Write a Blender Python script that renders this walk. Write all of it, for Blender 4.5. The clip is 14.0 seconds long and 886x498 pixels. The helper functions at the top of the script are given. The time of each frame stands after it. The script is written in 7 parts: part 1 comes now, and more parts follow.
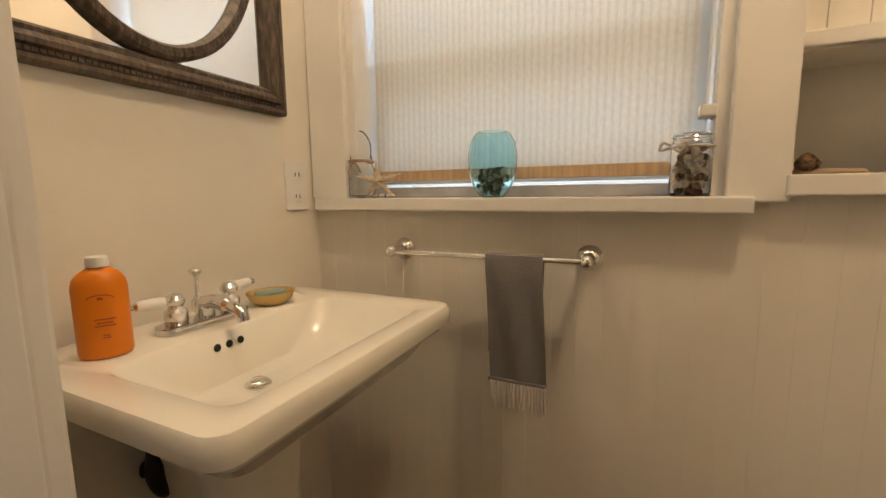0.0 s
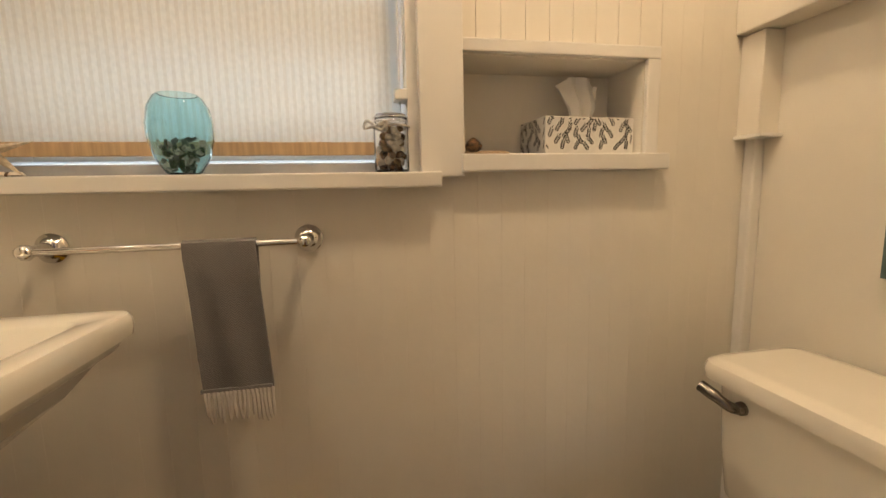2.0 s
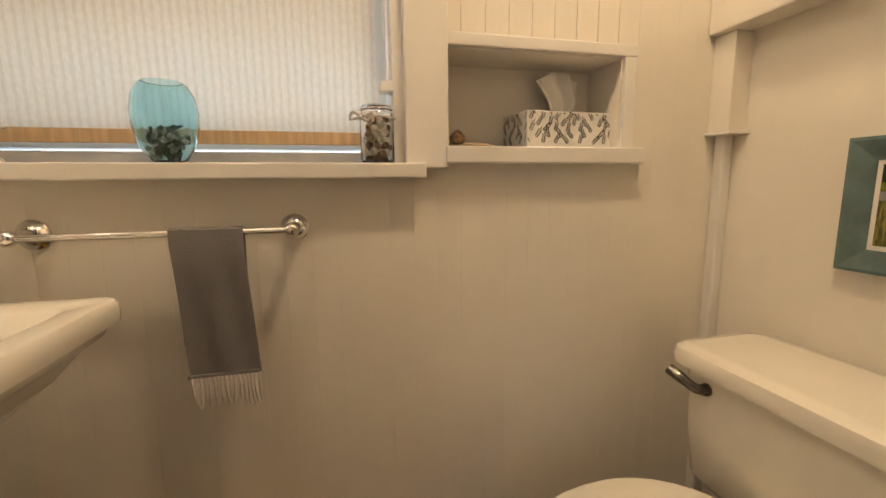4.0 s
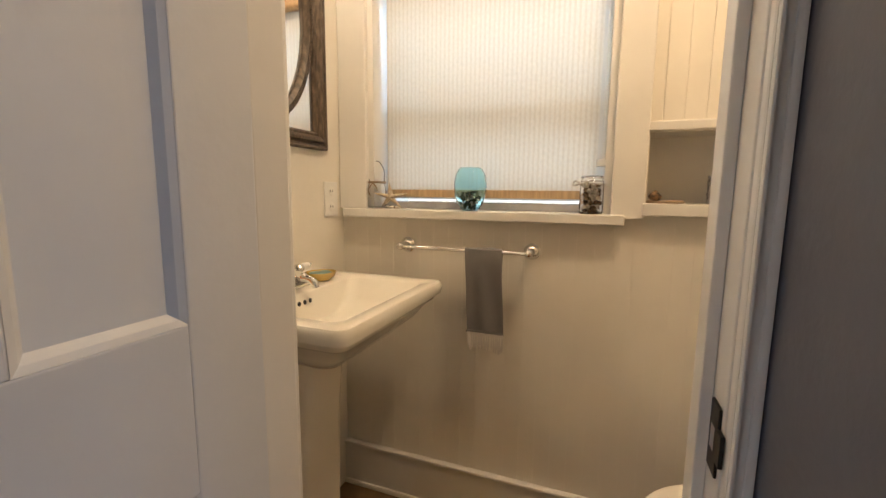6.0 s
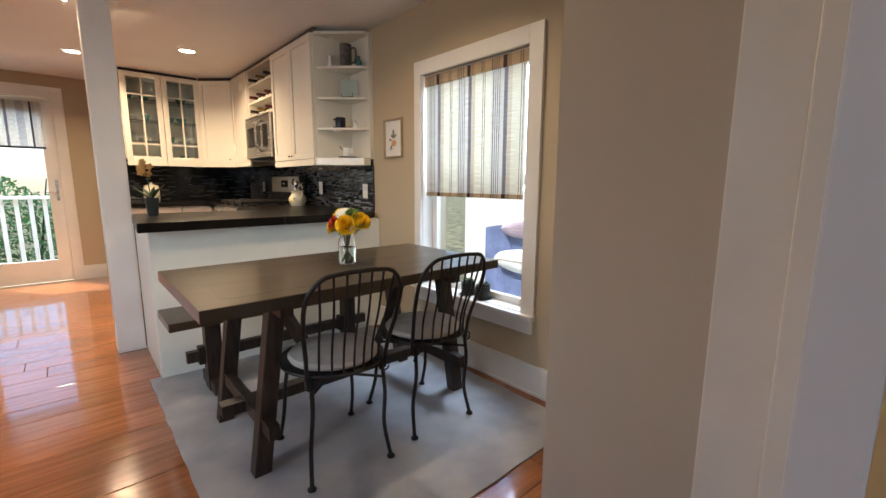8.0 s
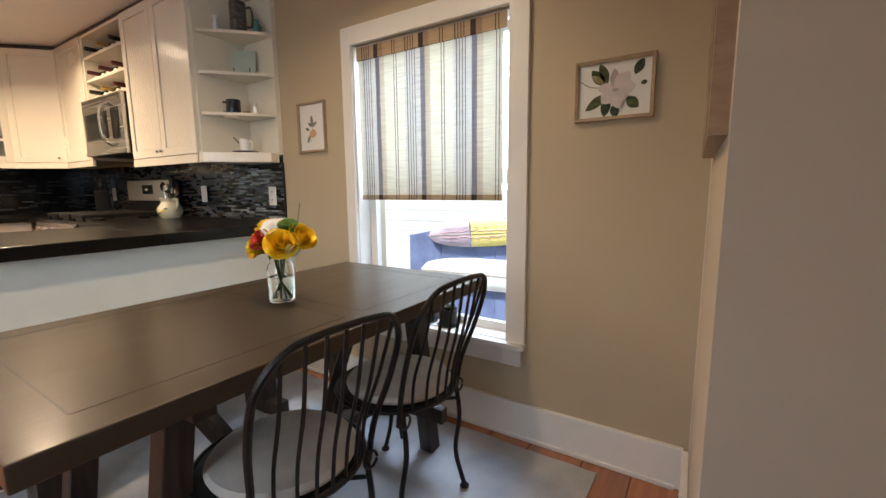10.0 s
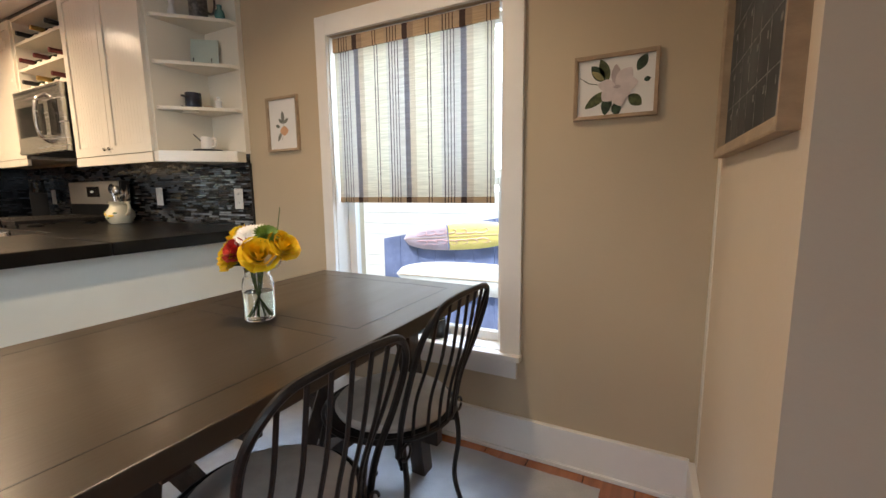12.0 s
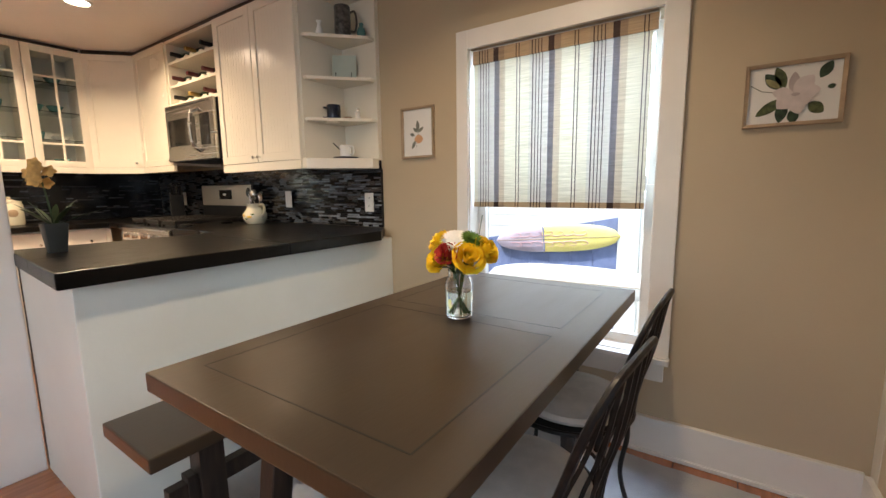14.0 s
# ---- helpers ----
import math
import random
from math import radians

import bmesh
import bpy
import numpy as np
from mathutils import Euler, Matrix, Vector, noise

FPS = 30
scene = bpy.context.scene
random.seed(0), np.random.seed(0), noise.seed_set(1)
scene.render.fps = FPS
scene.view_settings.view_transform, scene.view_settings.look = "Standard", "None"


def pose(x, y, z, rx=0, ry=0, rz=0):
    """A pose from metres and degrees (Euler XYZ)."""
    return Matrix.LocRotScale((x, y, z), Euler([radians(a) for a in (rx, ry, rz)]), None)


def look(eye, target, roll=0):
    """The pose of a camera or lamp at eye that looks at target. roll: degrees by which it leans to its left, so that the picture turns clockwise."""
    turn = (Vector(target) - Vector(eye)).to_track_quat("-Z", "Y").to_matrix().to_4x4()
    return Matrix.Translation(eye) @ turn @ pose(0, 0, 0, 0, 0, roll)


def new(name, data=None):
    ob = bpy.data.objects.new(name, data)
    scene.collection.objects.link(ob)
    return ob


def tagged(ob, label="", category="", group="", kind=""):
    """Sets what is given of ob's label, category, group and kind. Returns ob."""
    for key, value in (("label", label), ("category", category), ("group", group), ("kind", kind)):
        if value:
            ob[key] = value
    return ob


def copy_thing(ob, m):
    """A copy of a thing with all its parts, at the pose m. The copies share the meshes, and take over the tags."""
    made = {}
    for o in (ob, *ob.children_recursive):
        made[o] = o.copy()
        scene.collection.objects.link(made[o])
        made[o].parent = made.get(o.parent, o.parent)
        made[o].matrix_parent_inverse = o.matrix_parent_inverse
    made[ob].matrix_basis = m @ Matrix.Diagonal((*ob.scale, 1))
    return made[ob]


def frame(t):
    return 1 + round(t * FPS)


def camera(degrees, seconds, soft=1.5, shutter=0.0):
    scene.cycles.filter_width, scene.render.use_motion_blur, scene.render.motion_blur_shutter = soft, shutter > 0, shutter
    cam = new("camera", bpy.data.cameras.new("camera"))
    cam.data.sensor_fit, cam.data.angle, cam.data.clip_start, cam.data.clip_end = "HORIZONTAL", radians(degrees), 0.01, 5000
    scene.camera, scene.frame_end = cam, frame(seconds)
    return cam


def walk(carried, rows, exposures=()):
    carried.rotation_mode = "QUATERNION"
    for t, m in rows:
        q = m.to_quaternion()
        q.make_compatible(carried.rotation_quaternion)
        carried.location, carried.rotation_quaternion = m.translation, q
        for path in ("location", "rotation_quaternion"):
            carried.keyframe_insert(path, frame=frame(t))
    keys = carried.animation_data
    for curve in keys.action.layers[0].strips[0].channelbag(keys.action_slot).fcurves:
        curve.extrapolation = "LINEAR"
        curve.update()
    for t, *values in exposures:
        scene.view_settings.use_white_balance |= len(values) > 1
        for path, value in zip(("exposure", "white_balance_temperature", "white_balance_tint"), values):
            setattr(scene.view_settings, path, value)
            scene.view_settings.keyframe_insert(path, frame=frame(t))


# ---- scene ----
cam = camera(93.1, 14.0)
PATH = [
    (0, (1.131, 0.625, 1.059), (0.3, 2.425, 0.798), -0.6),
    (0.5, (1.149, 0.652, 1.029), (0.644, 2.571, 0.781), -0.7),
    (1, (1.147, 0.682, 1.017), (0.995, 2.659, 0.753), -1.0),
    (1.5, (1.153, 0.682, 1.006), (1.295, 2.66, 0.751), -1.2),
    (2, (1.15, 0.666, 1.008), (1.525, 2.613, 0.748), -1.3),
    (2.2, (1.142, 0.652, 1.028), (1.598, 2.576, 0.726), -1.0),
    (4.3, (1.141, 0.642, 1.008), (1.594, 2.567, 0.700), -0.5),
    (4.5, (1.134, 0.636, 1.015), (1.574, 2.561, 0.697), -0.1),
    (5, (1.165, 0.538, 1.035), (1.279, 2.518, 0.778), -0.2),
    (5.5, (1.215, 0.402, 1.104), (0.911, 2.353, 0.816), -0.1),
    (6, (1.25, 0.206, 1.105), (0.542, 2.058, 0.841), 0.6),
    (6.5, (1.325, -0.017, 1.128), (0.138, 1.569, 0.854), -0.1),
    (6.7, (1.297, -0.101, 1.139), (0.006, 1.4, 0.851), 0.8),
    (7.0, (1.254, -0.181, 1.144), (-0.229, 1.129, 0.856), 1.0),
    (7.1, (1.218, -0.259, 1.156), (-0.267, 1.049, 0.864), 1.3),
    (7.2, (1.188, -0.27, 1.154), (-0.329, 1.001, 0.861), 1.1),
    (9.3, (0.358, -0.17, 1.148), (-0.867, 1.382, 0.843), -0.7),
    (9.5, (0.296, -0.151, 1.109), (-0.866, 1.453, 0.832), -0.4),
    (10, (0.249, -0.101, 1.119), (-0.824, 1.563, 0.835), -0.6),
    (10.5, (0.238, -0.082, 1.128), (-0.783, 1.613, 0.84), -0.7),
    (11, (0.215, -0.049, 1.125), (-0.774, 1.666, 0.839), -0.8),
    (11.5, (0.186, -0.015, 1.117), (-0.775, 1.716, 0.834), -0.8),
    (12, (0.095, -0.045, 1.123), (-0.836, 1.702, 0.843), -0.7),
    (12.5, (-0.027, -0.166, 1.144), (-0.937, 1.593, 0.868), -0.6),
    (13, (-0.115, -0.267, 1.144), (-1.038, 1.486, 0.872), -0.6),
    (13.2, (-0.154, -0.287, 1.159), (-1.1, 1.451, 0.87), -0.9),
    (13.5, (-0.177, -0.314, 1.154), (-1.175, 1.397, 0.872), -0.7),
    (14, (-0.241, -0.351, 1.159), (-1.354, 1.286, 0.877), -0.7),
]
walk(cam, [(t, look(eye, target, roll)) for t, eye, target, roll in PATH],
     [(0, 0.66), (1, 0.76), (2, 0.88), (4.5, 0.88), (5, 0.78), (5.5, 0.78), (6, 0.92), (6.5, 1.08), (7.2, 0.98), (14, 0.98)])

# ---- world, sun and lamps ----
SUN_EL, SUN_ROT = radians(60), radians(235)
world = bpy.data.worlds.new("sky")
world.use_nodes = True
scene.world = world
wn = world.node_tree.nodes
sky = wn.new("ShaderNodeTexSky")
sky.sky_type, sky.sun_disc = "NISHITA", False
sky.sun_elevation, sky.sun_rotation = SUN_EL, SUN_ROT
wn["Background"].inputs[1].default_value = 0.15
world.node_tree.links.new(sky.outputs[0], wn["Background"].inputs[0])
scene.view_settings.exposure = 0.98


def lamp(name, kind, m, power, colour, **more):
    d = bpy.data.lights.new(name, kind)
    d.energy, d.color = power, colour
    for key, value in more.items():
        if key == "size": d.size = value
        if key == "size_y": d.shape, d.size_y = "RECTANGLE", value
        if key == "disk": d.shape, d.size = "DISK", value
        if key == "radius": d.shadow_soft_size = value
        if key == "spread": d.spread = value
    ob = new(name, d)
    ob.matrix_world = m
    return ob


sun = bpy.data.lights.new("sun", "SUN")
sun.energy, sun.angle, sun.color = 5.0, radians(0.5), (1.0, 0.95, 0.86)
sun_ob = new("sun", sun)
sun_dir = Vector((math.sin(SUN_ROT) * math.cos(SUN_EL), math.cos(SUN_ROT) * math.cos(SUN_EL), math.sin(SUN_EL)))
sun_ob.matrix_world = look(sun_dir * 30, (0, 0, 0))

WARM = (1.0, 0.74, 0.46)
DAY = (0.62, 0.78, 1.0)
# the last two cans are out of view, added to warm the dining end
CANS = [(-2.83, -0.12), (-4.26, -0.10), (-3.55, 0.66), (-1.35, -0.45), (-0.95, 0.72)]
CAN_POWER = (10.0, 10.0, 11.5, 1.5, 6.0)
for (x, y), power in zip(CANS, CAN_POWER):
    lamp("can_lamp", "AREA", pose(x, y, 2.285), power, (1.0, 0.75, 0.50), disk=0.10, spread=radians(150))
lamp("vanity_lamp", "POINT", pose(0.60, 1.06, 2.13), 4.9, (1.0, 0.79, 0.56), radius=0.035)
# unseen fill, added to brighten the niche and lower right bathroom wall
lamp("bath_ceiling_lamp", "AREA", pose(1.48, 0.98, 2.27), 4.8, (1.0, 0.72, 0.44), disk=0.16)
lamp("bath_window_light", "AREA", look((0.87, 1.86, 1.50), (0.87, 0.8, 1.45)), 1.0, (0.72, 0.85, 1.0), size=0.85, size_y=0.95)
lamp("bath_sky_light", "AREA", look((0.87, 2.25, 2.15), (0.87, 1.55, 1.36)), 7.2, (0.58, 0.78, 1.0), size=0.85, size_y=0.26)
lamp("deck_sky_light", "AREA", look((-6.35, -0.70, 2.75), (-5.2, -0.70, 0.0)), 60.0, DAY, size=1.6, size_y=0.8)
lamp("dining_window_light", "AREA", look((-0.93, 1.79, 1.47), (-0.93, 0, 1.47)), 4.5, (0.76, 0.88, 1.0), size=0.84, size_y=0.72)
lamp("dining_sky_light", "AREA", look((-0.93, 2.45, 2.2), (-0.93, 1.3, 0.9)), 28.0, DAY, size=1.1, size_y=0.9)
lamp("south_window_light", "AREA", look((-0.9, -2.52, 1.4), (-0.9, 0, 1.0)), 1.2, DAY, size=2.2, size_y=1.3)
# narrow fill added out of view, aimed to brighten the pale half wall
lamp("south_window_glow", "AREA", look((-0.2, -2.50, 1.4), (-1.95, 0.5, 0.45)), 4.0, (0.86, 0.93, 1.0), size=0.8, size_y=1.2, spread=radians(80))
lamp("east_window_light", "AREA", look((2.9, -0.9, 1.4), (-1.9, 0.3, 0.7)), 3.2, (0.55, 0.68, 1.0), size=1.0, size_y=1.2)

# ---- materials ----


def material(name, base, rough=0.5, metal=0.0, vary=0.06, scale=6.0, bump=0.0, bscale=60.0, spec=0.5, stretch=(1, 1, 1),
             coat=0.0, random_each=0.0, second=None, mix_low=0.4, mix_high=0.65, transmission=0.0, sheen=0.0, ior=1.45, alpha=1.0):
    m = bpy.data.materials.new(name)
    m.use_nodes = True
    nt = m.node_tree
    n, l = nt.nodes, nt.links
    b = n["Principled BSDF"]
    b.inputs["Roughness"].default_value = rough
    b.inputs["Metallic"].default_value = metal
    b.inputs["Specular IOR Level"].default_value = spec
    b.inputs["Coat Weight"].default_value = coat
    b.inputs["Transmission Weight"].default_value = transmission
    b.inputs["Sheen Weight"].default_value = sheen
    b.inputs["IOR"].default_value = ior
    b.inputs["Alpha"].default_value = alpha
    tc = n.new("ShaderNodeTexCoord")
    mp = n.new("ShaderNodeMapping")
    mp.inputs["Scale"].default_value = stretch
    l.new(tc.outputs["Object"], mp.inputs[0])
    big = n.new("ShaderNodeTexNoise")
    big.inputs["Scale"].default_value, big.inputs["Detail"].default_value = scale, 5.0
    l.new(mp.outputs[0], big.inputs["Vector"])
    ramp = n.new("ShaderNodeValToRGB")
    second = second or tuple(c * (1 - vary * 2) for c in base)
    ramp.color_ramp.elements[0].color, ramp.color_ramp.elements[1].color = (*second, 1), (*base, 1)
    ramp.color_ramp.elements[0].position, ramp.color_ramp.elements[1].position = mix_low, mix_high
    l.new(big.outputs["Fac"], ramp.inputs[0])
    out = ramp.outputs[0]
    if random_each:
        info = n.new("ShaderNodeObjectInfo")
        mr = n.new("ShaderNodeMapRange")
        mr.inputs["To Min"].default_value, mr.inputs["To Max"].default_value = 1 - random_each, 1 + random_each
        l.new(info.outputs["Random"], mr.inputs[0])
        hs = n.new("ShaderNodeHueSaturation")
        l.new(mr.outputs[0], hs.inputs["Value"])
        l.new(out, hs.inputs["Color"])
        out = hs.outputs[0]
    l.new(out, b.inputs["Base Color"])
    rr = n.new("ShaderNodeMapRange")
    rr.inputs["To Min"].default_value, rr.inputs["To Max"].default_value = max(rough - 0.07, 0.02), min(rough + 0.07, 1)
    l.new(big.outputs["Fac"], rr.inputs[0])
    l.new(rr.outputs[0], b.inputs["Roughness"])
    if bump:
        fine = n.new("ShaderNodeTexNoise")
        fine.inputs["Scale"].default_value, fine.inputs["Detail"].default_value = bscale, 6.0
        l.new(mp.outputs[0], fine.inputs["Vector"])
        bm = n.new("ShaderNodeBump")
        bm.inputs["Strength"].default_value, bm.inputs["Distance"].default_value = bump, 0.002
        l.new(fine.outputs["Fac"], bm.inputs["Height"])
        l.new(bm.outputs[0], b.inputs["Normal"])
    return m


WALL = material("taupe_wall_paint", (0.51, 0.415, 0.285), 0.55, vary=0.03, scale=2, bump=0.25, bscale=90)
BATH = material("cream_bath_paint", (0.80, 0.76, 0.68), 0.42, vary=0.03, scale=3, bump=0.2, bscale=60)
TRIM = material("white_trim_paint", (0.80, 0.78, 0.74), 0.35, vary=0.03, scale=4, bump=0.2, bscale=40)
DOORM = material("white_door_paint", (0.74, 0.75, 0.76), 0.38, vary=0.03, scale=4, bump=0.35, bscale=30)
CEIL = material("ceiling_paint", (0.78, 0.76, 0.74), 0.8, vary=0.02, scale=2, bump=0.2)
CAB = material("cream_cabinet_lacquer", (0.80, 0.75, 0.64), 0.25, vary=0.02, scale=3)
PONY = material("pale_green_white_paint", (0.76, 0.78, 0.72), 0.35, vary=0.03, scale=3, bump=0.2)
PORC = material("cream_porcelain", (0.83, 0.79, 0.70), 0.10, vary=0.01, coat=0.5)
CHROME = material("polished_chrome", (0.75, 0.74, 0.72), 0.10, metal=1.0, vary=0.05, scale=20)
STEEL = material("brushed_stainless_steel", (0.55, 0.54, 0.52), 0.26, metal=1.0, vary=0.02, scale=6, stretch=(0.3, 0.3, 12))
AGED = material("aged_dark_chrome", (0.26, 0.24, 0.22), 0.22, metal=1.0, vary=0.15, scale=40)
# paler, pinker WALL colour: window light on the blackboard wall is put into it
LIT_WALL = material("lit_pinkish_wall", (0.67, 0.56, 0.43), 0.5, vary=0.03, scale=2, bump=0.25, bscale=90)
# greyer than WALL, used on the hall faces only
HALL = material("grey_taupe_hall_wall", (0.54, 0.485, 0.40), 0.55, vary=0.03, scale=2, bump=0.25, bscale=90)
SATIN = material("satin_stainless_steel", (0.62, 0.60, 0.56), 0.42, metal=0.85, vary=0.02, scale=6)
IRON = material("black_wrought_iron", (0.018, 0.016, 0.015), 0.42, vary=0.2, scale=30, bump=0.3, spec=0.4)
KNOBM = material("black_glazed_knob", (0.008, 0.008, 0.009), 0.12, vary=0.1)
DARKWOOD = material("dark_stained_tabletop", (0.052, 0.036, 0.021), 0.34, vary=0.07, scale=5, stretch=(3, 0.5, 1), bump=0.12, bscale=40, coat=0.25)
DARKWOOD.node_tree.nodes["Principled BSDF"].inputs["Coat Roughness"].default_value = 0.16
LEGWOOD = material("dark_stained_leg_wood", (0.045, 0.030, 0.021), 0.42, vary=0.25, scale=8, stretch=(6, 6, 0.8), bump=0.3)
BLACKTOP = material("black_waxed_wood_counter", (0.008, 0.007, 0.006), 0.30, vary=0.3, scale=6, stretch=(6, 0.8, 1), bump=0.5, bscale=25, spec=0.22)
FLOOR = material("orange_pine_floorboard", (0.42, 0.150, 0.055), 0.14, vary=0.13, scale=4, stretch=(9, 0.8, 1), bump=0.25, bscale=18, coat=0.8, random_each=0.16)
BATHFLOOR = material("brown_bath_floor", (0.20, 0.125, 0.06), 0.4, vary=0.15, scale=12, bump=0.2)
RUGM = material("pale_grey_wool_rug", (0.47, 0.465, 0.46), 0.95, vary=0.14, scale=3.5, bump=0.9, bscale=160, second=(0.33, 0.33, 0.35), mix_low=0.35, mix_high=0.62)
YELLOW = material("yellow_bath_mat_cotton", (0.80, 0.48, 0.04), 0.95, vary=0.2, scale=60, bump=1.0, bscale=180)
CUSH = material("grey_beige_cushion_cloth", (0.62, 0.58, 0.52), 0.9, vary=0.08, scale=14, bump=0.5, bscale=220)
FRAMEW = material("weathered_oak_frame", (0.40, 0.29, 0.185), 0.55, vary=0.10, scale=12, stretch=(1.5, 1.5, 3), bump=0.4)
MIRFRAME = material("carved_brown_grey_frame", (0.150, 0.108, 0.074), 0.5, vary=0.3, scale=30, stretch=(1, 5, 1), bump=0.8, bscale=50)
MIRROR = material("mirror_silver", (0.9, 0.9, 0.9), 0.02, metal=1.0, vary=0.0)
PAPER = material("off_white_paper", (0.78, 0.76, 0.72), 0.8, vary=0.02)
CHALK = material("dusty_blackboard", (0.035, 0.034, 0.032), 0.75, vary=0.5, scale=4, second=(0.075, 0.072, 0.068))
CHALKLINE = material("chalk_line", (0.34, 0.33, 0.31), 0.9, vary=0.3, scale=50)
WHITE = material("plain_white_plastic", (0.80, 0.79, 0.76), 0.4, vary=0.02)
BLACK = material("black_plastic", (0.012, 0.012, 0.012), 0.35, vary=0.1)
DARKGLASS = material("dark_oven_glass", (0.02, 0.018, 0.016), 0.06, vary=0.1)
GREYPAINT = material("grey_weathered_paint", (0.42, 0.41, 0.40), 0.5, vary=0.08, scale=20)


def glass(name, colour=(1, 1, 1), rough=0.0, ior=1.45):
    m = bpy.data.materials.new(name)
    m.use_nodes = True
    b = m.node_tree.nodes["Principled BSDF"]
    b.inputs["Base Color"].default_value = (*colour, 1)
    b.inputs["Roughness"].default_value, b.inputs["Transmission Weight"].default_value, b.inputs["IOR"].default_value = rough, 1.0, ior
    return m


GLASS = glass("clear_glass")
BLUEGLASS = glass("aqua_blue_glass", (0.66, 0.91, 0.98), 0.02)
WATER = glass("vase_water", (0.86, 0.95, 0.86), 0.0, 1.33)
PANE = glass("window_pane_glass", (0.88, 0.94, 1.0), 0.0, 1.05)

# ---- mesh helpers ----


def finish(name, bm, mat, parent=None, label="", smooth=False, m=None):
    me = bpy.data.meshes.new(name)
    bmesh.ops.recalc_face_normals(bm, faces=bm.faces)
    if smooth:
        for f in bm.faces:
            f.smooth = True
        for e in bm.edges:
            if len(e.link_faces) == 2 and e.calc_face_angle(0) > radians(38):
                e.smooth = False
    bm.to_mesh(me)
    bm.free()
    me.materials.append(mat)
    ob = new(name, me)
    if m is not None:
        ob.matrix_world = m
    if parent:
        ob.parent = parent
    if label:
        ob["label"] = label
    return ob


def thing(name, m, label, category, group=""):
    ob = new(name)
    ob.empty_display_size = 0.05
    ob.matrix_world = m if isinstance(m, Matrix) else pose(*m)
    return tagged(ob, label, category, group)


def add_box(bm, x0, x1, y0, y1, z0, z1, bev=0.0, m=None, seg=2):
    r = bmesh.ops.create_cube(bm, size=1.0)
    vs = r["verts"]
    for v in vs:
        v.co = Vector((x0 + (v.co.x + 0.5) * (x1 - x0), y0 + (v.co.y + 0.5) * (y1 - y0), z0 + (v.co.z + 0.5) * (z1 - z0)))
    if bev:
        es = list({e for v in vs for e in v.link_edges})
        r2 = bmesh.ops.bevel(bm, geom=es, offset=bev, segments=seg, profile=0.6, affect="EDGES")
        vs = list({v for f in r2["faces"] for v in f.verts} | {v for v in vs if v.is_valid})
    if m is not None:
        bmesh.ops.transform(bm, matrix=m, verts=vs)
    return vs


def box(name, x0, x1, y0, y1, z0, z1, mat, parent=None, bev=0.003, label="", m=None):
    bm = bmesh.new()
    add_box(bm, x0, x1, y0, y1, z0, z1, bev, m)
    return finish(name, bm, mat, parent, label)


def add_lathe(bm, prof, n=24, m=None, sx=1.0, sy=1.0):
    rings = []
    for r, z in prof:
        if r < 1e-5:
            rings.append([bm.verts.new((0, 0, z))])
        else:
            rings.append([bm.verts.new((r * sx * math.cos(2 * math.pi * i / n), r * sy * math.sin(2 * math.pi * i / n), z)) for i in range(n)])
    for a, b in zip(rings, rings[1:]):
        for i in range(n):
            j = (i + 1) % n
            if len(a) == 1 and len(b) == 1:
                continue
            if len(a) == 1:
                bm.faces.new((a[0], b[i], b[j]))
            elif len(b) == 1:
                bm.faces.new((a[i], a[j], b[0]))
            else:
                bm.faces.new((a[i], a[j], b[j], b[i]))
    vs = [v for r in rings for v in r]
    if m is not None:
        bmesh.ops.transform(bm, matrix=m, verts=vs)
    return vs


def lathe(name, prof, mat, parent=None, n=24, m=None, label="", sx=1.0, sy=1.0):
    bm = bmesh.new()
    add_lathe(bm, prof, n, m, sx, sy)
    return finish(name, bm, mat, parent, label, smooth=True)


def spline(pts, per=6):
    """Points of a smooth curve through pts."""
    p = [Vector(q) for q in pts]
    p = [2 * p[0] - p[1]] + p + [2 * p[-1] - p[-2]]
    out = []
    for i in range(1, len(p) - 2):
        for k in range(per):
            t = k / per
            a, b, c, d = p[i - 1], p[i], p[i + 1], p[i + 2]
            out.append(0.5 * (2 * b + (c - a) * t + (2 * a - 5 * b + 4 * c - d) * t * t + (3 * b - a - 3 * c + d) * t ** 3))
    out.append(p[-2])
    return out


def add_tube(bm, pts, r, n=8, closed=False, flat=1.0):
    pts = [Vector(p) for p in pts]
    k = len(pts)
    rings = []
    up = None
    for i, p in enumerate(pts):
        d = (pts[(i + 1) % k] - pts[i - 1]) if closed or 0 < i < k - 1 else (pts[1] - pts[0] if i == 0 else pts[-1] - pts[-2])
        d.normalize()
        if up is None:
            up = Vector((0, 0, 1)) if abs(d.z) < 0.9 else Vector((1, 0, 0))
        s = d.cross(up)
        if s.length < 1e-4:
            s = d.orthogonal()
        s.normalize()
        up = s.cross(d).normalized()
        rad = r[i] if isinstance(r, (list, tuple)) else r
        rings.append([bm.verts.new(p + s * rad * math.cos(2 * math.pi * j / n) + up * rad * flat * math.sin(2 * math.pi * j / n)) for j in range(n)])
    for i in range(k if closed else k - 1):
        a, b = rings[i], rings[(i + 1) % k]
        for j in range(n):
            bm.faces.new((a[j], a[(j + 1) % n], b[(j + 1) % n], b[j]))
    if not closed:
        bm.faces.new(rings[0])
        bm.faces.new(rings[-1])


def tube(name, pts, r, mat, parent=None, n=8, closed=False, label="", m=None):
    bm = bmesh.new()
    add_tube(bm, pts, r, n, closed)
    if m is not None:
        bmesh.ops.transform(bm, matrix=m, verts=bm.verts)
    return finish(name, bm, mat, parent, label, smooth=True)


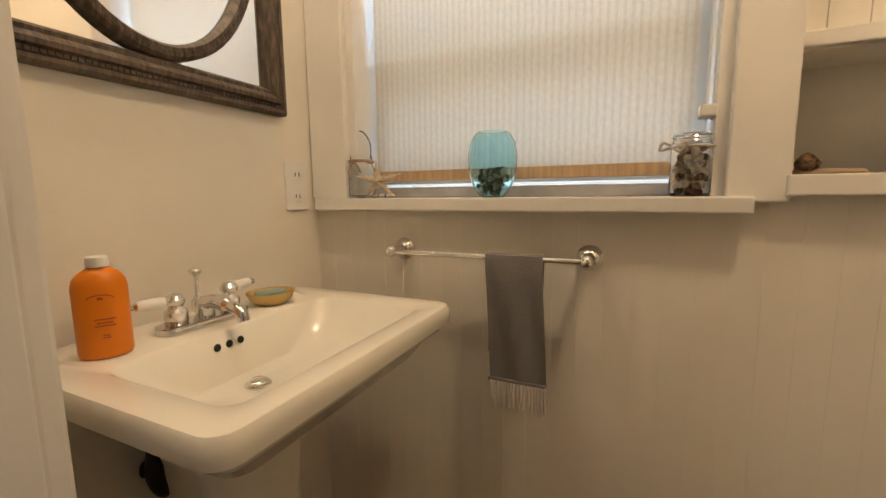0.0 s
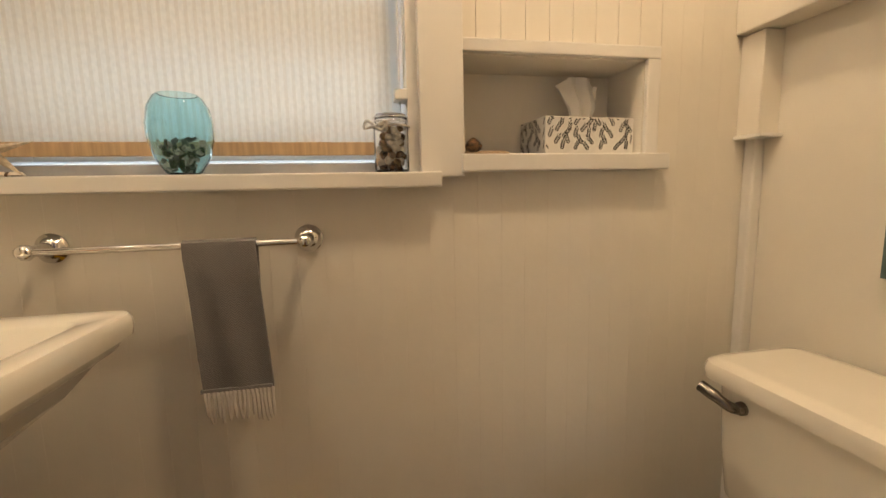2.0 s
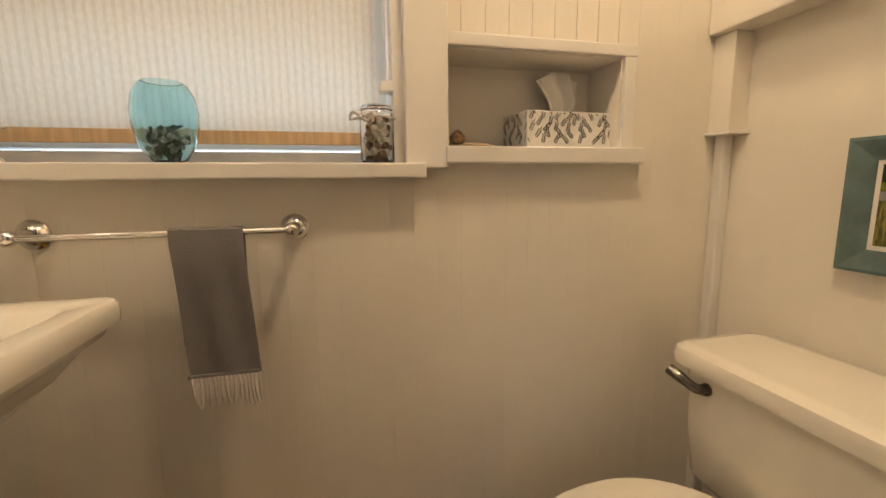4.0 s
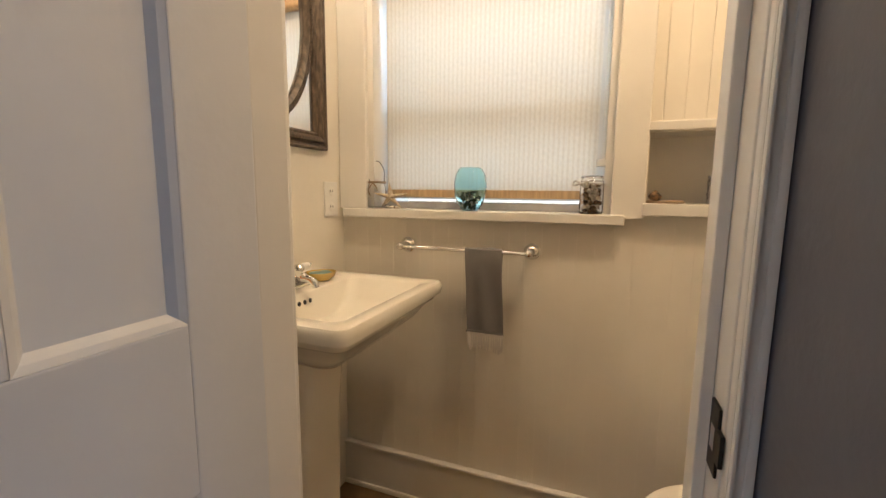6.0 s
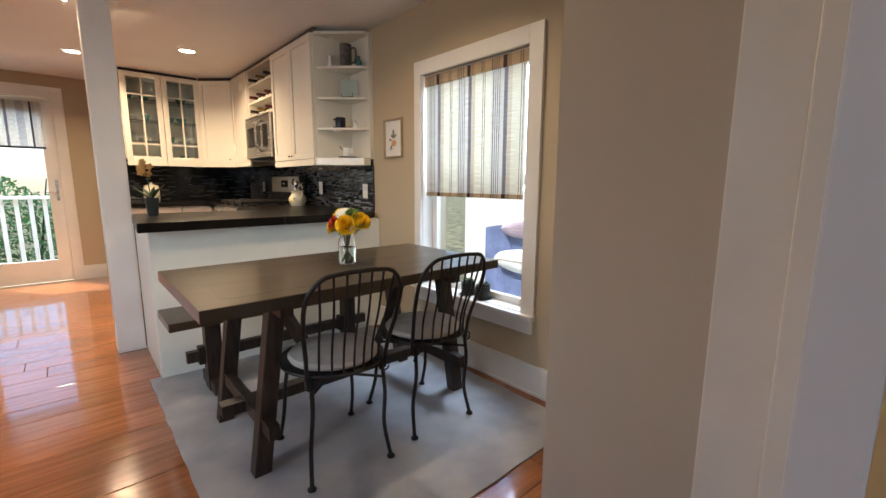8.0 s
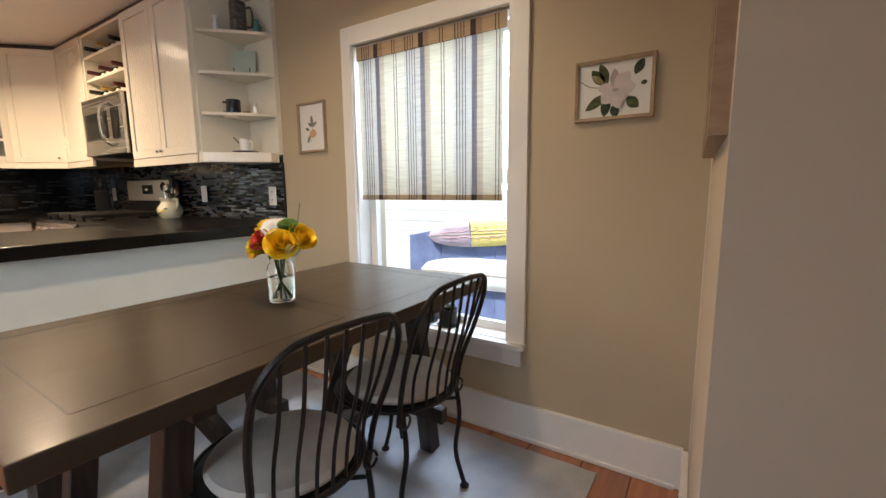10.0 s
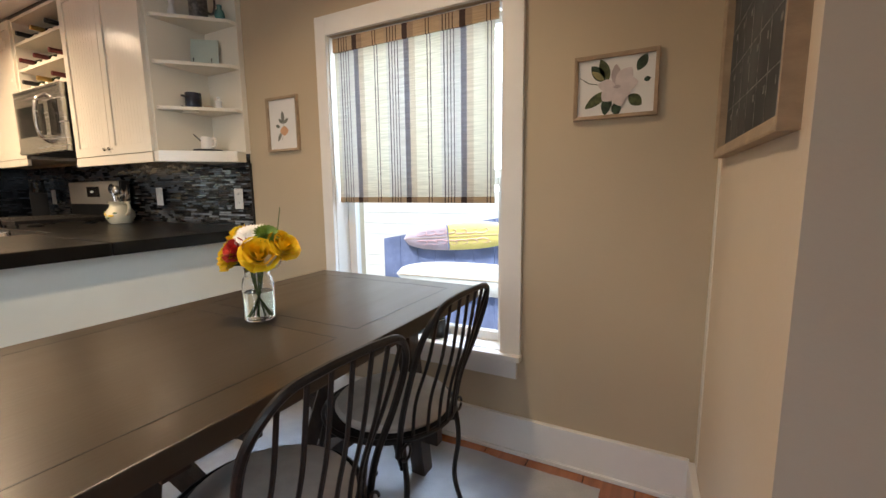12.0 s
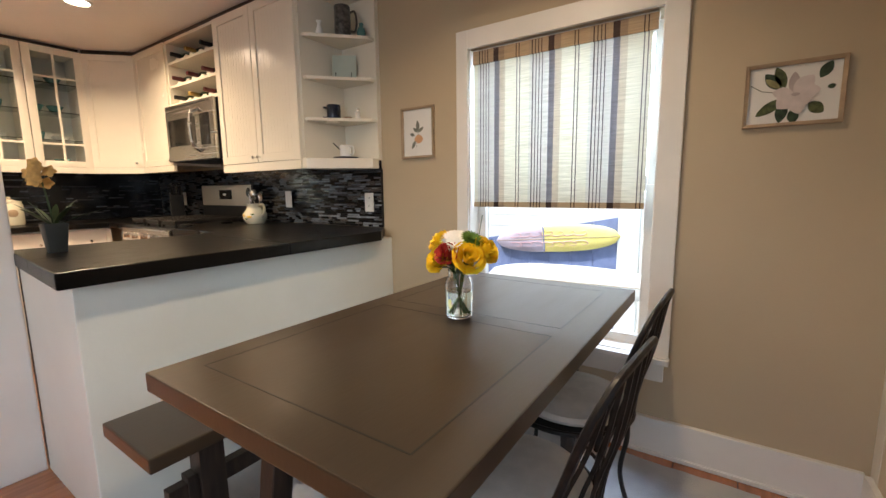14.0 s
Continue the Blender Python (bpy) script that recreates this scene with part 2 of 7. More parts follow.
def add_prism(bm, pts, z0, z1, m=None):
    a = [bm.verts.new((x, y, z0)) for x, y in pts]
    b = [bm.verts.new((x, y, z1)) for x, y in pts]
    bm.faces.new(a)
    bm.faces.new(b)
    k = len(pts)
    for i in range(k):
        bm.faces.new((a[i], a[(i + 1) % k], b[(i + 1) % k], b[i]))
    if m is not None:
        bmesh.ops.transform(bm, matrix=m, verts=a + b)


def prism(name, pts, z0, z1, mat, parent=None, bev=0.0, m=None, label=""):
    bm = bmesh.new()
    add_prism(bm, pts, z0, z1)
    if bev:
        bmesh.ops.recalc_face_normals(bm, faces=bm.faces)
        bmesh.ops.bevel(bm, geom=list(bm.edges), offset=bev, segments=2, profile=0.6, affect="EDGES")
    if m is not None:
        bmesh.ops.transform(bm, matrix=m, verts=bm.verts)
    return finish(name, bm, mat, parent, label)


def structure(ob, label=""):
    return tagged(ob, label, "", "", "structure")


def rounded_rect(x0, x1, y0, y1, r, n=6):
    pts = []
    for cx, cy, a in ((x1 - r, y1 - r, 0), (x0 + r, y1 - r, 90), (x0 + r, y0 + r, 180), (x1 - r, y0 + r, 270)):
        for i in range(n + 1):
            t = radians(a + 90 * i / n)
            pts.append((cx + r * math.cos(t), cy + r * math.sin(t)))
    return pts


def loft(bm, loops, cap_first=True, cap_last=True):
    rings = [[bm.verts.new(p) for p in lp] for lp in loops]
    k = len(rings[0])
    for a, b in zip(rings, rings[1:]):
        for i in range(k):
            bm.faces.new((a[i], a[(i + 1) % k], b[(i + 1) % k], b[i]))
    if cap_first:
        bm.faces.new(rings[0])
    if cap_last:
        bm.faces.new(rings[-1])


def wall_with_holes(name, axis, c0, c1, u0, u1, z0, z1, holes, mat, label):
    """A wall across axis between c0 and c1, along the other axis from u0 to u1, with rectangular holes (u0, u1, z0, z1)."""
    us = sorted({u0, u1, *[h[0] for h in holes], *[h[1] for h in holes]})
    zs = sorted({z0, z1, *[h[2] for h in holes], *[h[3] for h in holes]})
    bm = bmesh.new()
    for a, b in zip(us, us[1:]):
        run = None
        for c, d in zip(zs, zs[1:]):
            if any(h[0] <= a and b <= h[1] and h[2] <= c and d <= h[3] for h in holes):
                continue
            if axis == "y":
                add_box(bm, a, b, c0, c1, c, d)
            else:
                add_box(bm, c0, c1, a, b, c, d)
    bmesh.ops.remove_doubles(bm, verts=bm.verts, dist=1e-5)
    seen = {}
    for f in list(bm.faces):
        key = tuple(sorted(v.index for v in f.verts))
    bm.verts.index_update()
    dead = []
    for f in bm.faces:
        key = tuple(sorted(v.index for v in f.verts))
        if key in seen:
            dead += [f, seen[key]]
        else:
            seen[key] = f
    bmesh.ops.delete(bm, geom=list(set(dead)), context="FACES")
    return structure(finish(name, bm, mat), label)


# ---- large structure ----
CEILZ = 2.298
DY = 1.58          # dining outer wall, inner face
BY = 1.485         # bathroom outer wall, inner face of its boards
DW = (-1.380, -0.495, 0.440, 1.852)      # dining window opening
BW = (0.485, 1.265, 1.05, 1.86)         # bathroom window opening
NI = (1.352, 1.745, 1.083, 1.275)       # niche opening
CX = 0.232                               # dining side of the chalkboard wall
LX, RX = 0.375, 2.03                     # bathroom side walls
EX, EY = 0.262, 0.706                     # outer corner at the end of the chalkboard wall
HY0, HY1 = 0.64, 0.750                   # wall with the bathroom door
DX0, DX1 = 0.775, 1.365                   # bathroom door opening

wall_with_holes("wall_north", "y", DY, 1.80, -5.6, CX, -0.5, CEILZ, [DW], WALL, "taupe painted plaster wall with the dining window")
wall_with_holes("wall_bath_north", "y", BY + 0.02, 1.80, CX, 2.2, -0.5, CEILZ, [BW, NI], BATH, "cream painted wall behind the boards of the bathroom")
wall_with_holes("wall_chalkboard", "x", EX + 0.003, LX, HY1, BY + 0.02, 0, CEILZ, [], WALL, "taupe wall between dining room and bathroom")
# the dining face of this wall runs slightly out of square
prism("wall_chalkboard_face", [(CX, DY), (EX, EY), (EX, DY)], 0, CEILZ, LIT_WALL)
structure(bpy.data.objects["wall_chalkboard_face"], "face of the blackboard wall, window light in its pale pinkish colour")
box("wall_bath_west", LX - 0.002, LX + 0.002, HY1, BY + 0.02, 0, CEILZ, BATH, bev=0)
structure(bpy.data.objects["wall_bath_west"], "cream painted bathroom wall behind the basin")
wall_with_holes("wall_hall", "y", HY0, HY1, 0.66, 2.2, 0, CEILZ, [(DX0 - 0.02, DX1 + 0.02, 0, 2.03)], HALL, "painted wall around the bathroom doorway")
structure(prism("wall_hall_corner", [(EX, EY), (0.66, HY0), (0.66, HY1), (EX, HY1)], 0, CEILZ, HALL), "grey taupe wall turning the corner into the hall")
wall_with_holes("wall_bath_east", "x", RX, 2.2, HY1, BY + 0.02, 0, CEILZ, [], BATH, "cream painted bathroom wall behind the toilet")
wall_with_holes("wall_east", "x", 2.8, 2.95, -2.6, HY0, -0.5, CEILZ, [(-1.5, -0.4, 0.8, 2.0)], WALL, "taupe painted wall at the end of the hall")
wall_with_holes("wall_south", "y", -2.6, -2.45, -5.6, 2.95, -0.5, CEILZ, [(-2.1, 0.3, 0.7, 2.0)], WALL, "taupe painted wall of the front room")
wall_with_holes("wall_west", "x", -5.75, -5.6, -2.6, 1.8, -0.5, CEILZ, [(-1.12, -0.29, 0.0, 2.05)], WALL, "taupe painted wall around the glass door")
wall_with_holes("wall_kitchen", "x", -5.1, -4.95, 0.02, DY, 0, CEILZ, [], WALL, "kitchen wall behind the cabinets")
# the hall's dim blue shade is put into this wall's colour
box("wall_hall_return", DX1 + 0.022, DX1 + 0.17, 0.20, HY0, 0, CEILZ, material("shaded_blue_grey_wall", (0.13, 0.135, 0.165), 0.6, vary=0.03, scale=2, bump=0.25, bscale=90), bev=0.002)
structure(bpy.data.objects["wall_hall_return"], "wall beside the bathroom doorway, shade in its dark blue-grey colour")
box("wall_hall_end", 2.2, 2.8, HY0, HY1, 0, CEILZ, WALL, bev=0)
structure(bpy.data.objects["wall_hall_end"], "taupe painted wall")

bm = bmesh.new()
add_box(bm, -5.75, 2.95, -2.6, 1.8, CEILZ, CEILZ + 0.1)
structure(finish("ceiling", bm, CEIL), "white painted plaster ceiling")
box("floor", -5.75, 2.95, -2.6, 1.8, -0.12, -0.022, LEGWOOD, bev=0)
structure(bpy.data.objects["floor"], "orange stained pine board floor")
box("floor_bath", LX, RX, HY0, BY + 0.02, -0.021, 0.0, BATHFLOOR, bev=0)
structure(bpy.data.objects["floor_bath"], "plain brown bathroom floor")

# post between kitchen and front room
post = box("post", -2.72, -2.56, -0.10, 0.055, 0, CEILZ, TRIM, bev=0.006)
structure(post, "square white painted wooden post")
cap = box("post_cap", -2.76, -2.52, -0.14, 0.095, CEILZ - 0.06, CEILZ - 0.002, TRIM, bev=0.01)
structure(cap, "white painted ceiling block above the post")

# half wall with its counter
structure(box("wall_pony", -2.05, -1.93, 0.057, DY, 0, 0.875, PONY, bev=0.004), "pale painted half wall below the black counter")


structure(box("pony_end_panel", -2.566, -2.052, 0.060, 0.079, 0, 0.875, PONY, bev=0.002), "pale painted end panel between the half wall and the post")

# solid dark strip in place of the shaded gap between post and panel
structure(box("trim", -2.5595, -2.552, 0.056, 0.0597, 0.02, 0.875, LEGWOOD, bev=0), "dark strip for the shade in the gap beside the post")


def baseboard(x0, x1, y0, y1, h=0.163, name="baseboard"):
    b = box(name, x0, x1, y0, y1, 0.0, h, TRIM, bev=0.004)
    return structure(b, "tall white painted baseboard")


baseboard(-1.93, 0.215, DY - 0.022, DY)
prism("baseboard", [(CX - 0.022, DY - 0.022), (EX - 0.022, EY), (EX - 0.0005, EY), (CX, DY - 0.022)], 0, 0.163, TRIM, bev=0.003)
structure(bpy.data.objects["baseboard.001"], "tall white painted baseboard")
box_shoe = structure(box("trim", -1.93, 0.195, DY - 0.036, DY - 0.022, 0, 0.018, TRIM, bev=0.005), "white painted shoe moulding")
baseboard(LX + 0.002, RX, BY - 0.018, BY, 0.16)
structure(box("trim", LX + 0.002, RX, BY - 0.028, BY - 0.018, 0, 0.02, TRIM, bev=0.006), "white painted shoe moulding")
structure(box("trim", LX + 0.002, RX, BY - 0.024, BY, 0.16, 0.172, TRIM, bev=0.005), "rounded cap of the bathroom baseboard")
baseboard(-5.6, -5.578, -0.19, 0.02)
baseboard(-5.6, -5.578, -2.45, -1.22)


def sash_window(name, x0, x1, y, z0, z1, zm, label):
    """A double-hung window between x0 and x1, its inner face at y."""
    w = thing(name, (x0, y, z0), label, "window")
    w["kind"] = "structure"
    W, H = x1 - x0, z1 - z0
    M = zm - z0
    f = 0.045
    for k, (a, b, c, d, yy) in enumerate(((0, f, 0, M, 0), (W - f, W, 0, M, 0), (f, W - f, 0, f, 0), (f, W - f, M - 0.03, M, 0),
                                         (0, f, M, H, 0.045), (W - f, W, M, H, 0.045), (f, W - f, H - f, H, 0.045), (f, W - f, M, M + 0.04, 0.045))):
        box("sash_rail", a, b, yy, yy + 0.035, c, d, TRIM, w, bev=0.003)
    for c, d, yy in ((f, M - 0.03, 0.016), (M + 0.04, H - f, 0.061)):
        p = box("pane", f, W - f, yy, yy + 0.003, c, d, PANE, w, bev=0)
        p.visible_shadow = False
    return w


# dining window
CAS = "flat white painted window casing"
structure(box("trim", DW[0] - 0.066, DW[0], DY - 0.02, DY, DW[2], DW[3] + 0.09, TRIM, bev=0.003), CAS)
structure(box("trim", DW[1], DW[1] + 0.087, DY - 0.02, DY, DW[2], DW[3] + 0.09, TRIM, bev=0.003), CAS)
structure(box("trim", DW[0], DW[1], DY - 0.02, DY, DW[3], DW[3] + 0.09, TRIM, bev=0.003), CAS)
structure(box("trim", DW[0] - 0.085, DW[1] + 0.092, DY - 0.045, DY, DW[2] - 0.025, DW[2], TRIM, bev=0.004), "white painted window stool")
structure(box("trim", DW[0], DW[1], DY, 1.70, DW[2] - 0.025, DW[2] + 0.003, TRIM, bev=0.001), "deep white window sill")
structure(box("trim", DW[0] - 0.066, DW[1] + 0.072, DY - 0.02, DY, DW[2] - 0.107, DW[2] - 0.025, TRIM, bev=0.003), "white painted window apron")
structure(box("trim", DW[0], DW[0] + 0.003, DY, 1.68, DW[2], DW[3], TRIM, bev=0.001), "white painted window jamb")
structure(box("trim", DW[1] - 0.006, DW[1], DY, 1.68, DW[2], DW[3], TRIM, bev=0.001), "white painted window jamb")
sash_window("window_1", DW[0] + 0.003, DW[1] - 0.006, 1.67, DW[2], DW[3], 1.17, "white double-hung window behind a striped blind")
# bathroom window
structure(box("trim", BW[0] - 0.105, BW[0], BY - 0.02, BY, BW[2], BW[3] + 0.10, TRIM, bev=0.003), "flat white painted window casing")
structure(box("trim", BW[1], BW[1] + 0.085, BY - 0.024, BY, BW[2] - 0.01, BW[3] + 0.10, TRIM, bev=0.003), "flat white painted window casing")
structure(box("trim", BW[0], BW[1], BY - 0.02, BY, BW[3], BW[3] + 0.10, TRIM, bev=0.003), "flat white painted window casing")
structure(box("trim", 0.402, 1.302, BY - 0.04, BY + 0.04, BW[2] - 0.028, BW[2], TRIM, bev=0.003), "white painted window sill with brushed edge")
structure(box("trim", BW[0], BW[1], BY + 0.04, 1.68, BW[2] - 0.028, BW[2] - 0.001, TRIM, bev=0.001), "white painted window sill")
structure(box("trim", BW[0] - 0.001, BW[0] + 0.02, BY, 1.68, BW[2], BW[3], TRIM, bev=0.001), "white painted window jamb")
structure(box("trim", BW[1] - 0.02, BW[1] + 0.001, BY, 1.68, BW[2], BW[3], TRIM, bev=0.001), "white painted window jamb")
structure(box("trim", BW[0], BW[1], BY + 0.075, 1.60, BW[2], BW[2] + 0.026, GREYPAINT, bev=0.003), "grey painted stool behind the blind")
sash_window("window_2", BW[0] + 0.02, BW[1] - 0.02, 1.600, BW[2] + 0.034, BW[3], 1.428, "white double-hung bathroom window behind a woven blind")

# niche beside the bathroom window
n = thing("recessed_shelf", (0, 0, 0), "recessed white painted wall niche with a shelf and flat surround", "shelf")
box("back", NI[0] - 0.02, NI[1] + 0.03, 1.613, 1.633, NI[2] - 0.03, NI[3] + 0.03, BATH, n, bev=0)
box("side", NI[1] - 0.003, NI[1] + 0.012, BY, 1.613, NI[2], NI[3], BATH, n, bev=0)
box("side", NI[0] - 0.012, NI[0] + 0.003, BY, 1.613, NI[2], NI[3], BATH, n, bev=0)
box("top", NI[0], NI[1], BY, 1.613, NI[3] - 0.003, NI[3] + 0.012, BATH, n, bev=0)
box("shelf", NI[0] - 0.008, 1.79, BY - 0.032, 1.613, 1.050, NI[2], TRIM, n, bev=0.003)
box("surround", NI[0] - 0.002, 1.775, BY - 0.012, BY, NI[3], NI[3] + 0.025, TRIM, n, bev=0.003)
box("surround", NI[1], 1.775, BY - 0.012, BY, NI[2], NI[3], TRIM, n, bev=0.003)

# board seams of the bathroom's outer wall
def bath_boards():
    xs = [LX + 0.002 + 0.0502 * i for i in range(34)]
    cut = [(BW[0] - 0.001, BW[1] + 0.001, BW[2] - 0.027, BW[3]), (NI[0], NI[1], NI[2] - 0.032, NI[3])]
    base = wall_with_holes("wall_boards", "y", BY + 0.0025, BY + 0.0199, LX, RX, 0, CEILZ, cut, BATH, "cream painted vertical beadboard")
    for a in xs:
        b = min(a + 0.0492, RX)
        if b - a < 0.01:
            continue
        spans = [(a, b, 0, CEILZ)]
        for h in cut:
            nxt = []
            for (p, q, z0, z1) in spans:
                if q <= h[0] or p >= h[1] or z1 <= h[2] or z0 >= h[3]:
                    nxt.append((p, q, z0, z1))
                    continue
                if z0 < h[2]: nxt.append((p, q, z0, h[2]))
                if z1 > h[3]: nxt.append((p, q, h[3], z1))
                if p < h[0]: nxt.append((p, h[0], max(z0, h[2]), min(z1, h[3])))
                if q > h[1]: nxt.append((h[1], q, max(z0, h[2]), min(z1, h[3])))
            spans = nxt
        for (p, q, z0, z1) in spans:
            if q - p > 0.004:
                low = z0 < 0.9
                box("board", p, q + (0.0009 if low and q < b + 1e-6 and q < RX - 0.002 else 0), BY + (0.0010 if low else 0.0), BY + 0.0025, z0, z1, BATH, base, bev=0.00035 if low else 0.001)


bath_boards()

# corner mouldings and shelf above the toilet
structure(box("trim", RX - 0.028, RX, BY - 0.028, BY, 0.172, 1.115, TRIM, bev=0.006), "white corner moulding")
structure(box("trim", RX - 0.050, RX, BY - 0.055, BY, 1.120, 1.33, BATH, bev=0.003), "boxed corner of the wall shelf")
structure(box("trim", RX - 0.058, RX, BY - 0.066, BY, 1.112, 1.120, TRIM, bev=0.002), "thin cap under the boxed corner")
sh = thing("wall_shelf", (0, 0, 0), "deep white painted shelf above the toilet", "shelf")
box("top", 1.962, RX, HY1 + 0.05, BY, 1.332, 1.41, BATH, sh, bev=0.004)

# bathroom doorway and door
structure(box("trim", DX0 - 0.02, DX0, HY0, HY1 + 0.0, 0, 2.03, TRIM, bev=0.002), "white painted door jamb")
structure(box("trim", DX1, DX1 + 0.02, HY0, HY1 - 0.013, 0, 2.03, TRIM, bev=0.002), "white painted door jamb")
structure(box("trim", DX1 - 0.012, DX1, HY0 + 0.045, HY0 + 0.085, 0, 2.01, TRIM, bev=0.002), "white painted door stop")
structure(box("trim", DX0, DX1, HY0, HY1, 2.01, 2.03, TRIM, bev=0.002), "white painted head jamb")
for x0, x1, zz0, zz1 in ((DX0 - 0.11, DX0 - 0.006, 0, 2.02), (DX1 + 0.001, DX1 + 0.0215, 0, 2.02), (DX0 - 0.11, DX1 + 0.0215, 2.02, 2.12)):
    structure(box("trim", x0, x1, HY0 - 0.018, HY0, zz0, zz1, TRIM, bev=0.004), "white painted door casing")
    if x0 < DX1:
        structure(box("trim", x0, x1, HY1, HY1 + 0.018, zz0, zz1, TRIM, bev=0.004), "white painted door casing")
structure(box("trim", DX1 + 0.0015, DX1 + 0.006, HY0 - 0.026, HY0 - 0.018, 0, 2.02, TRIM, bev=0.003), "raised bead of the door casing")
structure(box("trim", DX1 + 0.013, DX1 + 0.021, HY0 - 0.024, HY0 - 0.018, 0, 2.02, TRIM, bev=0.003), "raised bead of the door casing")
structure(box("trim", DX0, DX1, HY0, HY1, 0, 0.012, BATHFLOOR, bev=0.003), "worn wooden threshold")
st = thing("strike_plate", (DX1, HY0 + 0.022, 0.87), "black metal strike plate on the white door jamb", "door hardware")
box("plate", -0.003, 0, -0.015, 0.015, -0.035, 0.035, IRON, st, bev=0.001)
box("lip", -0.004, 0, -0.030, -0.015, -0.016, 0.016, IRON, st, bev=0.001)
box("hole", -0.0035, -0.0030, -0.007, 0.007, -0.012, 0.012, CHROME, st, bev=0.0)

DF = 0.898       # face of the open door
DYA, DYB = 0.058, 0.560


def door():
    d = thing("door_1", (DF, DYA, 0.012), "open white painted panelled door with a black round knob", "door")
    d["kind"] = "structure"
    W, T, H = DYB - DYA, 0.035, 1.99
    st_, mid, hinge_stile = 0.085, 0.081, 0.088
    rails = [(0, 0.22), (0.80, 0.97), (H - 0.12, H)]
    box("stile", -T, 0, 0, st_, 0, H, DOORM, d, bev=0.002)
    box("stile", -T, 0, W - hinge_stile, W, 0, H, DOORM, d, bev=0.002)
    for z0, z1 in rails:
        box("rail", -T, 0, st_, W - hinge_stile, z0, z1, DOORM, d, bev=0.002)
    ym = 0.2485
    for z0, z1 in ((0.22, 0.80), (0.97, H - 0.12)):
        box("mullion", -T, 0, ym - mid / 2, ym + mid / 2, z0, z1, DOORM, d, bev=0.002)
        for y0, y1 in ((st_, ym - mid / 2), (ym + mid / 2, W - hinge_stile)):
            bm = bmesh.new()
            loops = []
            for x, e in ((-0.0005, 0.0), (-0.004, 0.006), (-0.011, 0.012), (-0.0115, 0.030)):
                loops.append([(x, y0 + e, z0 + e), (x, y1 - e, z0 + e), (x, y1 - e, z1 - e), (x, y0 + e, z1 - e)])
            loft(bm, loops, cap_first=False)
            add_box(bm, -T + 0.004, -0.013, y0, y1, z0, z1)
            finish("panel", bm, DOORM, d)
    lathe("door_handle", [(0, 0), (0.0275, 0), (0.029, 0.003), (0.025, 0.008), (0.013, 0.011), (0.010, 0.018), (0.012, 0.022), (0.022, 0.023), (0.0265, 0.028),
                          (0.0265, 0.036), (0.020, 0.042), (0, 0.044)], KNOBM, d, 32, pose(0, 0.058, 0.892, 0, 90, 0), "glossy black round knob on a round rose")
    box("latch_plate", -T + 0.005, -0.005, -0.002, 0.001, 0.845, 0.925, IRON, d, bev=0.001, label="black latch plate")
    lathe("latch_bolt", [(0, 0), (0.008, 0), (0.008, 0.008), (0.004, 0.012), (0, 0.012)], CHROME, d, 12, pose(-T / 2, -0.001, 0.885, 90, 0, 0), "chrome latch bolt")
    return d


door()
structure(box("trim", DX0 + 0.002, DF - 0.006, DYB + 0.004, 0.620, 0, 2.03, TRIM, bev=0.003), "white painted hinge jamb of the bathroom door")

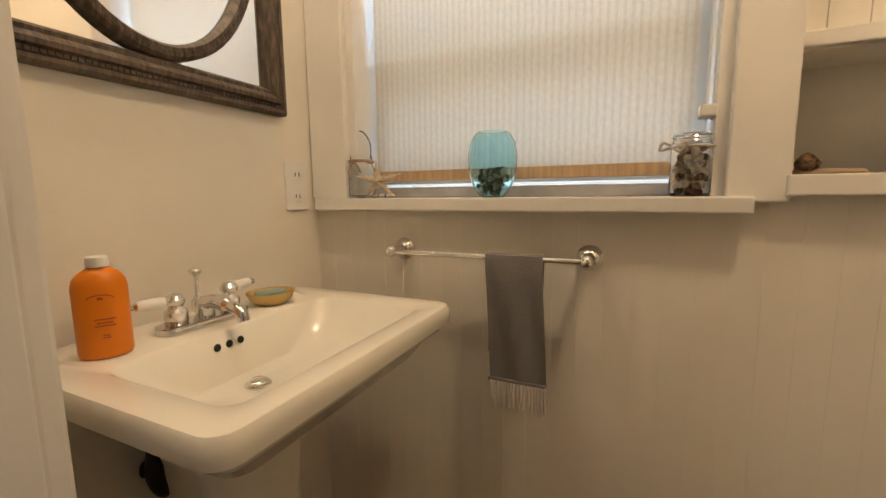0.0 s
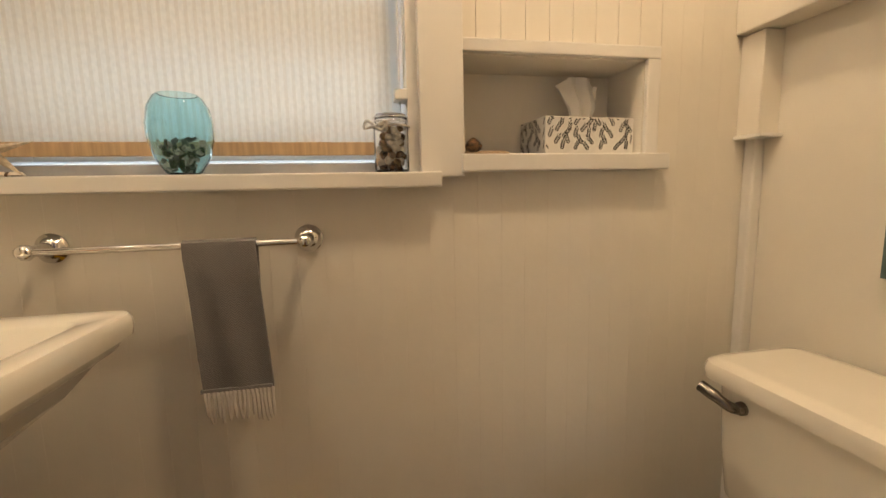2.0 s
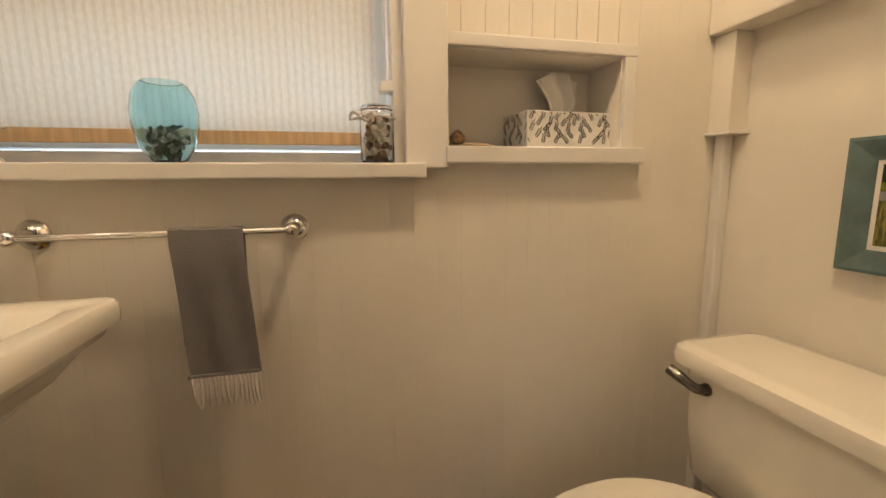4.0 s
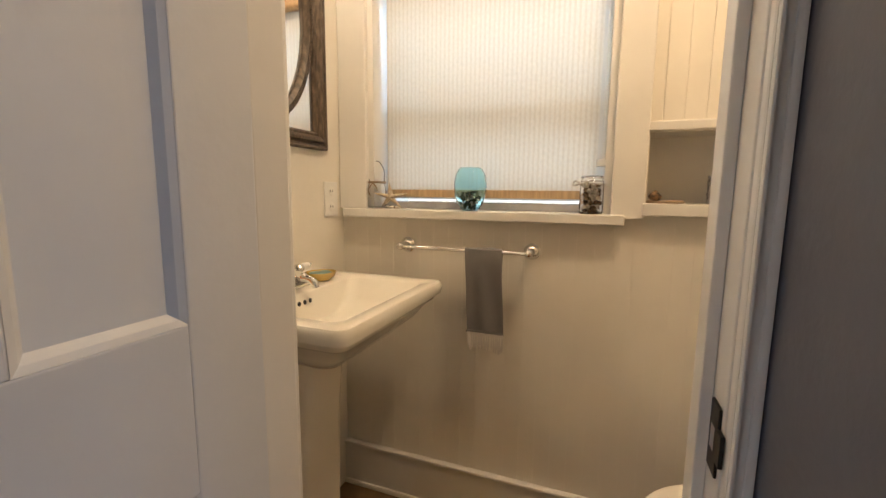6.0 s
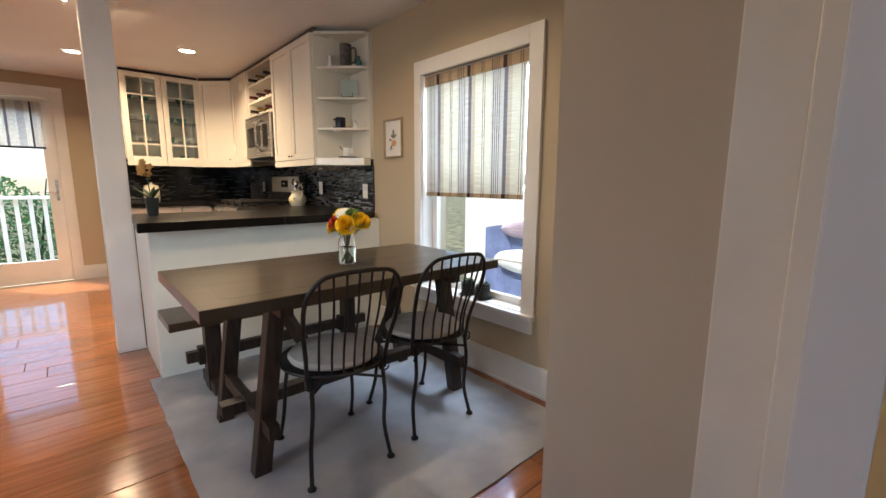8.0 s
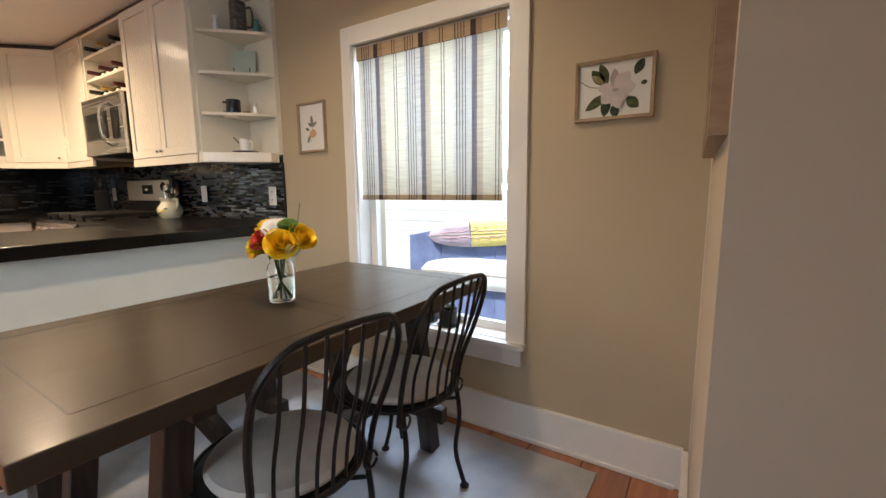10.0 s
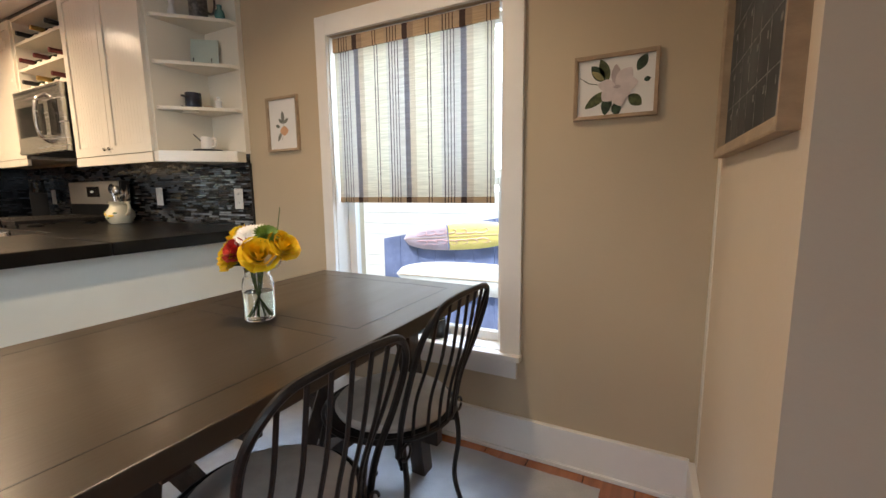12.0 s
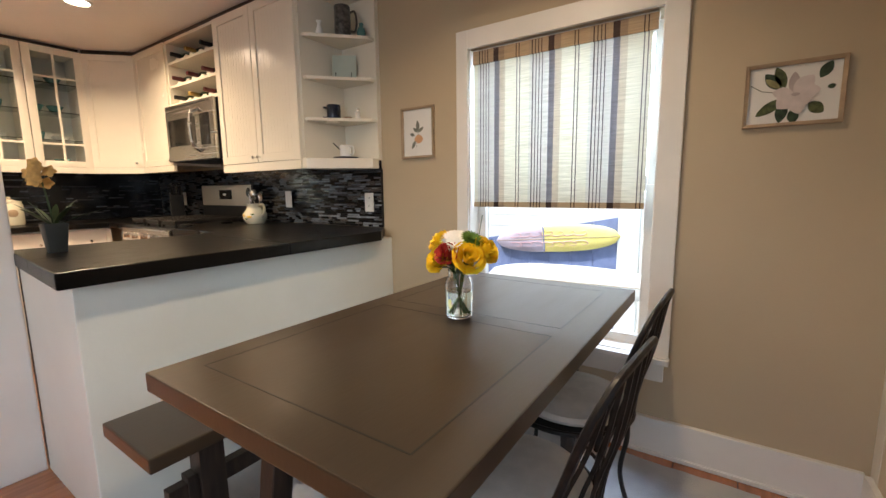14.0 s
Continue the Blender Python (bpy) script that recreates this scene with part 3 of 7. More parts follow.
# blinds
def blind_material(name, stripes, ground, thread, shift=0.0, through_light=0.55, weave_low=0.86, weave_high=1.06):
    m = bpy.data.materials.new(name)
    m.use_nodes = True
    nt = m.node_tree
    n, l = nt.nodes, nt.links
    for x in list(n):
        if x.type == "BSDF_PRINCIPLED":
            n.remove(x)
    out = n["Material Output"]
    tc = n.new("ShaderNodeTexCoord")
    sep = n.new("ShaderNodeSeparateXYZ")
    l.new(tc.outputs["Object"], sep.inputs[0])
    ramp = n.new("ShaderNodeValToRGB")
    ramp.color_ramp.interpolation = "CONSTANT"
    es = ramp.color_ramp.elements
    if stripes:
        per, items = stripes
        mod = n.new("ShaderNodeMath")
        mod.operation = "FRACT"
        div = n.new("ShaderNodeMath")
        div.operation = "DIVIDE"
        div.inputs[1].default_value = per
        add = n.new("ShaderNodeMath")
        add.operation = "ADD"
        add.inputs[1].default_value = shift + 10 * per
        l.new(sep.outputs["X"], add.inputs[0])
        l.new(add.outputs[0], div.inputs[0])
        l.new(div.outputs[0], mod.inputs[0])
        l.new(mod.outputs[0], ramp.inputs[0])
        es[0].position, es[0].color = 0.0, (*items[0][1], 1)
        es[1].position, es[1].color = items[1][0], (*items[1][1], 1)
        for p, c in items[2:]:
            e = es.new(p)
            e.color = (*c, 1)
        colour = ramp.outputs[0]
    else:
        rgb = n.new("ShaderNodeRGB")
        rgb.outputs[0].default_value = (*ground, 1)
        colour = rgb.outputs[0]
    mp = n.new("ShaderNodeMapping")
    mp.inputs["Scale"].default_value = thread
    l.new(tc.outputs["Object"], mp.inputs[0])
    nz = n.new("ShaderNodeTexNoise")
    nz.inputs["Scale"].default_value, nz.inputs["Detail"].default_value = 1.0, 3.0
    l.new(mp.outputs[0], nz.inputs["Vector"])
    mr = n.new("ShaderNodeMapRange")
    mr.inputs["From Min"].default_value, mr.inputs["From Max"].default_value = 0.35, 0.65
    mr.inputs["To Min"].default_value, mr.inputs["To Max"].default_value = weave_low, weave_high
    l.new(nz.outputs["Fac"], mr.inputs[0])
    hs = n.new("ShaderNodeHueSaturation")
    l.new(colour, hs.inputs["Color"])
    l.new(mr.outputs[0], hs.inputs["Value"])
    dif, tr, mix = n.new("ShaderNodeBsdfDiffuse"), n.new("ShaderNodeBsdfTranslucent"), n.new("ShaderNodeMixShader")
    l.new(hs.outputs[0], dif.inputs[0])
    l.new(hs.outputs[0], tr.inputs[0])
    mix.inputs[0].default_value = through_light
    l.new(dif.outputs[0], mix.inputs[1])
    l.new(tr.outputs[0], mix.inputs[2])
    l.new(mix.outputs[0], out.inputs[0])
    return m


BEIGE = (0.76, 0.74, 0.65)
PER = 0.279
WASH, CLOTHTAN, THREADS, BAND = (0.68, 0.67, 0.63), (0.64, 0.59, 0.50), (0.20, 0.19, 0.20), (0.33, 0.33, 0.36)


def stripe_items(ground, line, wash, thick, tan):
    """Four lines, a wash, a broad band, a tan band and a pair of lines on each repeat."""
    rows = []
    for a in (0.0, 0.0155, 0.031, 0.0465):
        rows += [(a / PER, line), ((a + 0.0045) / PER, wash)]
    rows += [(0.080 / PER, thick), (0.107 / PER, tan), (0.138 / PER, ground)]
    for a in (0.198, 0.213):
        rows += [(a / PER, line), ((a + 0.0045) / PER, ground)]
    rows += [(0.264 / PER, wash)]
    return rows


STRIPED = blind_material("striped_woven_blind", (PER, stripe_items(BEIGE, THREADS, WASH, BAND, CLOTHTAN)), BEIGE, (9, 9, 190), -0.036, 0.44)
# same cloth doubled: missing window light is put into its tan, darker colours
VALANCE = blind_material("unlit_striped_double_fabric", (PER, stripe_items((0.50, 0.38, 0.25), (0.09, 0.06, 0.05), (0.46, 0.36, 0.25), (0.08, 0.055, 0.05), (0.36, 0.27, 0.19))), BEIGE, (9, 9, 190), -0.036, 0.10)
WOVEN = blind_material("natural_ribbed_blind", (0.0150, [(0, (0.775, 0.72, 0.635)), (0.42, (0.83, 0.79, 0.72))]), BEIGE, (150, 150, 90), 0.0, 0.52, 0.95, 1.03)
HEM = material("tan_ribbed_hem", (0.60, 0.42, 0.24), 0.8, vary=0.12, scale=30, stretch=(3, 1, 0.2))


def roller_blind(name, x0, x1, y, z0, z1, mat, label, roll=0.10, hem=0.026):
    b = thing(name, (x0, y, z0), label, "window blind")
    W = x1 - x0
    sheet = box("fabric", 0, W, 0, 0.0015, hem, z1 - z0 - 0.02, mat, b, bev=0)
    box("hem", 0, W, -0.003, 0.004, 0, hem, mat, b, bev=0.002)
    return b, W


bl, W = roller_blind("blind", -1.364, -0.538, 1.602, 1.065, 1.852, STRIPED, "beige and blue vertically striped woven roman blind half lowered")
box("valance", 0, W + 0.02, -0.012, -0.006, 0.712, 0.776, VALANCE, bl, bev=0.001)
[c for c in bl.children if c.name.startswith("hem")][0].data.materials[0] = VALANCE
box("head_rail", 0, W + 0.02, -0.004, 0.03, 0.755, 0.785, TRIM, bl, bev=0.003)
bl, W = roller_blind("blind", 0.520, 1.222, 1.555, 1.090, 1.80, WOVEN, "natural ribbed woven blind lowered over the bathroom window")
hm = [c for c in bl.children if c.name.startswith("hem")][0]
hm.data.materials[0] = HEM
box("valance", -0.01, W + 0.012, -0.035, 0.02, 0.678, 0.763, HEM, bl, bev=0.008, label="tan fabric-wrapped roller")
ch = thing("blind_chain", (1.233, 1.50, 1.10), "beaded pull chain of the blind in a white holder", "blind chain")
tube("chain", [(0, 0, 0.08), (0.0, 0, 0.7)], 0.0018, WHITE, ch, 6)
tube("chain", [(0.008, 0, 0.08), (0.010, 0, 0.7)], 0.0018, WHITE, ch, 6)
box("holder", -0.012, 0.014, -0.02, 0.02, 0.085, 0.105, WHITE, ch, bev=0.003)

# ---- outdoors ----
GROUND = material("dry_grass_ground", (0.16, 0.15, 0.08), 0.95, vary=0.3, scale=3, bump=0.5)
SIDING = material("sunlit_white_siding", (0.80, 0.79, 0.75), 0.6, vary=0.02)
SLATE = material("slate_blue_boards", (0.20, 0.245, 0.43), 0.7, vary=0.15, scale=6)
DECK = material("grey_deck_boards", (0.35, 0.33, 0.30), 0.8, vary=0.15)
LEAF = material("hedge_leaf", (0.20, 0.38, 0.16), 0.5, vary=0.35, scale=3, second=(0.10, 0.22, 0.09))
structure(box("ground", -60, 60, -60, 60, -0.62, -0.60, GROUND, bev=0), "dry grass yard")


def neighbour():
    h = thing("neighbour_house", (-1.3, 3.6, -0.6), "white clapboard neighbouring wall close to the window", "house")
    for i in range(26):
        z = i * 0.115
        bm = bmesh.new()
        add_box(bm, -1.7, 3.6, 0.0, 0.04, z, z + 0.118, 0, pose(0, 0, 0, 0, 0, 0))
        for v in bm.verts:
            if v.co.y < 0.01 and v.co.z < z + 0.01:
                v.co.y -= 0.002
        finish("siding_board", bm, SIDING, h)
    box("wall", -1.7, 3.6, 0.04, 0.3, 0, 2.99, SIDING, h, bev=0)
    s = thing("shed_wall", (0, 3.2, -0.6), "slate blue board wall with a sloping top", "shed")
    n = 7
    for i in range(n):
        x0 = -2.27 + i * 0.187
        bm = bmesh.new()
        add_box(bm, x0, x0 + 0.183, 0, 0.03, 0, 1.30)
        for v in bm.verts:
            if v.co.z > 1:
                v.co.z = 1.27 + (v.co.x + 2.27) * 0.19
        finish("board", bm, SLATE, s)
    box("post", -0.958, -0.80, -0.02, 0.06, 0, 1.78, SIDING, s, bev=0.004)
    return h


neighbour()
structure(box("pavement", -4, 3, 1.82, 3.18, -0.60, -0.55, material("pale_concrete", (0.62, 0.62, 0.62), 0.85, vary=0.1, scale=4, bump=0.3), bev=0.004), "pale concrete strip between the houses")
YEL = material("yellow_surfboard_gel", (0.84, 0.70, 0.22), 0.35, vary=0.05)
RED = material("red_flame_paint", (0.62, 0.34, 0.34), 0.4, vary=0.1)
PINK = material("faded_pink_gel", (0.56, 0.46, 0.54), 0.4, vary=0.1)


def surfboard(x0, x1, y, z, h, mat, label, tilt=0.0, decorated=False):
    b = thing("surfboard", pose((x0 + x1) / 2, y, z, 0, -tilt, 0), label, "surfboard")
    L = (x1 - x0) / 2
    bm = bmesh.new()
    loops = []
    for i in range(25):
        u = -1 + 2 * i / 24
        r = max((1 - abs(u) ** 2.6), 0.0) ** 0.5 * h / 2 + 0.002
        loops.append([(u * L, 0.022 * math.cos(t) * min(1, r * 20), r * math.sin(t)) for t in [2 * math.pi * k / 12 for k in range(12)]])
    loft(bm, loops)
    finish("board", bm, mat, b, smooth=True)
    if decorated:
        bm = bmesh.new()
        loft(bm, [[(p[0], p[1] * 1.02 - 0.001, p[2] * 0.995) for p in lp] for lp in loops[:11]])
        finish("faded_end", bm, PINK, b, smooth=True, label="faded pink painted end")
        box("stripe", -0.085, -0.075, -0.0255, -0.02, -0.11, 0.11, SLATE, b, bev=0, label="thin dark band")
    tube("stringer", [(-L * 0.97, -0.023, 0), (0, -0.0235, 0), (L * 0.97, -0.021, 0)], 0.003, FRAMEW, b)
    if decorated:
        rnd = random.Random(4)
        for k in range(14):
            side = 1 if k % 2 else -1
            cx, cz = -L * 0.72 + (k // 2) * 0.098, side * rnd.uniform(0.040, 0.052)
            pts = spline([(cx, -0.0225, cz - 0.016 * side), (cx + 0.06, -0.0225, cz - 0.020 * side), (cx + 0.105, -0.0225, cz), (cx + 0.08, -0.0225, cz + 0.018 * side), (cx + 0.045, -0.0225, cz + 0.010 * side)], 5)
            tube("flame", pts, [0.0035 * (1 - j / len(pts)) + 0.001 for j in range(len(pts))], RED, b, 6, label="faded red flame swirl")
    return b


surfboard(-2.03, -0.93, 3.178, 0.725, 0.23, YEL, "yellow surfboard with faded red flames hung on the slate blue wall", 5.0, True)
surfboard(-2.12, -0.55, 3.178, 0.36, 0.28, SIDING, "white surfboard hung below the yellow one", 1.0)

# deck and railing outside the glass door
dk = thing("deck", (-5.75, -1.8, -0.6), "grey board deck outside the glass door", "deck")
for i in range(9):
    box("deck_board", -0.16 - i * 0.15, -0.015 - i * 0.15, 0, 2.6, 0.44, 0.47, DECK, dk, bev=0.003)
box("joist", -1.4, 0, 0.2, 0.3, 0, 0.44, DECK, dk, bev=0)
box("joist", -1.4, 0, 2.2, 2.3, 0, 0.44, DECK, dk, bev=0)
rl = thing("deck_railing", (-6.95, -1.8, -0.13), "white painted deck railing with square balusters", "railing")
box("top_rail", -0.04, 0.05, 0, 2.6, 1.04, 1.085, SIDING, rl, bev=0.004)
box("bottom_rail", -0.02, 0.02, 0, 2.6, 0.10, 0.15, SIDING, rl, bev=0.004)
for i in range(19):
    box("baluster", -0.018, 0.018, 0.04 + i * 0.138, 0.085 + i * 0.138, 0.15, 1.04, SIDING, rl, bev=0.003)


def hedge():
    """Clumps of leaves beyond the deck."""
    rnd = random.Random(7)
    t = thing("hedge", (-10.5, -1.6, -0.6), "leafy green shrubs beyond the deck railing", "shrub")
    bm = bmesh.new()
    for k in range(9):
        add_tube(bm, [(rnd.uniform(-0.3, 0.3), k * 0.6 - 2.2, 0), (rnd.uniform(-0.3, 0.3), k * 0.6 - 2.2 + rnd.uniform(-0.3, 0.3), 1.8)], [0.03, 0.01], 5)
    finish("stem", bm, LEGWOOD, t)
    verts, faces = [], []
    for k in range(9000):
        a, b, c = rnd.gauss(0, 0.55), rnd.uniform(-2.8, 2.8), rnd.uniform(0.1, 1.0)
        z = c * (1.45 + 0.30 * math.sin(b * 2.3) + 0.2 * math.sin(b * 5.1))
        p, s = Vector((a, b, z)), rnd.uniform(0.03, 0.06)
        d = Vector((rnd.gauss(0, 1), rnd.gauss(0, 1), rnd.gauss(0, 1))).normalized()
        e = d.orthogonal().normalized()
        i = len(verts)
        verts += [p - d * s, p + e * s * 0.5, p + d * s, p - e * s * 0.5]
        faces.append((i, i + 1, i + 2, i + 3))
    me = bpy.data.meshes.new("leaves")
    me.from_pydata(verts, [], faces)
    me.materials.append(LEAF)
    ob = new("leaves", me)
    ob.parent = t
    tagged(ob, "", "", "", "stuff")


hedge()

# glass door in the far wall
gd = thing("door_2", (-5.60, -1.12, 0.0), "white framed glass door with a lever handle and a striped blind", "door")
gd["kind"] = "structure"
box("frame", -0.05, -0.01, 0.0, 0.115, 0.01, 2.04, TRIM, gd, bev=0.003)
box("frame", -0.05, -0.01, 0.715, 0.83, 0.01, 2.04, TRIM, gd, bev=0.003)
box("frame", -0.05, -0.01, 0.115, 0.715, 0.01, 0.26, TRIM, gd, bev=0.003)
box("frame", -0.05, -0.01, 0.115, 0.715, 1.93, 2.04, TRIM, gd, bev=0.003)
gp = box("pane", -0.034, -0.030, 0.115, 0.715, 0.26, 1.93, PANE, gd, bev=0)
gp.visible_shadow = False
box("handle_plate", -0.01, 0.0, 0.775, 0.80, 0.93, 1.17, STEEL, gd, bev=0.003)
box("handle", 0.0, 0.05, 0.780, 0.792, 1.02, 1.035, STEEL, gd, bev=0.003)
tube("handle", [(0.045, 0.786, 1.028), (0.045, 0.69, 1.028)], 0.007, STEEL, gd)
for y in (0.0,):
    box("hinge", 0.0, 0.008, -0.012, 0.002, 0.25, 0.35, STEEL, gd, bev=0.002)
for y0, y1, z0, z1 in ((-1.22, -1.12, 0, 2.17), (-0.29, -0.19, 0, 2.17), (-1.12, -0.29, 2.05, 2.17)):
    structure(box("trim", -5.60, -5.575, y0, y1, z0, z1, TRIM, bev=0.004), "white painted door casing")
STRIPED2 = blind_material("striped_cloth_blind", (0.30, [(0, (0.66, 0.64, 0.58)), (0.18, (0.30, 0.29, 0.30)), (0.26, (0.66, 0.64, 0.58)), (0.50, (0.50, 0.49, 0.48)),
                                                        (0.70, (0.66, 0.64, 0.58)), (0.84, (0.12, 0.11, 0.12)), (0.90, (0.58, 0.56, 0.52))]), BEIGE, (60, 60, 60))
db = thing("blind", pose(-5.585, -1.03, 1.50, 0, 0, 90), "grey and white striped blind at the top of the glass door", "window blind")
box("fabric", 0, 0.65, 0, 0.003, 0.02, 0.50, STRIPED2, db, bev=0)
box("hem", 0, 0.65, -0.004, 0.006, 0, 0.022, BLACK, db, bev=0.001)

# recessed ceiling lamps; the last two are added, out of view
EMIT = bpy.data.materials.new("lamp_glow")
EMIT.use_nodes = True
eb = EMIT.node_tree.nodes["Principled BSDF"]
eb.inputs["Emission Color"].default_value, eb.inputs["Emission Strength"].default_value = (1.0, 0.86, 0.66, 1), 9.0
for i, (x, y) in enumerate(CANS):
    c = thing("ceiling_light", (x, y, CEILZ - 0.002), "round recessed ceiling light with white trim, switched on", "ceiling light", "recessed ceiling lights")
    lathe("trim_ring", [(0.058, 0.0), (0.075, 0.0), (0.073, -0.006), (0.060, -0.007), (0.058, 0.0)], WHITE, c, 32)
    lathe("lens", [(0, -0.003), (0.058, -0.003)], EMIT, c, 32)

# ---- rug ----
def rug():
    rnd = random.Random(3)
    x0, x1, y0, y1 = -1.965, -0.066, 0.0, 1.487
    nx, ny = 60, 46
    bm = bmesh.new()
    g = []
    for j in range(ny + 1):
        row = []
        for i in range(nx + 1):
            x = x0 + (x1 - x0) * i / nx
            y = y0 + (y1 - y0) * j / ny
            edge = min(i, nx - i, j, ny - j)
            wob = 0.006 * noise.noise(Vector((x * 9, y * 9, 0))) if edge == 0 else 0
            z = 0.008 + 0.0025 * noise.noise(Vector((x * 5, y * 5, 1.3))) + (0.004 * noise.noise(Vector((x * 14, y * 14, 5))) if edge < 3 else 0)
            row.append(bm.verts.new((x + wob, y + wob, max(z, 0.004))))
        g.append(row)
    for j in range(ny):
        for i in range(nx):
            bm.faces.new((g[j][i], g[j][i + 1], g[j + 1][i + 1], g[j + 1][i]))
    r = bmesh.ops.extrude_face_region(bm, geom=list(bm.faces))
    for v in [v for v in r["geom"] if isinstance(v, bmesh.types.BMVert)]:
        v.co.z = 0.0
    ob = finish("rug", bm, RUGM, smooth=True)
    tagged(ob, "pale grey mottled wool rug under the dining table", "rug")


rug()

# ---- dining table ----
def table():
    t = thing("dining_table", (-1.30, 0.010, 0), "dark stained farmhouse dining table with grooved top and splayed legs", "dining table")
    W, L, H = 0.78, 1.385, 0.76
    bm = bmesh.new()
    add_box(bm, 0, W, 0, L, H - 0.045, H, 0.004)
    finish("tabletop", bm, DARKWOOD, t)
    GRV = BLACK
    g = 0.0019
    e = 0.095
    for y0, y1 in ((e, 0.708), (0.782, L - e + 0.01)):
        box("groove", e - 0.02, W - e, y0 - g, y0 + g, H - 0.001, H + 0.0004, GRV, t, bev=0)
        box("groove", e - 0.02, W - e, y1 - g, y1 + g, H - 0.001, H + 0.0004, GRV, t, bev=0)
        box("groove", e - 0.02 - g, e - 0.02 + g, y0, y1, H - 0.001, H + 0.0004, GRV, t, bev=0)
        box("groove", W - e - g, W - e + g, y0, y1, H - 0.001, H + 0.0004, GRV, t, bev=0)
    for sx in (0.075, W - 0.195):
        for yb, yt in ((0.205, 0.30), (L - 0.12, L - 0.225)):
            bm = bmesh.new()
            a = 0.030
            loops = [[(sx - a, yb - a * 1.1, 0.008), (sx + a, yb - a * 1.1, 0.008), (sx + a, yb + a * 1.1, 0.008), (sx - a, yb + a * 1.1, 0.008)],
                     [(sx - a, yt - a * 1.1, H - 0.05), (sx + a, yt - a * 1.1, H - 0.05), (sx + a, yt + a * 1.1, H - 0.05), (sx - a, yt + a * 1.1, H - 0.05)]]
            loft(bm, loops)
            bmesh.ops.bevel(bm, geom=list(bm.edges), offset=0.003, segments=1, affect="EDGES")
            finish("leg", bm, LEGWOOD, t)
    for y in (0.23, L - 0.18):
        box("cross_rail", 0.06, W - 0.08, y - 0.02, y + 0.02, 0.19, 0.25, LEGWOOD, t, bev=0.003)
    for y in (0.30, L - 0.225):
        box("cross_rail", 0.06, W - 0.08, y - 0.025, y + 0.025, H - 0.105, H - 0.046, LEGWOOD, t, bev=0.003)
    box("stretcher", W / 2 - 0.03, W / 2 + 0.03, 0.12, L - 0.08, 0.195, 0.245, LEGWOOD, t, bev=0.003)
    for y0, y1 in ((0.36, 0.62), (L - 0.32, L - 0.58)):
        tube("brace", [(W / 2, y0 + 0.22 * (1 if y1 > y0 else -1), 0.24), (W / 2, y0 - 0.0, H - 0.10)], 0.030, LEGWOOD, t, 4)
    return t


table()


def bench():
    b = thing("bench", (-1.79, 0.05, 0), "dark stained trestle bench pushed under the dining table", "bench")
    W, L, H = 0.33, 1.28, 0.46
    bm = bmesh.new()
    add_box(bm, 0, W, 0, L, H - 0.045, H, 0.006)
    finish("seat", bm, DARKWOOD, b)
    for y in (0.22, L - 0.22):
        prism("trestle", [(-0.05, 0), (0.05, 0), (0.04, 0.10), (0.035, H - 0.10), (0.06, H - 0.048), (-0.06, H - 0.048), (-0.035, H - 0.10), (-0.04, 0.10)], -0.04, 0.04, LEGWOOD, b,
              0.003, pose(W / 2, y, 0.008) @ pose(0, 0, 0, 90, 0, 0))
        box("foot", 0.03, W - 0.03, y - 0.035, y + 0.035, 0.008, 0.075, LEGWOOD, b, bev=0.005)
        box("wedge", W / 2 - 0.025, W / 2 + 0.025, y - 0.075, y - 0.042, 0.16, 0.26, LEGWOOD, b, bev=0.004)
    box("stretcher", W / 2 - 0.02, W / 2 + 0.02, 0.09, L - 0.09, 0.18, 0.24, LEGWOOD, b, bev=0.003)
    return b


bench()


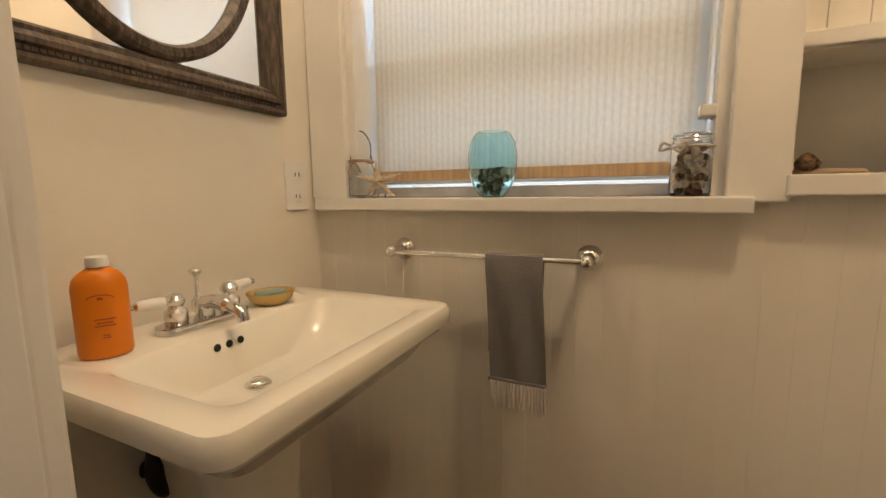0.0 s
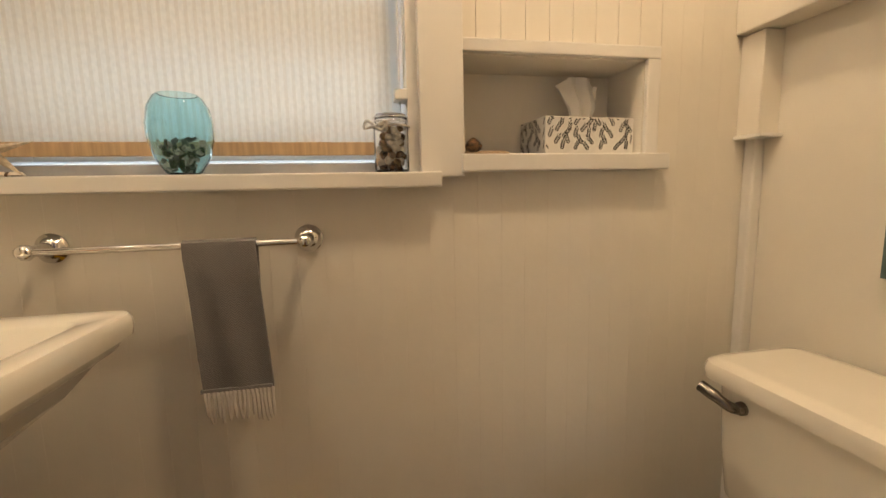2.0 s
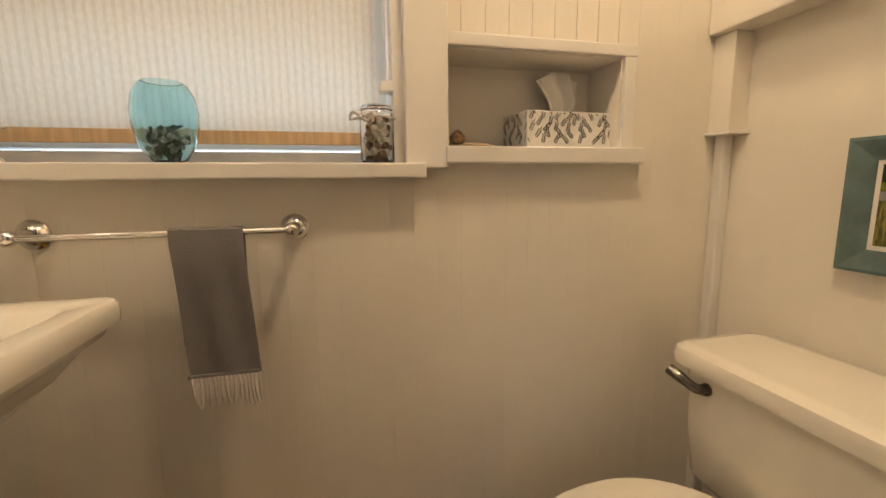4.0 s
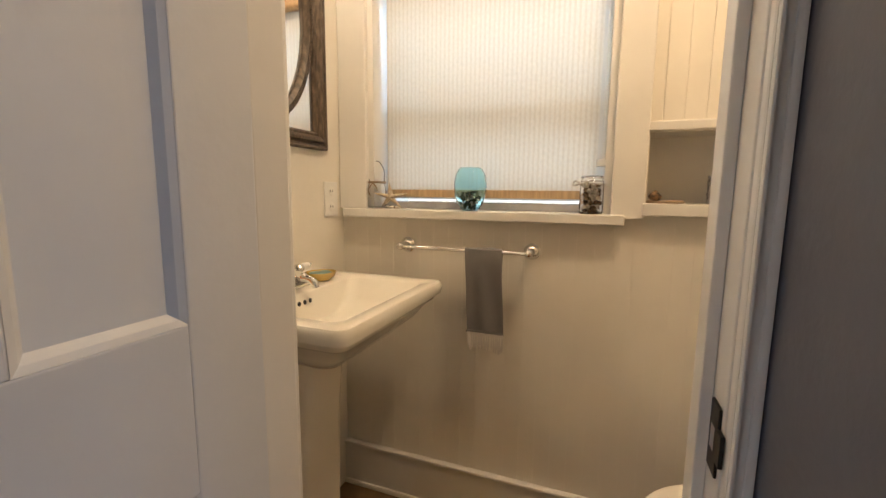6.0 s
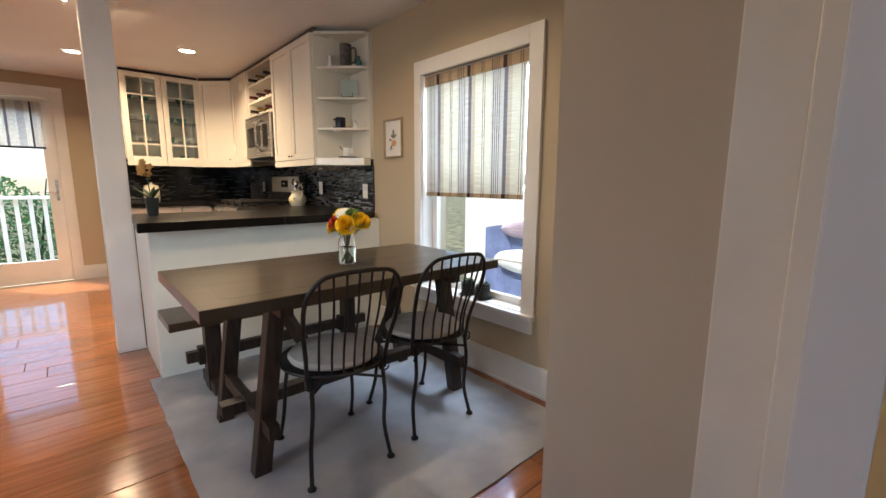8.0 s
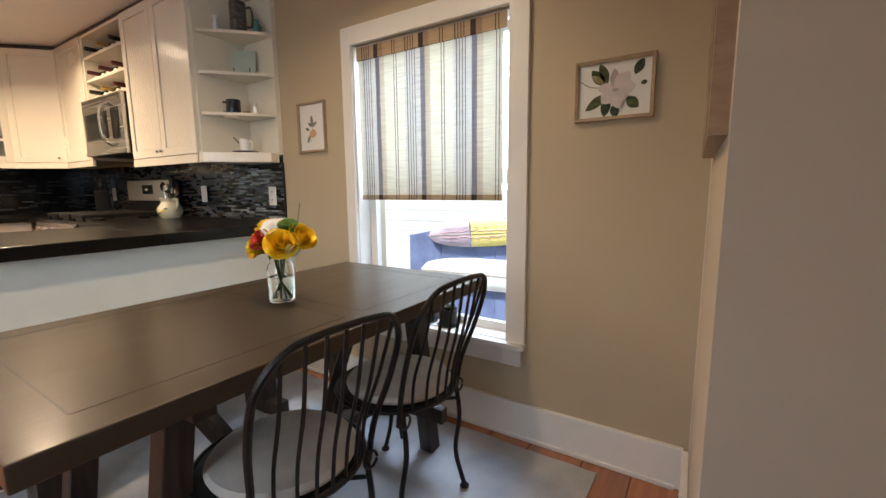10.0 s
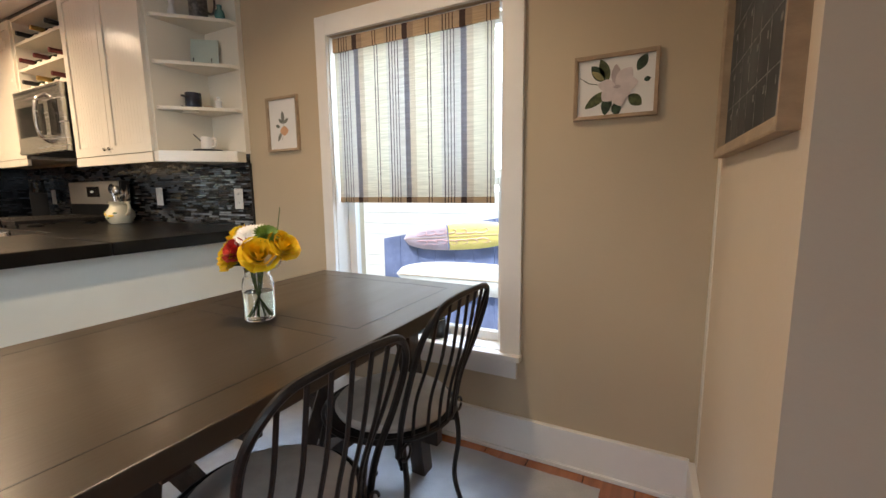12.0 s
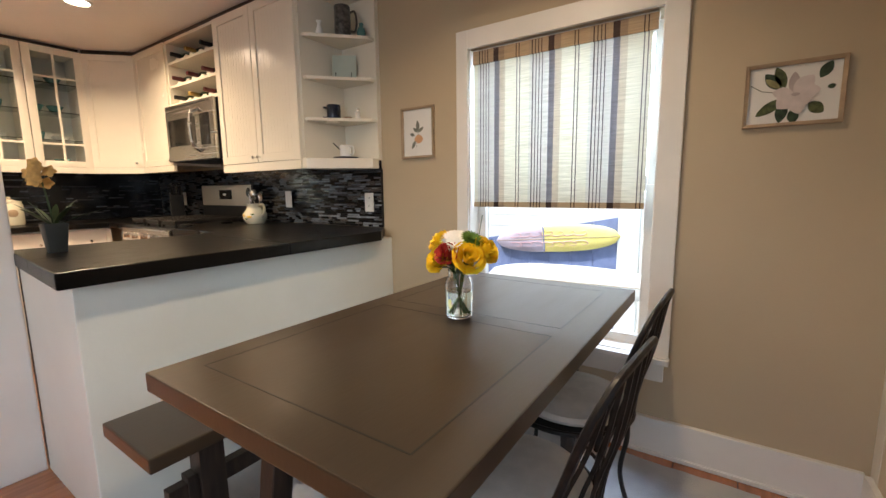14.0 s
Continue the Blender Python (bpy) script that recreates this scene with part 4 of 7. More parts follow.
def chair():
    c = thing("dining_chair", (0, 0, 0), "black wrought iron chair with a round seat and a grey cushion", "chair", "iron chairs at the dining table")
    bm = bmesh.new()
    R = 0.205
    ring = [(R * math.cos(a), R * math.sin(a), 0.44) for a in [2 * math.pi * i / 40 for i in range(40)]]
    add_tube(bm, ring, 0.008, 8, True)
    finish("seat_ring", bm, IRON, c, smooth=True)
    lathe("seat", [(0, 0.436), (0.195, 0.436), (0.203, 0.441), (0.195, 0.446), (0, 0.446)], IRON, c, 40)
    lathe("cushion", [(0, 0.447), (0.15, 0.447), (0.176, 0.455), (0.181, 0.466), (0.172, 0.478), (0.14, 0.486), (0.07, 0.490), (0, 0.491)], CUSH, c, 40, pose(0.014, 0, -0.002), "grey beige round seat cushion")
    for s in (-1, 1):
        pts = spline([(0.15, s * 0.145, 0.44), (0.165, s * 0.15, 0.30), (0.145, s * 0.155, 0.15), (0.175, s * 0.168, 0.012)], 6)
        tube("leg", pts, 0.0085, IRON, c)
        lathe("foot", [(0, 0.002), (0.017, 0.002), (0.017, 0.008), (0.009, 0.016), (0, 0.016)], IRON, c, 14, pose(0.175, s * 0.168, 0.006))
        pts = spline([(-0.14, s * 0.135, 0.44), (-0.165, s * 0.15, 0.30), (-0.18, s * 0.16, 0.15), (-0.225, s * 0.17, 0.012)], 6)
        tube("leg", pts, 0.0085, IRON, c)
        lathe("foot", [(0, 0.002), (0.017, 0.002), (0.017, 0.008), (0.009, 0.016), (0, 0.016)], IRON, c, 14, pose(-0.225, s * 0.17, 0.006))
    bm = bmesh.new()
    add_tube(bm, [(0.15, 0.15, 0.36), (-0.155, -0.145, 0.36)], 0.006)
    add_tube(bm, [(0.15, -0.15, 0.362), (-0.155, 0.145, 0.362)], 0.006)
    finish("stretcher", bm, IRON, c, smooth=True)
    # hoop back
    half = [(0.145, 0.160, 0.40), (0.166, 0.166, 0.515), (0.208, 0.184, 0.640), (0.246, 0.182, 0.755), (0.272, 0.135, 0.824), (0.279, 0.065, 0.839)]
    hoop = [(x, -y, z) for x, y, z in half] + [(0.280, 0, 0.841)] + half[::-1]
    hs = spline(hoop, 6)
    tube("back_hoop", hs, 0.0085, IRON, c)
    n_sp = 7
    for i in range(n_sp):
        u = (i - (n_sp - 1) / 2) / ((n_sp - 1) / 2)
        y_low, y_top = u * 0.120, u * 0.142
        top = min((p for p in hs if p.z > 0.6), key=lambda p: abs(p.y - y_top))
        x_low = math.sqrt(max(R * R - y_low * y_low, 0))
        pts = spline([(x_low, y_low, 0.44), (x_low + 0.015, y_low * 1.02, 0.55), ((x_low + top.x) / 2 + 0.012, (y_low + y_top) / 2, 0.68), (top.x, y_top, top.z)], 5)
        tube("spindle", pts, 0.0048, IRON, c, 6)
    for s in (-1, 1):
        curl = [(0.165, s * (0.150 + 0.022 * math.cos(a)), 0.415 + 0.022 * math.sin(a)) for a in [i * 0.5 for i in range(13)]]
        tube("scroll", curl, 0.004, IRON, c, 6)
    return c


c1 = chair()
c1.matrix_world = pose(-0.636, 0.503, 0.008, 0, 0, -5.0)
c2 = copy_thing(c1, pose(-0.648, 0.980, 0.008, 0, 0, -2.0))

# ---- kitchen ----
FY = 1.235      # front of the upper cabinets on the outer wall


def knob_small(parent, x, y, z, m=None):
    lathe("knob", [(0, 0), (0.005, 0), (0.004, 0.012), (0.010, 0.018), (0.009, 0.024), (0, 0.026)], CHROME, parent, 12, (m or Matrix()) @ pose(x, y, z, 90, 0, 0), "small polished knob")


def panel_door(parent, x0, x1, z0, z1, y, m=None, beads=0, frame_w=0.05, t=0.02, name="door"):
    """A framed cabinet door lying across y, its face towards -y, in the frame m."""
    bm = bmesh.new()
    add_box(bm, x0, x0 + frame_w, y - t, y, z0, z1, 0.002)
    add_box(bm, x1 - frame_w, x1, y - t, y, z0, z1, 0.002)
    add_box(bm, x0 + frame_w, x1 - frame_w, y - t, y, z0, z0 + frame_w, 0.002)
    add_box(bm, x0 + frame_w, x1 - frame_w, y - t, y, z1 - frame_w, z1, 0.002)
    add_box(bm, x0 + frame_w, x1 - frame_w, y - t + 0.010, y - 0.002, z0 + frame_w, z1 - frame_w)
    if m is not None:
        bmesh.ops.transform(bm, matrix=m, verts=bm.verts)
    door_ob = finish(name, bm, CAB, parent)
    for i in range(beads):
        w = (x1 - x0 - 2 * frame_w) / beads
        box("bead_board", x0 + frame_w + i * w + 0.0003, x0 + frame_w + (i + 1) * w - 0.0003, y - t + 0.0085, y - t + 0.010, z0 + frame_w + 0.002, z1 - frame_w - 0.002, CAB, door_ob, 0.0008, m=m)
    return door_ob


def shell(parent, x0, x1, y0, y1, z0, z1, shelves=(), t=0.018, mat=None):
    mat = mat or CAB
    box("side", x0, x0 + t, y0, y1, z0, z1, mat, parent, 0.001)
    box("side", x1 - t, x1, y0, y1, z0, z1, mat, parent, 0.001)
    box("back", x0 + t, x1 - t, y1 - 0.008, y1, z0, z1, mat, parent, 0)
    box("top", x0 + t, x1 - t, y0, y1 - 0.008, z1 - t, z1, mat, parent, 0)
    box("bottom", x0 + t, x1 - t, y0, y1 - 0.008, z0, z0 + t, mat, parent, 0)
    for z in shelves:
        box("shelf", x0 + t, x1 - t, y0 + 0.006, y1 - 0.008, z - 0.009, z + 0.009, mat, parent, 0.001)


ZB, ZT = 1.335, 2.265
# two-door cabinet
c = thing("wall_cabinet", (0, 0, 0), "cream beadboard two-door wall cabinet beside the open corner shelves", "kitchen cabinet", "kitchen wall cabinets")
shell(c, -3.10, -2.275, FY, DY - 0.001, ZB, ZT)
for x0, x1 in ((-3.097, -2.692), (-2.688, -2.278)):
    panel_door(c, x0, x1, ZB + 0.004, ZT - 0.003, FY - 0.001, beads=10)
knob_small(c, -2.715, FY - 0.02, ZB + 0.035)
knob_small(c, -2.665, FY - 0.02, ZB + 0.035)
box("light_rail", -3.10, -2.275, FY - 0.022, FY - 0.002, ZB - 0.05, ZB, CAB, c, 0.003)
# corner shelves
c = thing("corner_shelf", (0, 0, 0), "cream open corner shelves ending the run of wall cabinets", "kitchen shelf")
PENT = [(-1.987, 1.549), (-1.987, 1.50), (-2.235, FY + 0.002), (-2.2735, FY + 0.002), (-2.2735, 1.549)]
inner = [(-1.992, 1.549), (-1.992, 1.502), (-2.235, FY + 0.014), (-2.262, FY + 0.014), (-2.262, 1.549)]
box("side", -2.2735, -2.262, FY + 0.002, 1.549, ZB, ZT, CAB, c, 0)
box("back", -2.262, -1.987, 1.549, DY - 0.001, ZB, ZT, CAB, c, 0)
prism("base", [(p[0] + (0.012 if i in (1,) else 0), p[1] - (0.016 if i in (1, 2, 3) else 0)) for i, p in enumerate(PENT)], ZB - 0.05, ZB + 0.008, CAB, c, 0.004)
prism("top", PENT, ZT - 0.02, ZT, CAB, c, 0.003)
for z in (1.570, 1.796, 2.022):
    prism("shelf", inner, z - 0.018, z, CAB, c, 0.004)
# unit over the microwave with pigeonholes
c = thing("wall_cabinet", (0, 0, 0), "cream open cabinet with two shelves of wine bottles above the microwave", "kitchen cabinet", "kitchen wall cabinets")
shell(c, -3.79, -3.102, FY - 0.01, DY - 0.001, 1.795, ZT, (1.94, 2.105))
# cabinet left of the microwave
c = thing("wall_cabinet", (0, 0, 0), "cream single-door wall cabinet between microwave and corner", "kitchen cabinet", "kitchen wall cabinets")
shell(c, -4.345, -3.793, FY, DY - 0.001, ZB + 0.03, ZT)
panel_door(c, -4.335, -3.80, ZB + 0.034, ZT - 0.003, FY - 0.001)
knob_small(c, -3.83, FY - 0.02, ZB + 0.07)
box("light_rail", -4.345, -3.793, FY - 0.022, FY - 0.002, ZB - 0.015, ZB + 0.03, CAB, c, 0.003)
# diagonal corner cabinet
c = thing("wall_cabinet", (0, 0, 0), "cream diagonal corner wall cabinet with one plain door", "kitchen cabinet", "kitchen wall cabinets")
prism("body", [(-4.348, DY - 0.001), (-4.348, FY + 0.002), (-4.618, 0.962), (-4.949, 0.962), (-4.949, DY - 0.001)], ZB + 0.03, ZT, CAB, c)
ang = math.degrees(math.atan2(FY - 0.962, 0.27))
dl = math.hypot(0.27, FY - 0.962)
mdiag = pose(-4.618, 0.962, 0, 0, 0, ang)
panel_door(c, 0.004, dl - 0.004, ZB + 0.034, ZT - 0.003, -0.001, mdiag)
knob_small(c, dl - 0.05, -0.02, ZB + 0.07, mdiag)
box("light_rail", 0, dl, -0.022, -0.002, ZB - 0.015, ZB + 0.03, CAB, c, 0.003, m=mdiag)
# glass-fronted cabinets on the kitchen wall
CABGLASS = glass("cabinet_glass", (0.93, 0.96, 0.95), 0.0, 1.2)
# INSIDE is greyer and darker than CAB, for the back panels only
INSIDE = material("cabinet_back_grey", (0.55, 0.56, 0.52), 0.5, vary=0.03)
CROCK = material("pale_china", (0.70, 0.72, 0.70), 0.2, vary=0.08, scale=15)
TEAL = material("teal_glaze", (0.10, 0.26, 0.26), 0.2, vary=0.2)
mk = pose(-4.618, 0, 0, 0, 0, 90)     # local x is world y, local -y is world +x


def glass_cabinet(y0, y1, seed):
    c = thing("glass_cabinet", (0, 0, 0), "cream wall cabinet with a mullioned glass door and china inside", "kitchen cabinet", "glass-fronted wall cabinets")
    z0, z1 = ZB + 0.03, ZT
    for n_, a in (("side", (y0, y0 + 0.018, 0, 0.33, z0, z1)), ("side", (y1 - 0.018, y1, 0, 0.33, z0, z1)), ("back", (y0, y1, 0.32, 0.33, z0, z1)),
                 ("top", (y0, y1, 0, 0.32, z1 - 0.018, z1)), ("bottom", (y0, y1, 0, 0.32, z0, z0 + 0.018))):
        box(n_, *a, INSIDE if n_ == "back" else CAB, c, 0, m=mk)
    for k in range(3):
        z = z0 + 0.21 + 0.215 * k
        box("glass_shelf", y0 + 0.02, y1 - 0.02, 0.03, 0.30, z, z + 0.006, CABGLASS, c, 0, m=mk)
    fw = 0.05
    bm = bmesh.new()
    for a in ((y0, y0 + fw, z0, z1), (y1 - fw, y1, z0, z1), (y0 + fw, y1 - fw, z0, z0 + fw), (y0 + fw, y1 - fw, z1 - fw, z1)):
        add_box(bm, a[0], a[1], -0.021, -0.001, a[2], a[3], 0.003)
    bmesh.ops.transform(bm, matrix=mk, verts=bm.verts)
    finish("door_frame", bm, CAB, c, smooth=True)
    ym = (y0 + y1) / 2
    bm = bmesh.new()
    add_box(bm, ym - 0.007, ym + 0.007, -0.019, -0.008, z0 + fw, z1 - fw)
    for zz in (z0 + fw + 0.13, z0 + fw + 0.36, z1 - fw - 0.17):
        if zz == z0 + fw + 0.36:
            continue
        add_box(bm, y0 + fw, y1 - fw, -0.018, -0.009, zz - 0.007, zz + 0.007)
    bmesh.ops.transform(bm, matrix=mk, verts=bm.verts)
    finish("muntin", bm, CAB, c)
    g = box("pane", y0 + fw - 0.004, y1 - fw + 0.004, -0.007, -0.004, z0 + fw - 0.004, z1 - fw + 0.004, CABGLASS, c, 0, m=mk)
    g.visible_shadow = False
    box("light_rail", y0, y1, -0.022, -0.002, z0 - 0.045, z0, CAB, c, 0.003, m=mk)
    rnd = random.Random(seed)
    for k in range(4):
        zf = (z0 + 0.018) if k == 0 else z0 + 0.21 + 0.215 * (k - 1) + 0.006
        x = y0 + 0.075
        while x < y1 - 0.06:
            kind = rnd.choice(["bowl", "plate_stack", "glass", "cup"])
            mm = mk @ pose(x, 0.15, zf)
            if kind == "bowl":
                it = thing("bowl", mm, "pale china bowl inside the glass cabinet", "bowl", "china in the glass cabinets")
                lathe("bowl_body", [(0, 0), (0.022, 0), (0.026, 0.006), (0.052, 0.05), (0.055, 0.055), (0.048, 0.05), (0.02, 0.01), (0, 0.009)], rnd.choice([CROCK, TEAL]), it, 20)
            elif kind == "plate_stack":
                it = thing("plate_stack", mm, "stack of pale plates inside the glass cabinet", "plates", "china in the glass cabinets")
                for q in range(4):
                    lathe("plate", [(0, 0), (0.03, 0), (0.058, 0.010), (0.059, 0.012), (0.03, 0.004), (0, 0.004)], CROCK, it, 20, pose(0, 0, q * 0.007))
            elif kind == "cup":
                it = thing("cup", mm, "pale china cup inside the glass cabinet", "cup", "china in the glass cabinets")
                lathe("cup_body", [(0, 0), (0.022, 0), (0.036, 0.05), (0.037, 0.065), (0.034, 0.065), (0.02, 0.006), (0, 0.006)], rnd.choice([CROCK, TEAL]), it, 18)
                tube("cup_handle", [(0.035, 0, 0.05), (0.055, 0, 0.042), (0.05, 0, 0.022), (0.03, 0, 0.018)], 0.004, CROCK, it, 6)
            else:
                it = thing("drinking_glass", mm, "clear drinking glass inside the glass cabinet", "glass", "china in the glass cabinets")
                lathe("glass_body", [(0, 0), (0.026, 0), (0.033, 0.10), (0.031, 0.10), (0.024, 0.006), (0, 0.006)], CABGLASS, it, 18)
            x += rnd.uniform(0.10, 0.14)


glass_cabinet(0.605, 0.955, 1)
glass_cabinet(0.250, 0.600, 2)
# strips and cornice above the cabinets, dark wood for the shade in the gap
structure(box("trim", -4.35, -2.25, FY + 0.002, FY + 0.02, ZT + 0.001, CEILZ - 0.001, LEGWOOD, bev=0), "strip above the wall cabinets, dark for the gap's shade")
structure(box("trim", -4.66, -4.64, 0.25, 0.955, ZT + 0.001, CEILZ - 0.001, LEGWOOD, bev=0), "strip above the glass cabinets, dark for the gap's shade")
structure(box("trim", 0, dl, 0.004, 0.02, ZT + 0.001, CEILZ - 0.001, LEGWOOD, bev=0, m=mdiag), "strip above the corner cabinet, dark for the gap's shade")

# wine bottles lying in the pigeonholes
CAPS = [material("dark_red_foil", (0.12, 0.015, 0.015), 0.3, vary=0.1), material("black_foil", (0.015, 0.012, 0.012), 0.3), material("gold_foil", (0.40, 0.26, 0.08), 0.3, metal=0.6)]
BOTTLE = material("dark_green_bottle_glass", (0.02, 0.035, 0.015), 0.08, coat=0.5)


def wine(x, z, cap_mat, label):
    b = thing("wine_bottle", pose(x, FY + 0.268, z + 0.037, 90, 0, 0), label, "wine bottle", "bottles lying on the open shelves")
    lathe("bottle", [(0, 0), (0.034, 0), (0.036, 0.01), (0.036, 0.17), (0.030, 0.20), (0.015, 0.225), (0.013, 0.23)], BOTTLE, b, 18)
    lathe("cap", [(0.0135, 0.228), (0.0150, 0.232), (0.0145, 0.300), (0, 0.302)], cap_mat, b, 16)


for z, tone in ((2.115, (1, 2, 1)), (1.950, (0, 0, 0)), (1.814, (1, 2, 0))):
    for k, x in enumerate((-3.66, -3.45, -3.24)):
        wine(x, z, CAPS[tone[k]], ("wine bottle with dark red cap" if tone[k] == 0 else "wine bottle with black cap" if tone[k] == 1 else "wine bottle with gold cap") + " lying on the open shelf")
        u = thing("bottle_rest", (x + 0.02, FY + 0.030, z), "white scalloped bottle rest on the open shelf", "bottle rest", "white bottle rests")
        prism("rest", [(-0.085, 0), (0.085, 0), (0.085, 0.030), (0.06, 0.034), (0.030, 0.018), (-0.030, 0.018), (-0.06, 0.034), (-0.085, 0.030)], 0, 0.012, CAB, u, 0, pose(0, 0.012, 0, 90, 0, 0))

# microwave
mw = thing("microwave", (-3.80, FY - 0.05, 1.385), "stainless steel over-the-range microwave with a curved handle", "microwave")
W, H = 0.675, 0.405
box("body", 0.004, W - 0.004, 0.03, 0.36, 0.0, H, BLACK, mw, 0.004)
box("door", 0, W, 0, 0.03, 0, H, STEEL, mw, 0.005)
box("window", 0.04, 0.43, -0.003, 0.001, 0.11, 0.30, DARKGLASS, mw, 0.002, label="dark glass window")
box("control_panel", 0.50, 0.62, -0.003, 0.001, 0.10, 0.31, DARKGLASS, mw, 0.002, label="dark control panel")
tube("handle", spline([(0.475, 0.0, 0.06), (0.475, -0.045, 0.10), (0.475, -0.058, 0.20), (0.475, -0.045, 0.31), (0.475, 0.0, 0.35)], 6), 0.012, STEEL, mw, 10)
for i in range(12):
    box("vent_slat", 0.03 + i * 0.052, 0.07 + i * 0.052, -0.002, 0.002, H - 0.022, H - 0.016, BLACK, mw, 0)

# counters
def slab(name, pts, z0, z1, label, mat=None):
    t = thing(name, (0, 0, 0), label, "worktop")
    prism("top", pts, z0, z1, mat or BLACKTOP, t, 0.006)
    return t


slab("peninsula_worktop", [(-1.85, 0.004), (-1.85, 0.80), (-2.66, 0.80), (-2.70, 0.06)], 0.876, 0.93, "thick black waxed wooden worktop on the half wall")
slab("peninsula_worktop", [(-1.85, 0.803), (-1.85, 1.40), (-1.99, DY - 0.001), (-3.20, DY - 0.001), (-3.20, 0.90), (-2.68, 0.90), (-2.66, 0.803)], 0.876, 0.93, "black waxed wooden worktop joining the outer wall")
slab("back_worktop", [(-3.98, 0.92), (-3.98, DY - 0.001), (-4.949, DY - 0.001), (-4.949, 0.06), (-4.33, 0.06), (-4.33, 0.92)], 0.89, 0.93, "black worktop in the corner behind the range")
for y0, y1 in ((0.07, 0.36), (0.365, 0.655), (0.66, 0.95)):
    c = thing("base_cabinet", (0, 0, 0), "cream base cabinet with a drawer above a door", "kitchen cabinet", "kitchen base cabinets")
    box("body", y0, y1, 0.02, 0.55, 0.0, 0.888, CAB, c, 0.001, m=pose(-4.38, 0, 0, 0, 0, 90))
    panel_door(c, y0 + 0.003, y1 - 0.003, 0.70, 0.875, 0.018, pose(-4.38, 0, 0, 0, 0, 90), frame_w=0.035, name="drawer")
    panel_door(c, y0 + 0.003, y1 - 0.003, 0.10, 0.695, 0.018, pose(-4.38, 0, 0, 0, 0, 90))
    knob_small(c, (y0 + y1) / 2, -0.002, 0.79, pose(-4.38, 0, 0, 0, 0, 90))
c = thing("base_cabinet", (0, 0, 0), "cream base cabinets behind the half wall", "kitchen cabinet", "kitchen base cabinets")
box("body", -2.62, -2.051, 0.08, DY - 0.002, 0, 0.875, CAB, c, 0.002)
c = thing("base_cabinet", (0, 0, 0), "cream base cabinet beside the range", "kitchen cabinet", "kitchen base cabinets")
box("body", -3.195, -2.623, 0.95, DY - 0.002, 0, 0.875, CAB, c, 0.002)

# range
rg = thing("gas_range", (-3.97, 0.90, 0), "stainless steel gas range with black cast iron grates", "cooker")
W = 0.76
box("body", 0, W, 0.02, 0.64, 0, 0.905, STEEL, rg, 0.004)
box("cooktop", 0, W, 0.0, 0.60, 0.905, 0.925, BLACK, rg, 0.004)
box("front_panel", 0, W, -0.02, 0.02, 0.80, 0.915, STEEL, rg, 0.006)
for i in range(5):
    lathe("control_knob", [(0, 0), (0.022, 0), (0.020, 0.025), (0.012, 0.028), (0, 0.028)], CHROME, rg, 18, pose(0.09 + i * 0.145, -0.02, 0.86, 90, 0, 0))
box("oven_door", 0.01, W - 0.01, -0.015, 0.02, 0.15, 0.79, STEEL, rg, 0.006)
box("oven_window", 0.12, W - 0.12, -0.018, -0.013, 0.32, 0.66, DARKGLASS, rg, 0.003)
tube("oven_handle", [(0.06, -0.05, 0.75), (W - 0.06, -0.05, 0.75)], 0.012, STEEL, rg, 10)
box("back_panel", 0.0, W, 0.585, 0.64, 0.925, 1.215, BLACK, rg, 0.006)
box("panel_face", 0.02, W - 0.02, 0.578, 0.584, 1.05, 1.21, SATIN, rg, 0.003, label="satin steel control panel")
box("display", 0.30, 0.48, 0.573, 0.577, 1.10, 1.175, DARKGLASS, rg, 0.002)
box("display_digits", 0.36, 0.40, 0.571, 0.5725, 1.13, 1.145, CROCK, rg, 0)
for gx in (0.04, 0.28, 0.52):
    bm = bmesh.new()
    for k in range(4):
        add_box(bm, gx + 0.005 + k * 0.062, gx + 0.017 + k * 0.062, 0.04, 0.56, 0.950, 0.972, 0.002, seg=1)
    for yy in (0.04, 0.20, 0.40, 0.548):
        add_box(bm, gx, gx + 0.20, yy, yy + 0.014, 0.943, 0.968, 0.002, seg=1)
    for xx in (gx + 0.003, gx + 0.185):
        for yy in (0.045, 0.545):
            add_box(bm, xx, xx + 0.012, yy, yy + 0.012, 0.925, 0.945)
    finish("grate", bm, IRON, rg)
for gx, gy in ((0.14, 0.16), (0.14, 0.44), (0.62, 0.16), (0.62, 0.44), (0.38, 0.30)):
    lathe("burner", [(0, 0.925), (0.04, 0.925), (0.038, 0.937), (0.025, 0.940), (0, 0.941)], IRON, rg, 20, pose(gx, gy, 0))

# pitcher with utensils
CREAMGLAZE = material("cream_glazed_pottery", (0.72, 0.68, 0.52), 0.18, vary=0.05, coat=0.4)
p = thing("pitcher", pose(-3.05, 1.39, 0.93) @ Matrix.Diagonal((1.14, 1.14, 0.88, 1)), "cream glazed pitcher painted with lemons, full of kitchen tools", "pitcher")
lathe("pitcher_body", [(0, 0), (0.050, 0), (0.056, 0.01), (0.072, 0.05), (0.070, 0.085), (0.050, 0.12), (0.046, 0.14), (0.056, 0.162), (0.052, 0.162), (0.042, 0.14), (0.042, 0.12), (0.06, 0.08), (0, 0.02)], CREAMGLAZE, p, 32)
tube("pitcher_handle", spline([(0.050, 0.0, 0.145), (0.088, 0, 0.155), (0.102, 0, 0.12), (0.090, 0, 0.085), (0.066, 0, 0.065)], 5), 0.008, CREAMGLAZE, p, 10)
LEMON = material("lemon_yellow_paint", (0.75, 0.50, 0.03), 0.3)
LEAFP = material("painted_leaf_green", (0.08, 0.16, 0.04), 0.35)
